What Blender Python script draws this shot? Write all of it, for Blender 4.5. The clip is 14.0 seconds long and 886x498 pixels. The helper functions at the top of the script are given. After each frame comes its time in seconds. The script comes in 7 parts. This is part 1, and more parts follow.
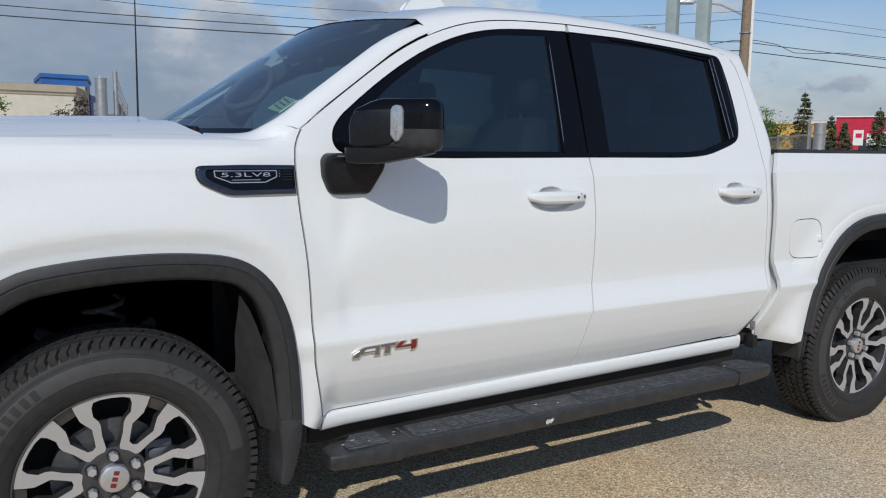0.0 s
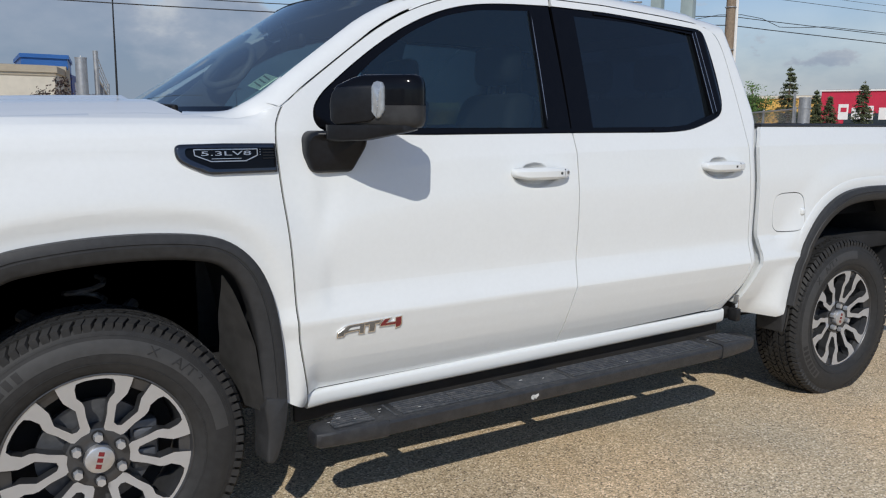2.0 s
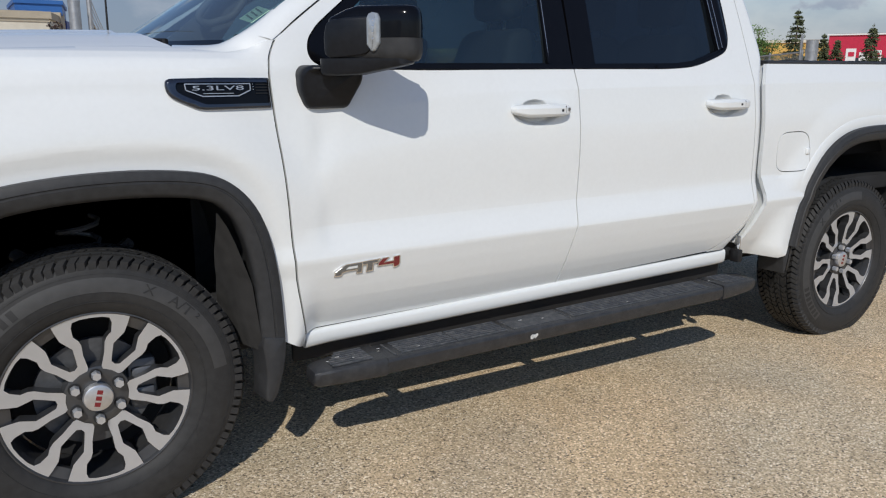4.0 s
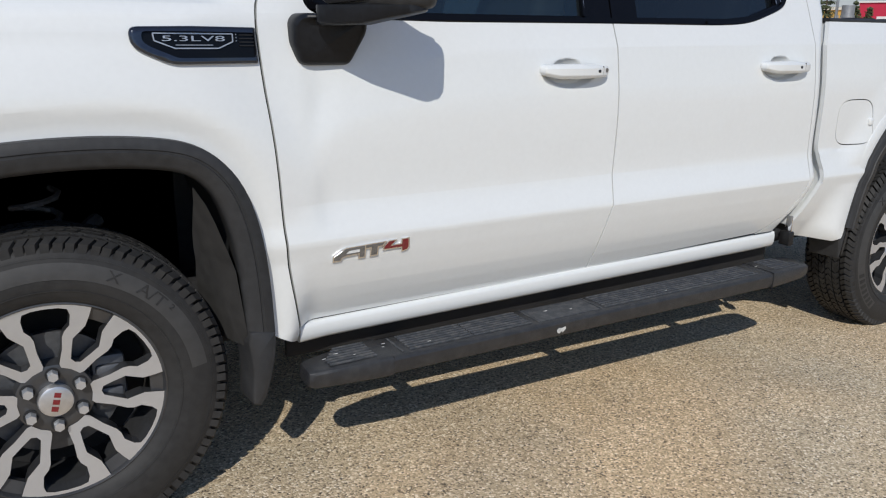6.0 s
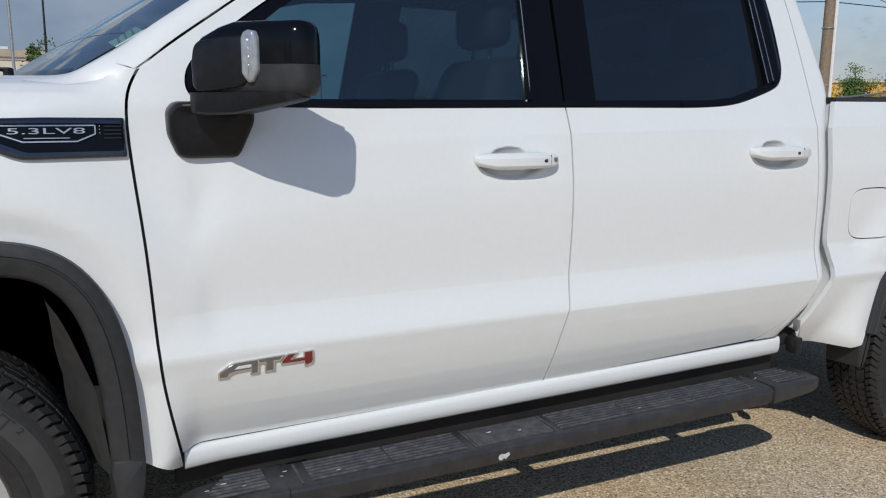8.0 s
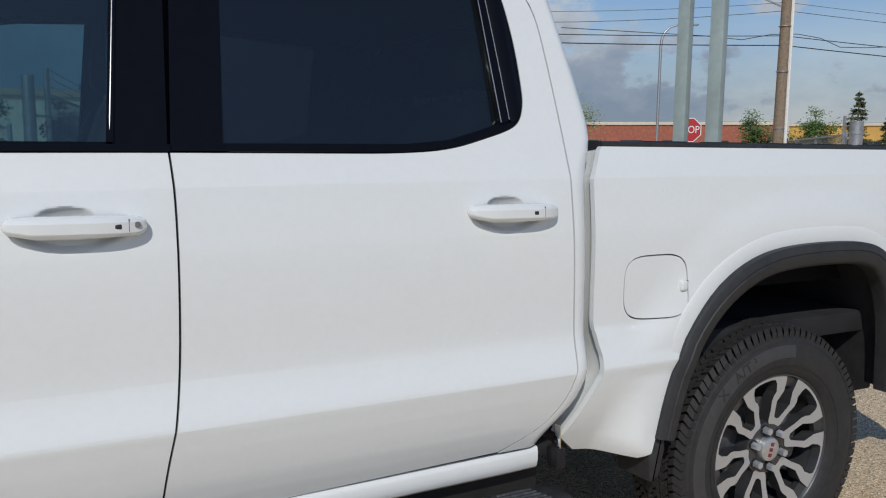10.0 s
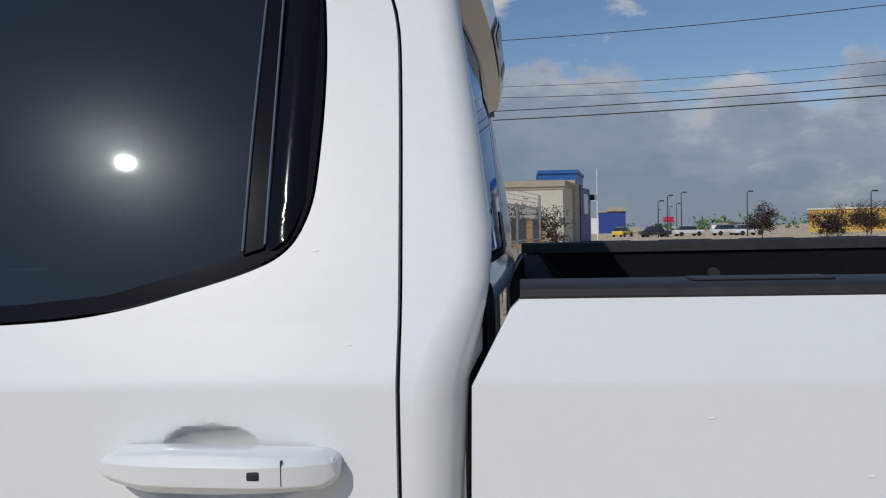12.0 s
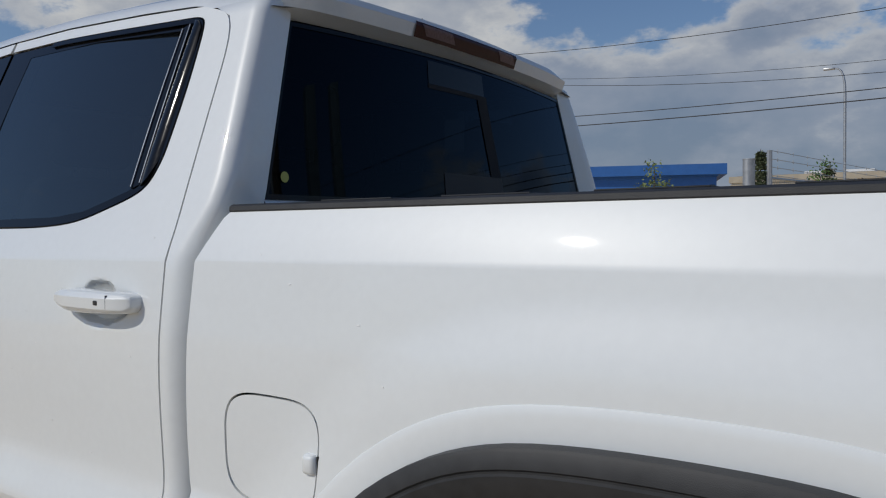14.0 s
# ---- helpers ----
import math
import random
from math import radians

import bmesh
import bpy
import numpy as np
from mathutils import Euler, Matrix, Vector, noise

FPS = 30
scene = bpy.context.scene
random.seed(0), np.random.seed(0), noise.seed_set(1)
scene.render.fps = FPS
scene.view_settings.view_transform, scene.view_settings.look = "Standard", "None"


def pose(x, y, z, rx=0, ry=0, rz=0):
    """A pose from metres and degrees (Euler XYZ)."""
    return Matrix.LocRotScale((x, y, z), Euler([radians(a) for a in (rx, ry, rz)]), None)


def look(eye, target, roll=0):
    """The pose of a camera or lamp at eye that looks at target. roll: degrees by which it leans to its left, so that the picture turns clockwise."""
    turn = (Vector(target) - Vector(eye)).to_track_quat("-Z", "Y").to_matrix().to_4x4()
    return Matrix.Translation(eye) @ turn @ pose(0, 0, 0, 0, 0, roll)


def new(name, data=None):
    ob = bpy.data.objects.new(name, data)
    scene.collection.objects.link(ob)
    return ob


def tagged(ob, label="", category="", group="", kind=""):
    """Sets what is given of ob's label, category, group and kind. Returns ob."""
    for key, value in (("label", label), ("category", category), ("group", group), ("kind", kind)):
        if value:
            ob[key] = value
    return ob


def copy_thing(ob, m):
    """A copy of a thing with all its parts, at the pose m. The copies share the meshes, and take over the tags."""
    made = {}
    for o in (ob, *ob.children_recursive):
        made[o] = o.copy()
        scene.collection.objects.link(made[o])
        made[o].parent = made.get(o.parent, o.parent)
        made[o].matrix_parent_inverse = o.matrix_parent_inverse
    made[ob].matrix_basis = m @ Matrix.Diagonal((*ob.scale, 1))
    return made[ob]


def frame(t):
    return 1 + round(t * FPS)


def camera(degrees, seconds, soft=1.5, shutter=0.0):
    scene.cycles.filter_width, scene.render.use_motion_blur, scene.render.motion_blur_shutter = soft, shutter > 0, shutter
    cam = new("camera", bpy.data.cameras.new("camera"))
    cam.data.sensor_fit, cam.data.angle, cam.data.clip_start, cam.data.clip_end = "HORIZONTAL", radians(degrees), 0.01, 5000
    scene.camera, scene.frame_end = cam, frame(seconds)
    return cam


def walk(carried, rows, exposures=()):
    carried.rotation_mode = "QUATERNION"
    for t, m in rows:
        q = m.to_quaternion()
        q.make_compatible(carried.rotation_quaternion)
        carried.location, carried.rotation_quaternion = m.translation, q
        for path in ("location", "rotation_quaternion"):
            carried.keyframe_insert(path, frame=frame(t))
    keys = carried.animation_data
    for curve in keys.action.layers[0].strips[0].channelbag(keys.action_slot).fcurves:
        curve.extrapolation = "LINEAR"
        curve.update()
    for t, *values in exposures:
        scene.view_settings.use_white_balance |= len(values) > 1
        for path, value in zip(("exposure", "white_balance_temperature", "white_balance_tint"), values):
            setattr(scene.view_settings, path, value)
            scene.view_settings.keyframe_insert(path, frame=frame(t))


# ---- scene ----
cam = camera(59.2, 14.0, 1.15)
PATH = [
    (0, (-0.3, -2.399, 1.425), (0.712, -0.694, 1.16), 0.8),
    (0.5, (-0.296, -2.39, 1.423), (0.729, -0.695, 1.154), 0.7),
    (1, (-0.296, -2.394, 1.42), (0.738, -0.705, 1.14), 0.5),
    (1.5, (-0.291, -2.396, 1.419), (0.746, -0.712, 1.123), 0.3),
    (2, (-0.285, -2.403, 1.421), (0.75, -0.721, 1.101), 0.3),
    (2.5, (-0.281, -2.399, 1.416), (0.749, -0.72, 1.069), 0.1),
    (3, (-0.277, -2.395, 1.399), (0.747, -0.719, 1.021), 0.0),
    (3.5, (-0.27, -2.386, 1.385), (0.752, -0.718, 0.97), 0.1),
    (4, (-0.26, -2.385, 1.38), (0.758, -0.723, 0.931), 0.1),
    (4.2, (-0.263, -2.381, 1.356), (0.761, -0.722, 0.911), 0.0),
    (6.3, (0.006, -2.037, 1.331), (0.952, -0.359, 0.796), 0.5),
    (6.5, (0.061, -2.023, 1.32), (0.976, -0.32, 0.807), 0.2),
    (7, (0.213, -1.973, 1.311), (1.071, -0.227, 0.847), -0.0),
    (7.5, (0.329, -2.007, 1.34), (1.16, -0.235, 0.929), 0.1),
    (8, (0.458, -1.984, 1.377), (1.302, -0.206, 1.023), 0.2),
    (8.5, (0.655, -1.876, 1.435), (1.548, -0.118, 1.1), 0.8),
    (9, (0.893, -1.855, 1.423), (1.809, -0.105, 1.111), 1.1),
    (9.2, (1.035, -1.874, 1.396), (1.959, -0.122, 1.12), 0.9),
    (11.3, (2.606, -1.303, 1.401), (3.083, 0.623, 1.149), -2.0),
    (11.5, (2.789, -1.185, 1.452), (3.046, 0.788, 1.25), -1.7),
    (12, (3.05, -0.856, 1.49), (2.847, 1.133, 1.444), -1.2),
    (12.5, (3.304, -0.745, 1.511), (2.672, 1.153, 1.529), -1.1),
    (13, (3.579, -0.834, 1.476), (2.658, 0.941, 1.498), -0.3),
    (13.5, (3.906, -0.88, 1.438), (2.804, 0.788, 1.446), 0.5),
    (14, (4.237, -0.932, 1.371), (3.092, 0.707, 1.323), -0.4),
]
walk(cam, [(t, look(e, a, r)) for t, e, a, r in PATH], [(0.0, -0.34, 6380, 7.5), (4.2, -0.31, 6480, 8.0), (6.3, -0.31, 6470, 8.0), (9.2, -0.49, 6400, 7.5), (11.3, -0.60, 6400, 7.5), (14.0, -0.70, 6420, 7.5)])

# ---------------------------------------------------------------- light
SUN = Vector((-0.665, -1.0, 1.0)).normalized()
world = bpy.data.worlds.new("sky")
scene.world = world
world.use_nodes = True
wn, wl = world.node_tree.nodes, world.node_tree.links
wn.clear()
w_out, w_bg, w_sky = wn.new("ShaderNodeOutputWorld"), wn.new("ShaderNodeBackground"), wn.new("ShaderNodeTexSky")
w_sky.sky_type, w_sky.sun_disc = "NISHITA", False
w_sky.sun_elevation, w_sky.sun_rotation = math.asin(SUN.z), math.atan2(SUN.x, SUN.y)
w_sky.dust_density, w_sky.air_density, w_sky.ozone_density = 0.25, 1.2, 3.0
w_bg.inputs["Strength"].default_value = 0.105
w_tc, w_map, w_sep = wn.new("ShaderNodeTexCoord"), wn.new("ShaderNodeMapping"), wn.new("ShaderNodeSeparateXYZ")
w_map.inputs["Scale"].default_value = (1.0, 1.0, 1.9)
w_map.inputs["Location"].default_value = (0.35, 0.2, 0.1)
wl.new(w_tc.outputs["Generated"], w_map.inputs["Vector"])
wl.new(w_tc.outputs["Generated"], w_sep.inputs["Vector"])


def cloud_noise(scale, detail, rough):
    n = wn.new("ShaderNodeTexNoise")
    n.inputs["Scale"].default_value, n.inputs["Detail"].default_value = scale, detail
    n.inputs["Roughness"].default_value = rough
    wl.new(w_map.outputs["Vector"], n.inputs["Vector"])
    return n.outputs["Fac"]


def sky_math(op, a, b, c=0.0):
    n = wn.new("ShaderNodeMath")
    n.operation = op
    for i, v in enumerate((a, b, c)):
        if isinstance(v, (int, float)):
            n.inputs[i].default_value = v
        else:
            wl.new(v, n.inputs[i])
    return n.outputs[0]


def sky_step(value, lo, hi):
    r = wn.new("ShaderNodeMapRange")
    r.interpolation_type = "SMOOTHSTEP"
    r.inputs["From Min"].default_value, r.inputs["From Max"].default_value = lo, hi
    wl.new(value, r.inputs["Value"])
    return r.outputs["Result"]


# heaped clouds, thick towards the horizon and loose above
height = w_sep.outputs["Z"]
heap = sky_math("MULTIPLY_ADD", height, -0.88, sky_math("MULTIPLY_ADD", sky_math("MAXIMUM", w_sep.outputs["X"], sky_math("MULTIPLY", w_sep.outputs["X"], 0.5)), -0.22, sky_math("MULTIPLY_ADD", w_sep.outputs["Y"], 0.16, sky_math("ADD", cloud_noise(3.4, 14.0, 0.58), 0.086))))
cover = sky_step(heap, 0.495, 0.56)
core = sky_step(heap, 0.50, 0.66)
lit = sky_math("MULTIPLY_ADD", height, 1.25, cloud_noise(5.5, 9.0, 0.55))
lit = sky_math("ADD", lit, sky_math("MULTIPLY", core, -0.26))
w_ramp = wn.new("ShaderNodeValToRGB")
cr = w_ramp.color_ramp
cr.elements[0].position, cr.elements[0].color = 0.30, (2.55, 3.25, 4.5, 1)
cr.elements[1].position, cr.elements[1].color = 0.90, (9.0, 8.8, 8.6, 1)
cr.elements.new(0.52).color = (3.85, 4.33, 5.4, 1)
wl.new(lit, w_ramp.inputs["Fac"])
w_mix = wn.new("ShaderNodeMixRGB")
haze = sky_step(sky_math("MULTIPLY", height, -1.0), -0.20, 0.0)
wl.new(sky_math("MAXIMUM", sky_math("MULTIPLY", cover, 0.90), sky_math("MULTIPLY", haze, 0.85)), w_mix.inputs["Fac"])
w_blue = wn.new("ShaderNodeMixRGB")
w_blue.blend_type, w_blue.inputs["Fac"].default_value = "MULTIPLY", 1.0
w_blue.inputs["Color2"].default_value = (0.92, 0.96, 1.12, 1)
wl.new(w_sky.outputs["Color"], w_blue.inputs["Color1"])
wl.new(w_blue.outputs["Color"], w_mix.inputs["Color1"])
wl.new(w_ramp.outputs["Color"], w_mix.inputs["Color2"])
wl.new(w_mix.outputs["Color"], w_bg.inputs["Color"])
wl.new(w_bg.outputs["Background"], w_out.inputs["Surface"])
sun = new("sun", bpy.data.lights.new("sun", "SUN"))
sun.data.energy, sun.data.angle, sun.data.color = 3.75, radians(0.53), (1.0, 0.94, 0.865)
sun.matrix_world = look(SUN * 50, (0, 0, 0))


# ---------------------------------------------------------------- materials
def mat(name, color, rough=0.5, metal=0.0, coat=0.0, vary=0.0, scale=20.0, bump=0.0, bump_scale=200.0, spec=0.5,
        dark=None, dark_scale=3.0, dark_amount=0.0, random_piece=0.0):
    """A procedural surface: base colour, fine grain, larger stains and relief."""
    m = bpy.data.materials.new(name)
    m.use_nodes = True
    n, l = m.node_tree.nodes, m.node_tree.links
    b = n["Principled BSDF"]
    b.inputs["Base Color"].default_value = (*color, 1)
    b.inputs["Roughness"].default_value, b.inputs["Metallic"].default_value = rough, metal
    b.inputs["Coat Weight"].default_value, b.inputs["Coat Roughness"].default_value = coat, 0.03
    b.inputs["Specular IOR Level"].default_value = spec
    tc = n.new("ShaderNodeTexCoord")
    last = None
    if vary:
        t, r = n.new("ShaderNodeTexNoise"), n.new("ShaderNodeMapRange")
        t.inputs["Scale"].default_value, t.inputs["Detail"].default_value = scale, 6
        r.inputs["From Min"].default_value, r.inputs["From Max"].default_value = 0.3, 0.7
        r.inputs["To Min"].default_value, r.inputs["To Max"].default_value = 1 - vary, 1 + vary
        mx = n.new("ShaderNodeMixRGB")
        mx.blend_type, mx.inputs["Fac"].default_value = "MULTIPLY", 1
        mx.inputs["Color1"].default_value = (*color, 1)
        l.new(tc.outputs["Object"], t.inputs["Vector"])
        l.new(t.outputs["Fac"], r.inputs["Value"])
        l.new(r.outputs["Result"], mx.inputs["Color2"])
        last = mx.outputs["Color"]
        rr = n.new("ShaderNodeMapRange")
        rr.inputs["To Min"].default_value, rr.inputs["To Max"].default_value = rough * (1 - 0.5 * vary), min(rough * (1 + 0.5 * vary), 1)
        l.new(t.outputs["Fac"], rr.inputs["Value"])
        l.new(rr.outputs["Result"], b.inputs["Roughness"])
    if dark:
        t, r, mx = n.new("ShaderNodeTexNoise"), n.new("ShaderNodeMapRange"), n.new("ShaderNodeMixRGB")
        t.inputs["Scale"].default_value, t.inputs["Detail"].default_value = dark_scale, 8
        r.inputs["From Min"].default_value, r.inputs["From Max"].default_value = 0.45, 0.7
        r.inputs["To Max"].default_value = dark_amount
        mx.inputs["Color1"].default_value, mx.inputs["Color2"].default_value = (*color, 1), (*dark, 1)
        l.new(tc.outputs["Object"], t.inputs["Vector"])
        l.new(t.outputs["Fac"], r.inputs["Value"])
        l.new(r.outputs["Result"], mx.inputs["Fac"])
        if last:
            l.new(last, mx.inputs["Color1"])
        last = mx.outputs["Color"]
    if random_piece:
        oi, r, mx = n.new("ShaderNodeObjectInfo"), n.new("ShaderNodeMapRange"), n.new("ShaderNodeMixRGB")
        r.inputs["To Min"].default_value, r.inputs["To Max"].default_value = 1 - random_piece, 1 + random_piece
        mx.blend_type, mx.inputs["Fac"].default_value = "MULTIPLY", 1
        mx.inputs["Color1"].default_value = (*color, 1)
        l.new(oi.outputs["Random"], r.inputs["Value"])
        l.new(r.outputs["Result"], mx.inputs["Color2"])
        if last:
            l.new(last, mx.inputs["Color1"])
        last = mx.outputs["Color"]
    if last:
        l.new(last, b.inputs["Base Color"])
    if bump:
        t, bp = n.new("ShaderNodeTexNoise"), n.new("ShaderNodeBump")
        t.inputs["Scale"].default_value, t.inputs["Detail"].default_value = bump_scale, 4
        bp.inputs["Strength"].default_value, bp.inputs["Distance"].default_value = bump, 0.002
        l.new(tc.outputs["Object"], t.inputs["Vector"])
        l.new(t.outputs["Fac"], bp.inputs["Height"])
        l.new(bp.outputs["Normal"], b.inputs["Normal"])
    return m


def glass(name, tint, gloss=0.02, ior=1.5, sheen=(0.78, 0.86, 0.92), glow_share=0.016, haze=0.0):
    """Thin tinted pane: sees through with a tint, and mirrors by Fresnel."""
    m = bpy.data.materials.new(name)
    m.use_nodes = True
    n, l = m.node_tree.nodes, m.node_tree.links
    n.remove(n["Principled BSDF"])
    tr, gl, mx, fr = n.new("ShaderNodeBsdfTransparent"), n.new("ShaderNodeBsdfGlossy"), n.new("ShaderNodeMixShader"), n.new("ShaderNodeFresnel")
    tr.inputs["Color"].default_value = (*tint, 1)
    gl.inputs["Roughness"].default_value, fr.inputs["IOR"].default_value = gloss, ior
    gl.inputs["Color"].default_value = (*sheen, 1)
    l.new(fr.outputs["Fac"], mx.inputs["Fac"])
    l.new(tr.outputs["BSDF"], mx.inputs[1])
    # a rough share spreads the mirrored sun into a soft glow
    film, mf = n.new("ShaderNodeBsdfGlossy"), n.new("ShaderNodeMixShader")
    film.inputs["Roughness"].default_value, mf.inputs["Fac"].default_value = 0.21, glow_share
    film.inputs["Color"].default_value = (0.8, 0.92, 1, 1)
    l.new(gl.outputs["BSDF"], mf.inputs[1])
    l.new(film.outputs["BSDF"], mf.inputs[2])
    l.new(mf.outputs["Shader"], mx.inputs[2])
    # a blue diffuse share puts a hazy sheen into the panes' colour
    veil, md = n.new("ShaderNodeBsdfDiffuse"), n.new("ShaderNodeMixShader")
    veil.inputs["Color"].default_value, md.inputs["Fac"].default_value = (0.54, 0.69, 0.86, 1), haze
    l.new(mx.outputs["Shader"], md.inputs[1])
    l.new(veil.outputs["BSDF"], md.inputs[2])
    l.new(md.outputs["Shader"], n["Material Output"].inputs["Surface"])
    return m


M_PAINT = mat("white_paint", (0.735, 0.758, 0.757), 0.42, 0, 1.0, 0.012, 60, dark=(0.62, 0.60, 0.56), dark_scale=9, dark_amount=0.05)
M_PAINT.node_tree.nodes["Principled BSDF"].inputs["Coat Roughness"].default_value = 0.025
M_TRIM = mat("moulded_black_plastic", (0.028, 0.029, 0.031), 0.52, 0, 0, 0.2, 40, 0.25, 900, spec=0.34, dark=(0.044, 0.044, 0.045), dark_scale=7, dark_amount=0.4)
M_GLOSSBLACK = mat("gloss_black", (0.004, 0.004, 0.005), 0.09, 0, 0, 0.1, 30, spec=0.22)
M_MATTE = mat("matte_black", (0.014, 0.014, 0.015), 0.5, 0, 0, 0.2, 60, 0.15, 700, spec=0.3)
# near-black that puts the shade of gaps and cavities into the colour
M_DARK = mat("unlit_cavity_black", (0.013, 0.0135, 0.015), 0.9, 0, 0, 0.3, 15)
M_RUBBER = mat("tyre_rubber", (0.026, 0.0262, 0.0268), 0.6, 0, 0, 0.2, 40, 0.3, 500, spec=0.3, dark=(0.038, 0.036, 0.034), dark_scale=9, dark_amount=0.35)
M_RUBBER_BAND = mat("buffed_rubber", (0.042, 0.042, 0.042), 0.6, 0, 0, 0.15, 30, 0.2, 500)
M_MACHINED = mat("machined_aluminium", (0.60, 0.625, 0.665), 0.30, 0.70, 0, 0.03, 30)
M_GUNMETAL = mat("gunmetal_paint", (0.075, 0.077, 0.082), 0.38, 0.6, 0.3, 0.1, 40)
M_CHROME = mat("chrome", (0.75, 0.75, 0.76), 0.12, 1.0, 0, 0.04, 40)
M_SMOKE = mat("smoked_chrome", (0.075, 0.083, 0.102), 0.15, 0.85, 0, 0.08, 60)
M_SILVER = mat("satin_chrome", (0.58, 0.585, 0.60), 0.34, 0.75, 0, 0.08, 60)
M_MIRROR_SHELL = mat("smooth_black_shell", (0.009, 0.0105, 0.014), 0.36, 0, 0, 0.2, 60, 0.12, 700, spec=0.28)
M_STEEL = mat("bare_steel", (0.35, 0.34, 0.33), 0.4, 1.0, 0, 0.2, 30)
M_CALIPER = mat("cast_caliper", (0.12, 0.125, 0.135), 0.5, 0.6, 0, 0.2, 40)
M_EMBLEM = mat("brushed_dark_chrome", (0.25, 0.265, 0.29), 0.26, 0.8, 0, 0.12, 90)
M_RED = mat("red_enamel", (0.17, 0.006, 0.014), 0.22, 0, 0.8, 0.08, 50)
M_LENS_RED = mat("smoked_red_lens", (0.045, 0.010, 0.010), 0.16, 0, 0.0, 0.1, 40, spec=0.16)
M_LENS_CLEAR = mat("clear_lens", (0.36, 0.39, 0.42), 0.12, 0.35, 0.6, 0.15, 60)
M_BOARD = mat("scuffed_step_plastic", (0.023, 0.0245, 0.028), 0.42, 0, 0, 0.22, 70, 0.35, 700, dark=(0.11, 0.108, 0.105), dark_scale=30, dark_amount=0.16)
M_PAD = mat("step_pad_rubber", (0.042, 0.046, 0.053), 0.55, 0, 0, 0.2, 60, 0.35, 600, dark=(0.15, 0.148, 0.142), dark_scale=45, dark_amount=0.5)
M_LINER = mat("sprayed_bed_liner", (0.008, 0.0088, 0.0105), 0.75, 0, 0, 0.2, 60, 0.6, 350, spec=0.12)
M_SEAT = mat("black_leather", (0.012, 0.0125, 0.014), 0.7, 0, 0, 0.15, 60, 0.2, 200, spec=0.2)
M_CHIP = mat("chipped_primer", (0.55, 0.55, 0.53), 0.7, 0, 0, 0.2, 90)
M_GLINT = mat("white_glint", (0.85, 0.85, 0.84), 0.25, 0, 0.8, 0.1, 200)
M_CABIN_TRIM = mat("grey_cabin_plastic", (0.13, 0.135, 0.14), 0.6, 0, 0, 0.12, 60)
M_HEADLINER = mat("grey_headliner", (0.30, 0.30, 0.30), 0.9, 0, 0, 0.1, 60)
M_PAPER = mat("pale_green_card", (0.42, 0.62, 0.52), 0.7, 0, 0, 0.2, 90)
M_PRINT = mat("grey_print", (0.10, 0.14, 0.12), 0.7)
M_GLASS_FRONT = glass("tinted_side_glass", (0.32, 0.47, 0.51), 0.03, 1.80, (0.70, 0.95, 0.98), 0.03, 0.013)
M_GLASS_REAR = glass("privacy_glass", (0.080, 0.108, 0.130), 0.020, 1.68, (0.80, 0.88, 0.92), 0.034, 0.011)
M_WINDSHIELD = glass("windshield_glass", (0.25, 0.33, 0.35), 0.02, 1.72, (0.86, 0.92, 0.95), 0.016, 0.05)


# ---------------------------------------------------------------- building helpers
def link(name, bm, material, parent=None, label="", smooth=30, more=()):
    me = bpy.data.meshes.new(name)
    bm.to_mesh(me)
    bm.free()
    for m in (material, *more):
        me.materials.append(m)
    if smooth:
        for p in me.polygons:
            p.use_smooth = True
        me.set_sharp_from_angle(angle=radians(smooth))
    ob = new(name, me)
    if parent:
        ob.parent = parent
    if label:
        ob["label"] = label
    return ob


def part(name, bm, material, parent, label="", smooth=30, more=()):
    return link(name, bm, material, parent, label, smooth, more)


def thing(name, label, category, group="", kind=""):
    return tagged(new(name), label, category, group, kind)


def box(bm, x0, x1, y0, y1, z0, z1, bevel=0.0, seg=2, mi=0):
    old = set(bm.verts)
    r = bmesh.ops.create_cube(bm, size=1)
    for v in r["verts"]:
        v.co = Vector((x0 + (v.co.x + .5) * (x1 - x0), y0 + (v.co.y + .5) * (y1 - y0), z0 + (v.co.z + .5) * (z1 - z0)))
    if bevel:
        es = list({e for v in r["verts"] for e in v.link_edges})
        bmesh.ops.bevel(bm, geom=es, offset=bevel, segments=seg, affect="EDGES", profile=0.5)
    vs = [v for v in bm.verts if v not in old]
    for f in {f for v in vs for f in v.link_faces}:
        f.material_index = mi
    return vs


def tube(bm, pts, r, n=8, r1=None):
    """A round bar through points, tapering from r to r1."""
    rings, pts = [], [Vector(p) for p in pts]
    r1 = r if r1 is None else r1
    for i, p in enumerate(pts):
        d = (pts[min(i + 1, len(pts) - 1)] - pts[max(i - 1, 0)]).normalized()
        a = d.orthogonal().normalized() if i == 0 else (a - d * a.dot(d)).normalized()
        b, k = d.cross(a), r + (r1 - r) * i / max(len(pts) - 1, 1)
        rings.append([bm.verts.new(p + k * (math.cos(2 * math.pi * j / n) * a + math.sin(2 * math.pi * j / n) * b)) for j in range(n)])
    for q, s in zip(rings, rings[1:]):
        for j in range(n):
            bm.faces.new((q[j], q[(j + 1) % n], s[(j + 1) % n], s[j]))
    bm.faces.new(rings[0][::-1])
    bm.faces.new(rings[-1])


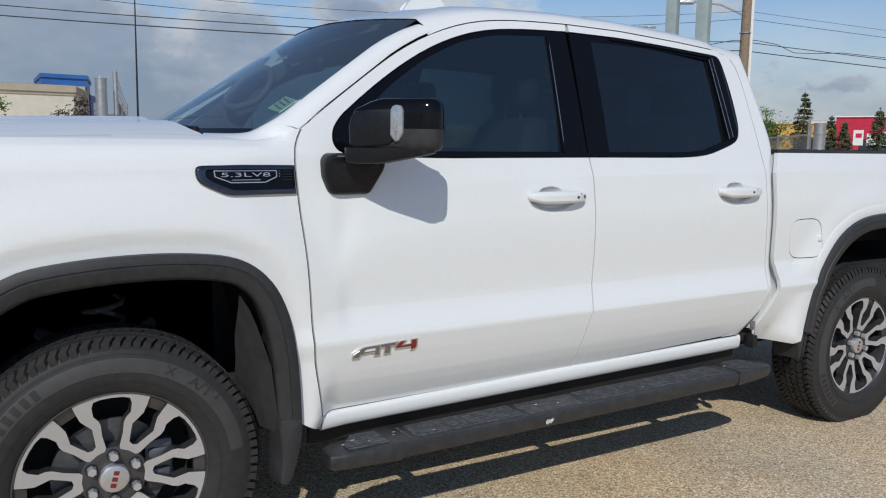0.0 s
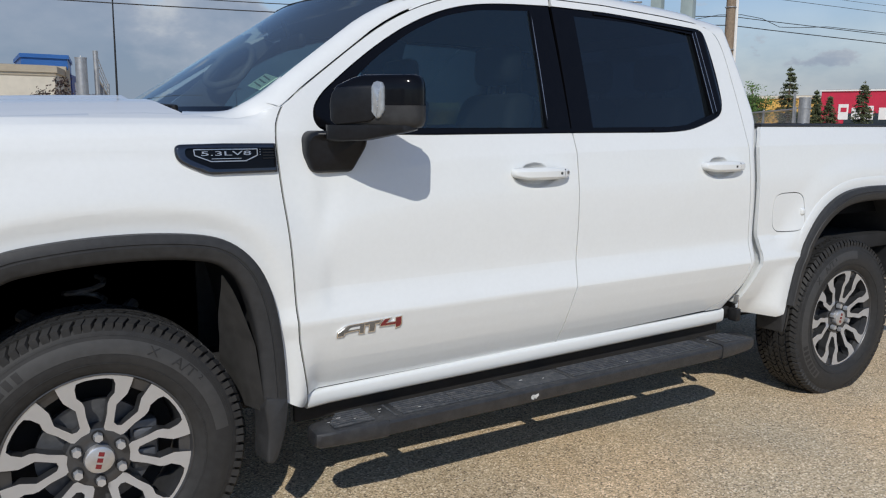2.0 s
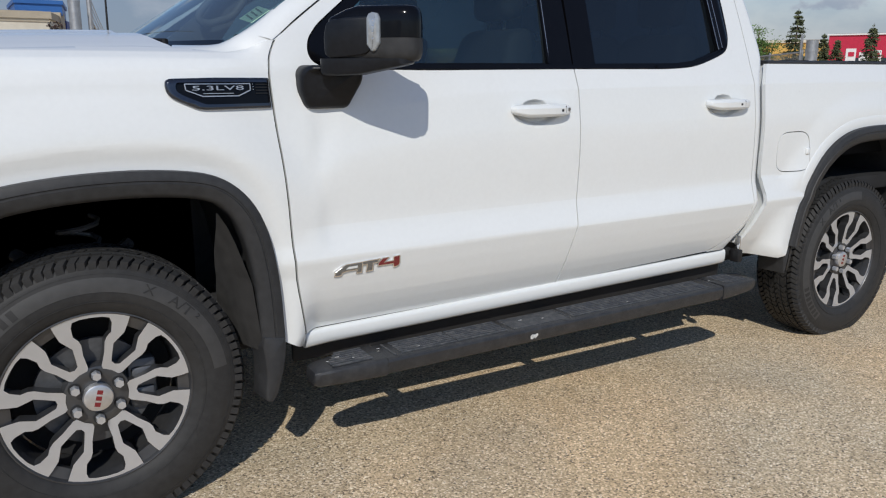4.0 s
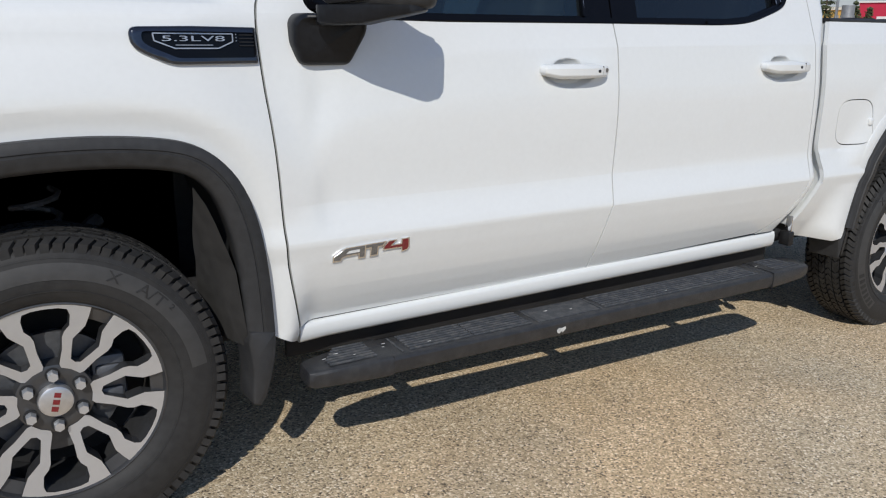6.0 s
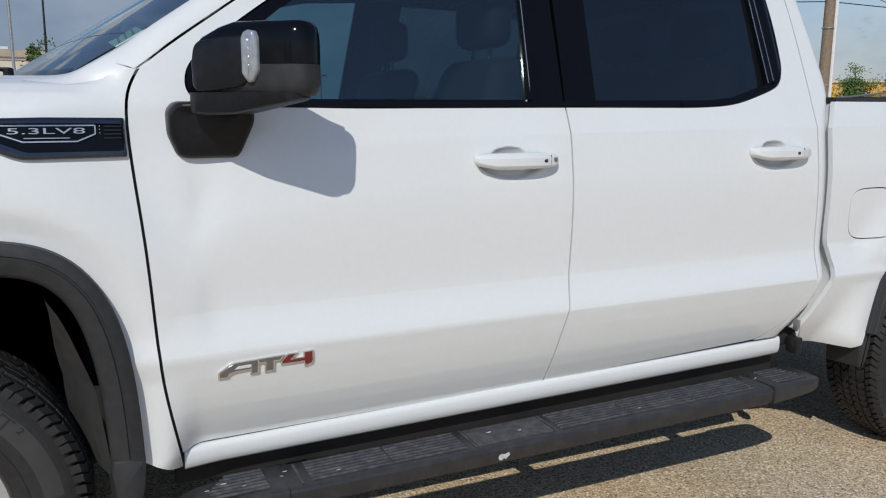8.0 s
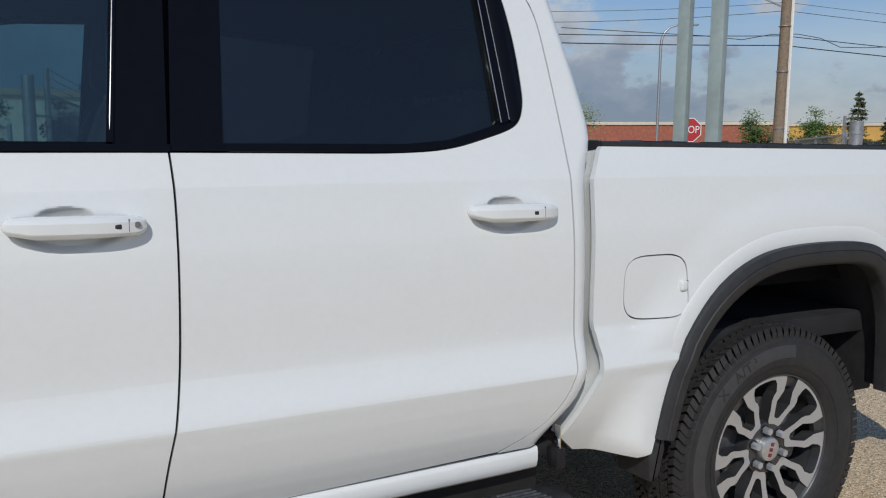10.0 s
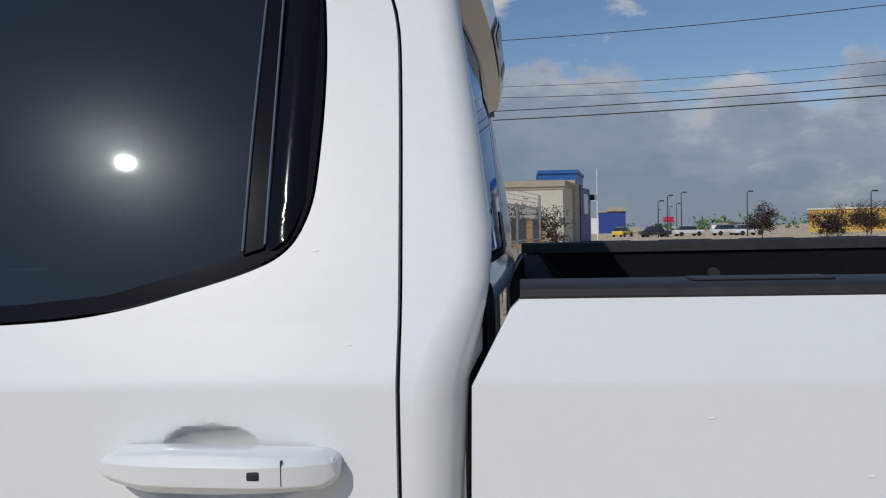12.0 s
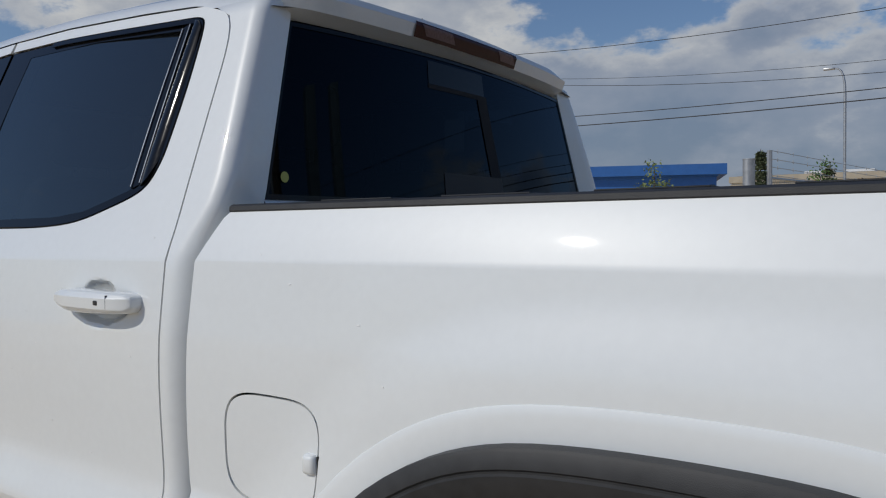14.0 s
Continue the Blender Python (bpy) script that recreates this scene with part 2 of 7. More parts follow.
def prism(bm, pts, depth, to, mi_side=0, mi_front=0, mi_back=0):
    """An outline in the plane, from height 0 to depth, each corner placed by to(u, v, h)."""
    a = [bm.verts.new(to(u, v, 0)) for u, v in pts]
    b = [bm.verts.new(to(u, v, depth)) for u, v in pts]
    f = bm.faces.new(a)
    f.material_index = mi_front
    bm.faces.new(b[::-1]).material_index = mi_back
    for i in range(len(a)):
        j = (i + 1) % len(a)
        bm.faces.new((a[i], b[i], b[j], a[j])).material_index = mi_side
    return f


def grid_surface(bm, nu, nv, at, mi=0):
    vs = [[bm.verts.new(at(i / nu, j / nv)) for j in range(nv + 1)] for i in range(nu + 1)]
    for i in range(nu):
        for j in range(nv):
            bm.faces.new((vs[i][j], vs[i + 1][j], vs[i + 1][j + 1], vs[i][j + 1])).material_index = mi
    return vs


def slab(bm, outline, layers, to):
    """A solid with rounded rims: the outline at several insets and heights, each corner placed by to(u, v, h)."""
    rows = [[bm.verts.new(to(u, v, h)) for u, v in inset(outline, d)] for d, h in layers]
    n = len(outline)
    for p, q in zip(rows, rows[1:]):
        for i in range(n):
            bm.faces.new((p[i], p[(i + 1) % n], q[(i + 1) % n], q[i]))
    bm.faces.new(rows[0][::-1])
    bm.faces.new(rows[-1])
    bmesh.ops.recalc_face_normals(bm, faces=bm.faces[:])


def smooth01(t):
    t = min(max(t, 0.0), 1.0)
    return t * t * (3 - 2 * t)


def lerp_table(x, table):
    if x <= table[0][0]:
        return table[0][1]
    for (a, p), (b, q) in zip(table, table[1:]):
        if x <= b:
            return p + (q - p) * (x - a) / (b - a)
    return table[-1][1]


def rounded(poly, passes=1, keep=0.25):
    """Corner cutting, to turn a coarse outline into a smooth one."""
    for _ in range(passes):
        out = []
        for a, b in zip(poly, poly[1:] + poly[:1]):
            out += [(a[0] + (b[0] - a[0]) * keep, a[1] + (b[1] - a[1]) * keep), (b[0] + (a[0] - b[0]) * keep, b[1] + (a[1] - b[1]) * keep)]
        poly = out
    return poly


def inset(poly, d):
    """The outline moved inwards by d."""
    area = sum(a[0] * b[1] - b[0] * a[1] for a, b in zip(poly, poly[1:] + poly[:1]))
    s, out, n = (1 if area > 0 else -1), [], len(poly)
    for i in range(n):
        p, q, r = Vector(poly[i - 1]), Vector(poly[i]), Vector(poly[(i + 1) % n])
        e, f = (q - p).normalized(), (r - q).normalized()
        n1, n2 = Vector((-e.y, e.x)) * s, Vector((-f.y, f.x)) * s
        m = n1 + n2
        k = d / max(1 + n1.dot(n2), 0.35)
        out.append(tuple(q + m * k))
    return out


def sheet(poly, surf, step, holes=(), lines_z=(), flange=0.02, lift=0.0, mirror=None, lines_x=()):
    """A panel: an outline in x and z, cut into a fine grid, laid on the surface y = surf(x, z), with its rim turned in."""
    from mathutils.geometry import tessellate_polygon
    loops = [[Vector((x, z, 0)) for x, z in p] for p in (poly, *holes)]
    flat = [v for p in loops for v in p]
    bm = bmesh.new()
    vs = [bm.verts.new((v.x, 0, v.y)) for v in flat]
    for t in tessellate_polygon(loops):
        try:
            bm.faces.new([vs[i] for i in t])
        except ValueError:
            pass
    xs, zs = [v.x for v in flat], [v.y for v in flat]
    cuts = [((x, 0, 0), (1, 0, 0)) for x in list(np.arange(min(xs) + step / 2, max(xs), step)) + list(lines_x)]
    cuts += [((0, 0, z), (0, 0, 1)) for z in list(np.arange(min(zs) + step / 2, max(zs), step)) + list(lines_z)]
    for co, no in cuts:
        bmesh.ops.bisect_plane(bm, geom=bm.verts[:] + bm.edges[:] + bm.faces[:], dist=1e-5, plane_co=co, plane_no=no)
    for v in bm.verts:
        v.co.y = surf(v.co.x, v.co.z) + lift
    for f in bm.faces:
        f.normal_update()
    if sum(f.normal.y for f in bm.faces) > 0:
        bmesh.ops.reverse_faces(bm, faces=bm.faces[:])
    if flange:
        rim = [e for e in bm.edges if e.is_boundary]
        for d in (flange,):
            r = bmesh.ops.extrude_edge_only(bm, edges=rim)
            nv = [g for g in r["geom"] if isinstance(g, bmesh.types.BMVert)]
            for v in nv:
                v.co.y += d
            rim = [g for g in r["geom"] if isinstance(g, bmesh.types.BMEdge) and g.is_boundary and g.verts[0] in nv and g.verts[1] in nv]
    if mirror is not None:
        for v in bm.verts:
            v.co.y = mirror - v.co.y
        bmesh.ops.reverse_faces(bm, faces=bm.faces[:])
    return bm


def written(text, size, depth=0.001):
    """The mesh of a line of writing in the built-in font, centred, in x and y."""
    cu = bpy.data.curves.new("writing", "FONT")
    cu.body, cu.size, cu.extrude, cu.align_x, cu.align_y = text, size, depth, "CENTER", "CENTER"
    ob = bpy.data.objects.new("writing", cu)
    scene.collection.objects.link(ob)
    bpy.context.view_layer.update()
    me = bpy.data.meshes.new_from_object(ob.evaluated_get(bpy.context.evaluated_depsgraph_get()))
    bpy.data.objects.remove(ob)
    bm = bmesh.new()
    bm.from_mesh(me)
    bpy.data.meshes.remove(me)
    return bm


# ---------------------------------------------------------------- pickup truck: shape of the body sides
FAR = 1.97            # the far side mirrors the near one: y -> FAR - y
MID = FAR / 2
ARCH_FRONT = [(-0.60, 0.52), (-0.578, 0.66), (-0.505, 0.84), (-0.395, 0.975), (-0.24, 1.064), (-0.188, 1.075), (-0.043, 1.094), (0.111, 1.098),
              (0.20, 1.094), (0.277, 1.087), (0.345, 1.076), (0.40, 1.055), (0.453, 1.014), (0.502, 0.946), (0.535, 0.844), (0.556, 0.707), (0.562, 0.515)]
ARCH_REAR = [(3.168, 0.52), (3.20, 0.67), (3.262, 0.827), (3.37, 0.958), (3.485, 1.031), (3.575, 1.068), (3.675, 1.088), (3.81, 1.096),
             (3.96, 1.096), (4.08, 1.090), (4.17, 1.064), (4.245, 1.00), (4.30, 0.89), (4.33, 0.75), (4.34, 0.52)]


def fine_line(line, n=3, dims=2):
    """A coarse polyline cut finer and smoothed."""
    out = []
    for a, b in zip(line, line[1:]):
        out += [tuple(a[j] + (b[j] - a[j]) * k / n for j in range(dims)) for k in range(n)]
    out.append(line[-1])
    for _ in range(4):
        out = [out[0]] + [tuple((p[j] + 2 * q[j] + r[j]) / 4 for j in range(dims)) for p, q, r in zip(out, out[1:], out[2:])] + [out[-1]]
    return out


ARCH_FRONT, ARCH_REAR = fine_line(ARCH_FRONT), fine_line(ARCH_REAR)


def gap_to(poly, x, z):
    """Distance from the polyline."""
    best = 9.0
    for (ax, az), (bx, bz) in zip(poly, poly[1:]):
        dx, dz = bx - ax, bz - az
        t = min(max(((x - ax) * dx + (z - az) * dz) / (dx * dx + dz * dz), 0), 1)
        best = min(best, math.hypot(x - ax - t * dx, z - az - t * dz))
    return best


DOOR_PROFILE = [(0.40, 0.12), (0.50, 0.060), (0.53, 0.043), (0.57, 0.0225), (0.61, 0.0055), (0.65, -0.008), (0.70, -0.0225), (0.73, -0.0295), (0.762, -0.037), (0.772, -0.0355), (0.79, -0.0293), (0.81, -0.0218), (0.83, -0.0147), (0.85, -0.0088), (0.87, -0.0045)]
# from the foot of the belly to the upper crease: share of the height, and place in or out
DOOR_BELLY = [(0.0, -0.0045), (0.04, -0.0036), (0.10, -0.0036), (0.20, -0.0046), (0.33, -0.0062), (0.45, -0.0066), (0.56, -0.0058), (0.67, -0.0030), (0.83, 0.0060), (1.0, 0.016)]
FENDER_PROFILE = [(0.40, 0.05), (0.53, 0.010), (0.62, -0.012), (0.70, -0.026), (0.90, -0.018), (1.10, -0.007), (1.20, -0.003), (1.28, 0.001), (1.34, 0.010),
                  (1.38, 0.022), (1.41, 0.045), (1.43, 0.078), (1.445, 0.125), (1.46, 0.16), (1.60, 0.19)]
CUPS = ((1.592, 1.228), (2.645, 1.231))
CREASE_Z = [(0.66, 1.07), (0.70, 1.115), (0.74, 1.165), (0.80, 1.208), (0.90, 1.239), (1.12, 1.276), (1.27, 1.291), (1.80, 1.304), (2.87, 1.317), (4.9, 1.322)]


def greenhouse(z):
    return 0.043 + 0.39 * (z - 1.385) - 0.05 * max(z - 1.385, 0) * (1.95 - z)


def side(x, z):
    """How far in the near side of the body lies at a place along and up it."""
    rear = smooth01((x - 2.88) / 0.06)
    zc = lerp_table(x, CREASE_Z)
    yc = 0.016 + 0.005 * rear
    if z > zc:
        top = greenhouse(z) if z > 1.385 else yc + (greenhouse(1.385) - yc) * (z - zc) / (1.385 - zc)
        bed_top = yc + (z - zc) * (0.36 + 0.9 * (z - zc))
        door = top * (1 - rear) + bed_top * rear
    elif z > 0.87:
        k = (z - 0.87) / (zc - 0.87)
        door = lerp_table(k, DOOR_BELLY) + 0.005 * rear
    else:
        door = lerp_table(z, DOOR_PROFILE)
    # the scoop of the doors starts behind a soft upright edge
    if 0.762 < z < 1.385 and x < 0.76:
        k = smooth01((x - 0.685) / 0.065)
        plain = -0.014 + 0.057 * ((z - 0.87) / 0.515) ** 1.5 if z > 0.87 else -0.037 + 0.023 * (z - 0.762) / 0.108
        door = door * k + plain * (1 - k)
    fend = lerp_table(z, FENDER_PROFILE)
    if z > 1.40 and x > 0.45:
        fend = fend * (1 - smooth01((x - 0.45) / 0.14)) + greenhouse(z) * smooth01((x - 0.45) / 0.14)
    f = smooth01((x - 0.34) / 0.30) if z < 1.36 else smooth01((x - 0.34 - 1.6 * (z - 1.36)) / (0.30 - 2.0 * min(z - 1.36, 0.1)))
    if z < 0.75:
        low = 1 - smooth01((z - 0.55) / 0.20)
        f = f * (1 - low) + smooth01((x - 0.60) / 0.12) * low
    y = fend * (1 - f) + door * f
    if z < 1.32:
        for arch in (ARCH_FRONT, ARCH_REAR):
            if abs(x - (arch[0][0] + arch[-1][0]) / 2) < 1.0:
                d = gap_to(arch, x, z)
                if arch is ARCH_FRONT:
                    low = 1 - smooth01((z - 0.72) / 0.26)
                    g = 1 - smooth01((d - 0.062 + 0.03 * low) / (0.17 - 0.06 * low))
                    y = y * (1 - g) + min(y, -0.024) * g + 0.011 * min(max((0.066 - d) / 0.045, 0), 1)
                else:
                    g = 1 - smooth01((d - 0.040) / 0.15)
                    out = -0.012 - 0.016 * (1 - smooth01((z - 0.80) / 0.25))
                    y = y * (1 - g) + min(y, out) * g
    for cx, cz in CUPS:
        u, v = (x - cx) / 0.062 if z > cz else (x - cx - 0.010) / 0.124, (z - cz) / (0.042 if z > cz else 0.058)
        e = 2.8 if z > cz else 1.7
        r = (abs(u) ** e + abs(v) ** e) ** (1 / e)
        if r < 1:
            y += 0.020 * (1 - (1 - min((1 - r) / 0.66, 1)) ** 1.6) * smooth01((1 - r) / 0.14) if z > cz else 0.019 * smooth01((1 - r) / 0.24)
    return y


truck = thing("pickup_truck", "white crew-cab pickup truck with black wheel-arch trim, parked on the lot", "pickup truck")

truck.scale = (1.016, 1, 1)


def both(name, make, material, label="", smooth=30, parent=None):
    """A panel on the near side, and its mirror image on the far side."""
    near = part(name, make(None), material, parent or truck, label, smooth)
    part(name, make(FAR), material, truck, label, smooth)
    return near


# outlines of the panels, along the truck and up
GAP_FENDER = [(0.655, 0.445), (0.651, 0.498), (0.620, 0.66), (0.607, 0.773), (0.598, 1.037), (0.576, 1.259), (0.572, 1.38), (0.585, 1.43), (0.612, 1.475)]
GAP_FENDER = GAP_FENDER[:1] + fine_line(GAP_FENDER[1:])
GAP_MID = [(1.756, 0.510), (1.762, 0.60), (1.774, 0.69), (1.788, 0.76), (1.801, 0.84), (1.808, 0.92), (1.811, 1.20), (1.809, 1.312), (1.803, 1.384)]
GAP_MID = fine_line(GAP_MID)
GAP_REAR = [(2.655, 0.538), (2.77, 0.597), (2.838, 0.672), (2.868, 0.76), (2.874, 0.85), (2.869, 0.98), (2.864, 1.116), (2.860, 1.314), (2.860, 1.40), (2.857, 1.50),
            (2.853, 1.62), (2.847, 1.75), (2.838, 1.80), (2.824, 1.838), (2.797, 1.866), (2.712, 1.892)]
TOP_LINE = [(0.612, 1.475), (0.640, 1.497), (0.690, 1.537), (0.850, 1.650), (1.002, 1.757), (1.157, 1.838), (1.344, 1.903), (1.535, 1.930), (1.834, 1.936)]
TOP_LINE_REAR = [(2.712, 1.892), (2.471, 1.912), (2.134, 1.932), (1.840, 1.936)]
WIN_FRONT = [(1.803, 1.384), (1.14, 1.379), (0.78, 1.384), (0.728, 1.400), (0.712, 1.430), (0.720, 1.475), (0.758, 1.520), (0.864, 1.604), (0.989, 1.692),
             (1.145, 1.785), (1.333, 1.860), (1.526, 1.893), (1.827, 1.902)]
WIN_REAR = [(1.840, 1.902), (2.128, 1.899), (2.33, 1.888), (2.62, 1.869), (2.716, 1.863), (2.738, 1.840), (2.749, 1.728), (2.751, 1.649), (2.749, 1.579), (2.746, 1.528),
            (2.729, 1.483), (2.705, 1.460), (2.663, 1.443), (2.602, 1.425), (2.528, 1.404), (2.448, 1.391), (2.32, 1.385), (1.805, 1.384)]
GLASS_FRONT = [(1.682, 1.404), (0.80, 1.400), (0.785, 1.43), (0.80, 1.492), (0.891, 1.574), (0.981, 1.648), (1.139, 1.749), (1.301, 1.822), (1.465, 1.860), (1.720, 1.876)]
GLASS_REAR = [(1.955, 1.872), (2.289, 1.868), (2.658, 1.840), (2.659, 1.63), (2.663, 1.466), (2.596, 1.446), (2.499, 1.419), (2.379, 1.408), (1.922, 1.404)]


def softened(line, radius):
    """An open outline with its inner corners rounded off."""
    out = [line[0]]
    for p, q, r in zip(line, line[1:], line[2:]):
        p, q, r = Vector(p), Vector(q), Vector(r)
        a = q + (p - q).normalized() * min(radius, 0.45 * (p - q).length)
        b = q + (r - q).normalized() * min(radius, 0.45 * (r - q).length)
        out += [tuple(a * (1 - t) ** 2 + q * (2 * t * (1 - t)) + b * t ** 2) for t in (0, 0.25, 0.5, 0.75, 1)]
    return out + [line[-1]]


GAP_REAR = softened(GAP_REAR, 0.05)
TOP_LINE = fine_line(TOP_LINE)
WIN_FRONT = WIN_FRONT[:6] + fine_line(WIN_FRONT[6:])
WIN_FRONT, WIN_REAR = softened(WIN_FRONT, 0.06), softened(WIN_REAR, 0.06)
GLASS_FRONT, GLASS_REAR = softened(GLASS_FRONT, 0.05), softened(GLASS_REAR, 0.012)
BED_FRONT = [(2.862, 0.552), (2.905, 0.631), (2.958, 0.745), (2.962, 0.80), (2.944, 0.90), (2.941, 0.98), (2.941, 1.16), (2.943, 1.314), (2.987, 1.398), (2.999, 1.409)]

fender = both("front_fender", lambda m: sheet(
    [(0.562, 0.50)] + GAP_FENDER[:1] + [(x - 0.0045, z) for x, z in GAP_FENDER[1:]] + [(0.54, 1.452), (0.46, 1.434), (0.372, 1.440), (0.20, 1.447), (0.04, 1.442), (-0.25, 1.430), (-0.58, 1.395), (-0.72, 1.33),
     (-0.76, 1.05), (-0.68, 0.70), (-0.60, 0.52)] + [(x * 0.985 + 0.001, z - 0.012) for x, z in ARCH_FRONT[1:-1]], side, 0.015, flange=0.025, mirror=m),
    M_PAINT, "white front wing with black engine badge")
front_door = both("front_door", lambda m: sheet(inset(
    GAP_FENDER[1:] + TOP_LINE[1:] + WIN_FRONT[::-1] + GAP_MID[::-1][1:], 0.0027), side, 0.02, lines_z=(0.765, 0.77, 1.30, 1.306, *np.arange(1.176, 1.282, 0.0045)), lines_x=np.arange(1.475, 1.73, 0.006), mirror=m),
    M_PAINT, "white front door, closed")
rear_door = both("rear_door", lambda m: sheet(inset(
    GAP_MID + WIN_REAR[::-1] + TOP_LINE_REAR[::-1][:-1] + GAP_REAR[::-1], 0.0027), side, 0.02, lines_z=(0.765, 0.77, 1.308, 1.314, *np.arange(1.184, 1.290, 0.0045)), lines_x=np.arange(2.53, 2.785, 0.006), mirror=m),
    M_PAINT, "white rear door, closed")
FUEL = [(3.168 + 0.1205 * math.copysign(abs(math.cos(k * math.pi / 24)) ** 0.54, math.cos(k * math.pi / 24)) - 0.004 * math.sin(k * math.pi / 24) * (k > 24), 0.988 + 0.099 * math.copysign(abs(math.sin(k * math.pi / 24)) ** 0.54, math.sin(k * math.pi / 24))) for k in range(48)][::-1]
bedside = both("bed_side", lambda m: sheet(
    BED_FRONT + [(4.86, 1.412), (4.90, 1.38), (4.91, 0.62), (4.36, 0.53)] + [(x, z - 0.012) for x, z in ARCH_REAR[::-1]] + [(3.158, 0.470), (3.12, 0.458), (2.93, 0.492)],
    side, 0.0125 if m is None else 0.03, holes=() if m else (FUEL,), lines_z=(1.312, 1.318, 1.324, 0.765), mirror=m),
    M_PAINT, "white cargo-bed side panel")
fuel_door = part("fuel_door", sheet(inset(FUEL, 0.0042), side, 0.03, lift=0.001, flange=0.012), M_PAINT, truck, "white rounded fuel filler door")
bm = bmesh.new()
box(bm, -0.016, 0.012, -0.012, 0.01, -0.017, 0.017, 0.008, 3)
fb = part("finger_tab", bm, M_PAINT, fuel_door)
fb.location = (3.272, side(3.270, 0.986) + 0.002, 0.986)
# dark strip on the surface, painted shade for the notch beside the tab
bm = bmesh.new()
box(bm, -0.003, 0.003, -0.002, 0.004, -0.015, 0.015, 0.001)
fb = part("tab_recess", bm, M_DARK, fuel_door)
fb.location = (3.2868, side(3.287, 0.986) + 0.003, 0.986)


# small white discs that stand in for sparkles of light on the paint
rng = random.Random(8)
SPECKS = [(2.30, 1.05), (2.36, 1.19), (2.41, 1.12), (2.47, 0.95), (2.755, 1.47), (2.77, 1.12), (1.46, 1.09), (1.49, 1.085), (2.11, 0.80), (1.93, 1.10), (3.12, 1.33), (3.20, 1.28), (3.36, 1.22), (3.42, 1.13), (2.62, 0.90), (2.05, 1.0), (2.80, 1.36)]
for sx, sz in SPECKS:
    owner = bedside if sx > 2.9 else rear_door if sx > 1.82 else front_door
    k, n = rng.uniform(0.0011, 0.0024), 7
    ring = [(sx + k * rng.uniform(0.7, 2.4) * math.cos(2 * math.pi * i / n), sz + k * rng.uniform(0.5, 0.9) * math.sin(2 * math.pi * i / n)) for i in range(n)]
    part("dried_drop", sheet(ring, side, 0.01, lift=-0.0009, flange=0.0012), M_GLINT, owner)


def gap_sheet(m):
    """Near-black sheet close behind the panel gaps, added so they read as deep shade."""
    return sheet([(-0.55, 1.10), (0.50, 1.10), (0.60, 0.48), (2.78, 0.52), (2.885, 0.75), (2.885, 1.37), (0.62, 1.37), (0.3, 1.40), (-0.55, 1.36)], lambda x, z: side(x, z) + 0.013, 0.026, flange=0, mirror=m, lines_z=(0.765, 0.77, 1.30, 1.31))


both("door_jamb", gap_sheet, M_DARK)


def bed_nose(m):
    """Front wall of the cargo bed, folded in from the bed side."""
    bm = bmesh.new()
    line = softened(BED_FRONT, 0.03)

    def at(u, v):
        x, z = line[round(u * (len(line) - 1))]
        y = side(x, z) + 0.001 + 0.17 * v
        return Vector((x + 0.0006 + 0.012 * smooth01(v * 4), FAR - y if m else y, z - 0.002))
    grid_surface(bm, len(line) - 1, 8, at)
    return bm


both("bed_front_edge", bed_nose, M_PAINT, "", 60)
# another near-black sheet, for the shade in the fuel door's gap
both("fuel_pocket", lambda m: sheet([(2.99, 0.56), (3.15, 0.56), (3.32, 0.93), (3.42, 1.10), (4.1, 1.15), (4.1, 1.38), (2.99, 1.38)], lambda x, z: side(x, z) + 0.020, 0.04, flange=0, mirror=m), M_DARK)


def sill(m):
    bm = bmesh.new()
    prof = [(0.079, 0.045), (0.0785, 0.006), (0.0755, -0.001), (0.060, -0.0045), (0.034, -0.0045), (0.014, 0.0), (0.003, 0.010), (0.0, 0.08)]
    n = 24

    def at(u, v):
        x = 0.6585 + u * 2.1365
        dz, y = prof[round(v * (len(prof) - 1))]
        z0 = 0.435 + 0.023 * u
        y = y + 0.047 - 0.012 * smooth01((0.05 - u) / 0.05) + 0.004 * smooth01((u - 0.985) / 0.015)
        return Vector((x, FAR - y if m else y, z0 + dz * (0.062 + 0.010 * u) / 0.079))
    vs = grid_surface(bm, n, len(prof) - 1, at)
    bm.faces.new(vs[0])
    bm.faces.new(vs[-1][::-1])
    bmesh.ops.recalc_face_normals(bm, faces=bm.faces[:])
    return bm


both("rocker_panel", sill, M_PAINT, "white rounded sill below the doors", 60)


def edge_of_glass(z):
    """Where the rear window ends at the near side: in from the side, and along."""
    v = min(max((z - 1.438) / 0.405, -0.1), 1.05)
    return 0.198 + 0.122 * v, 2.942 - 0.045 * v


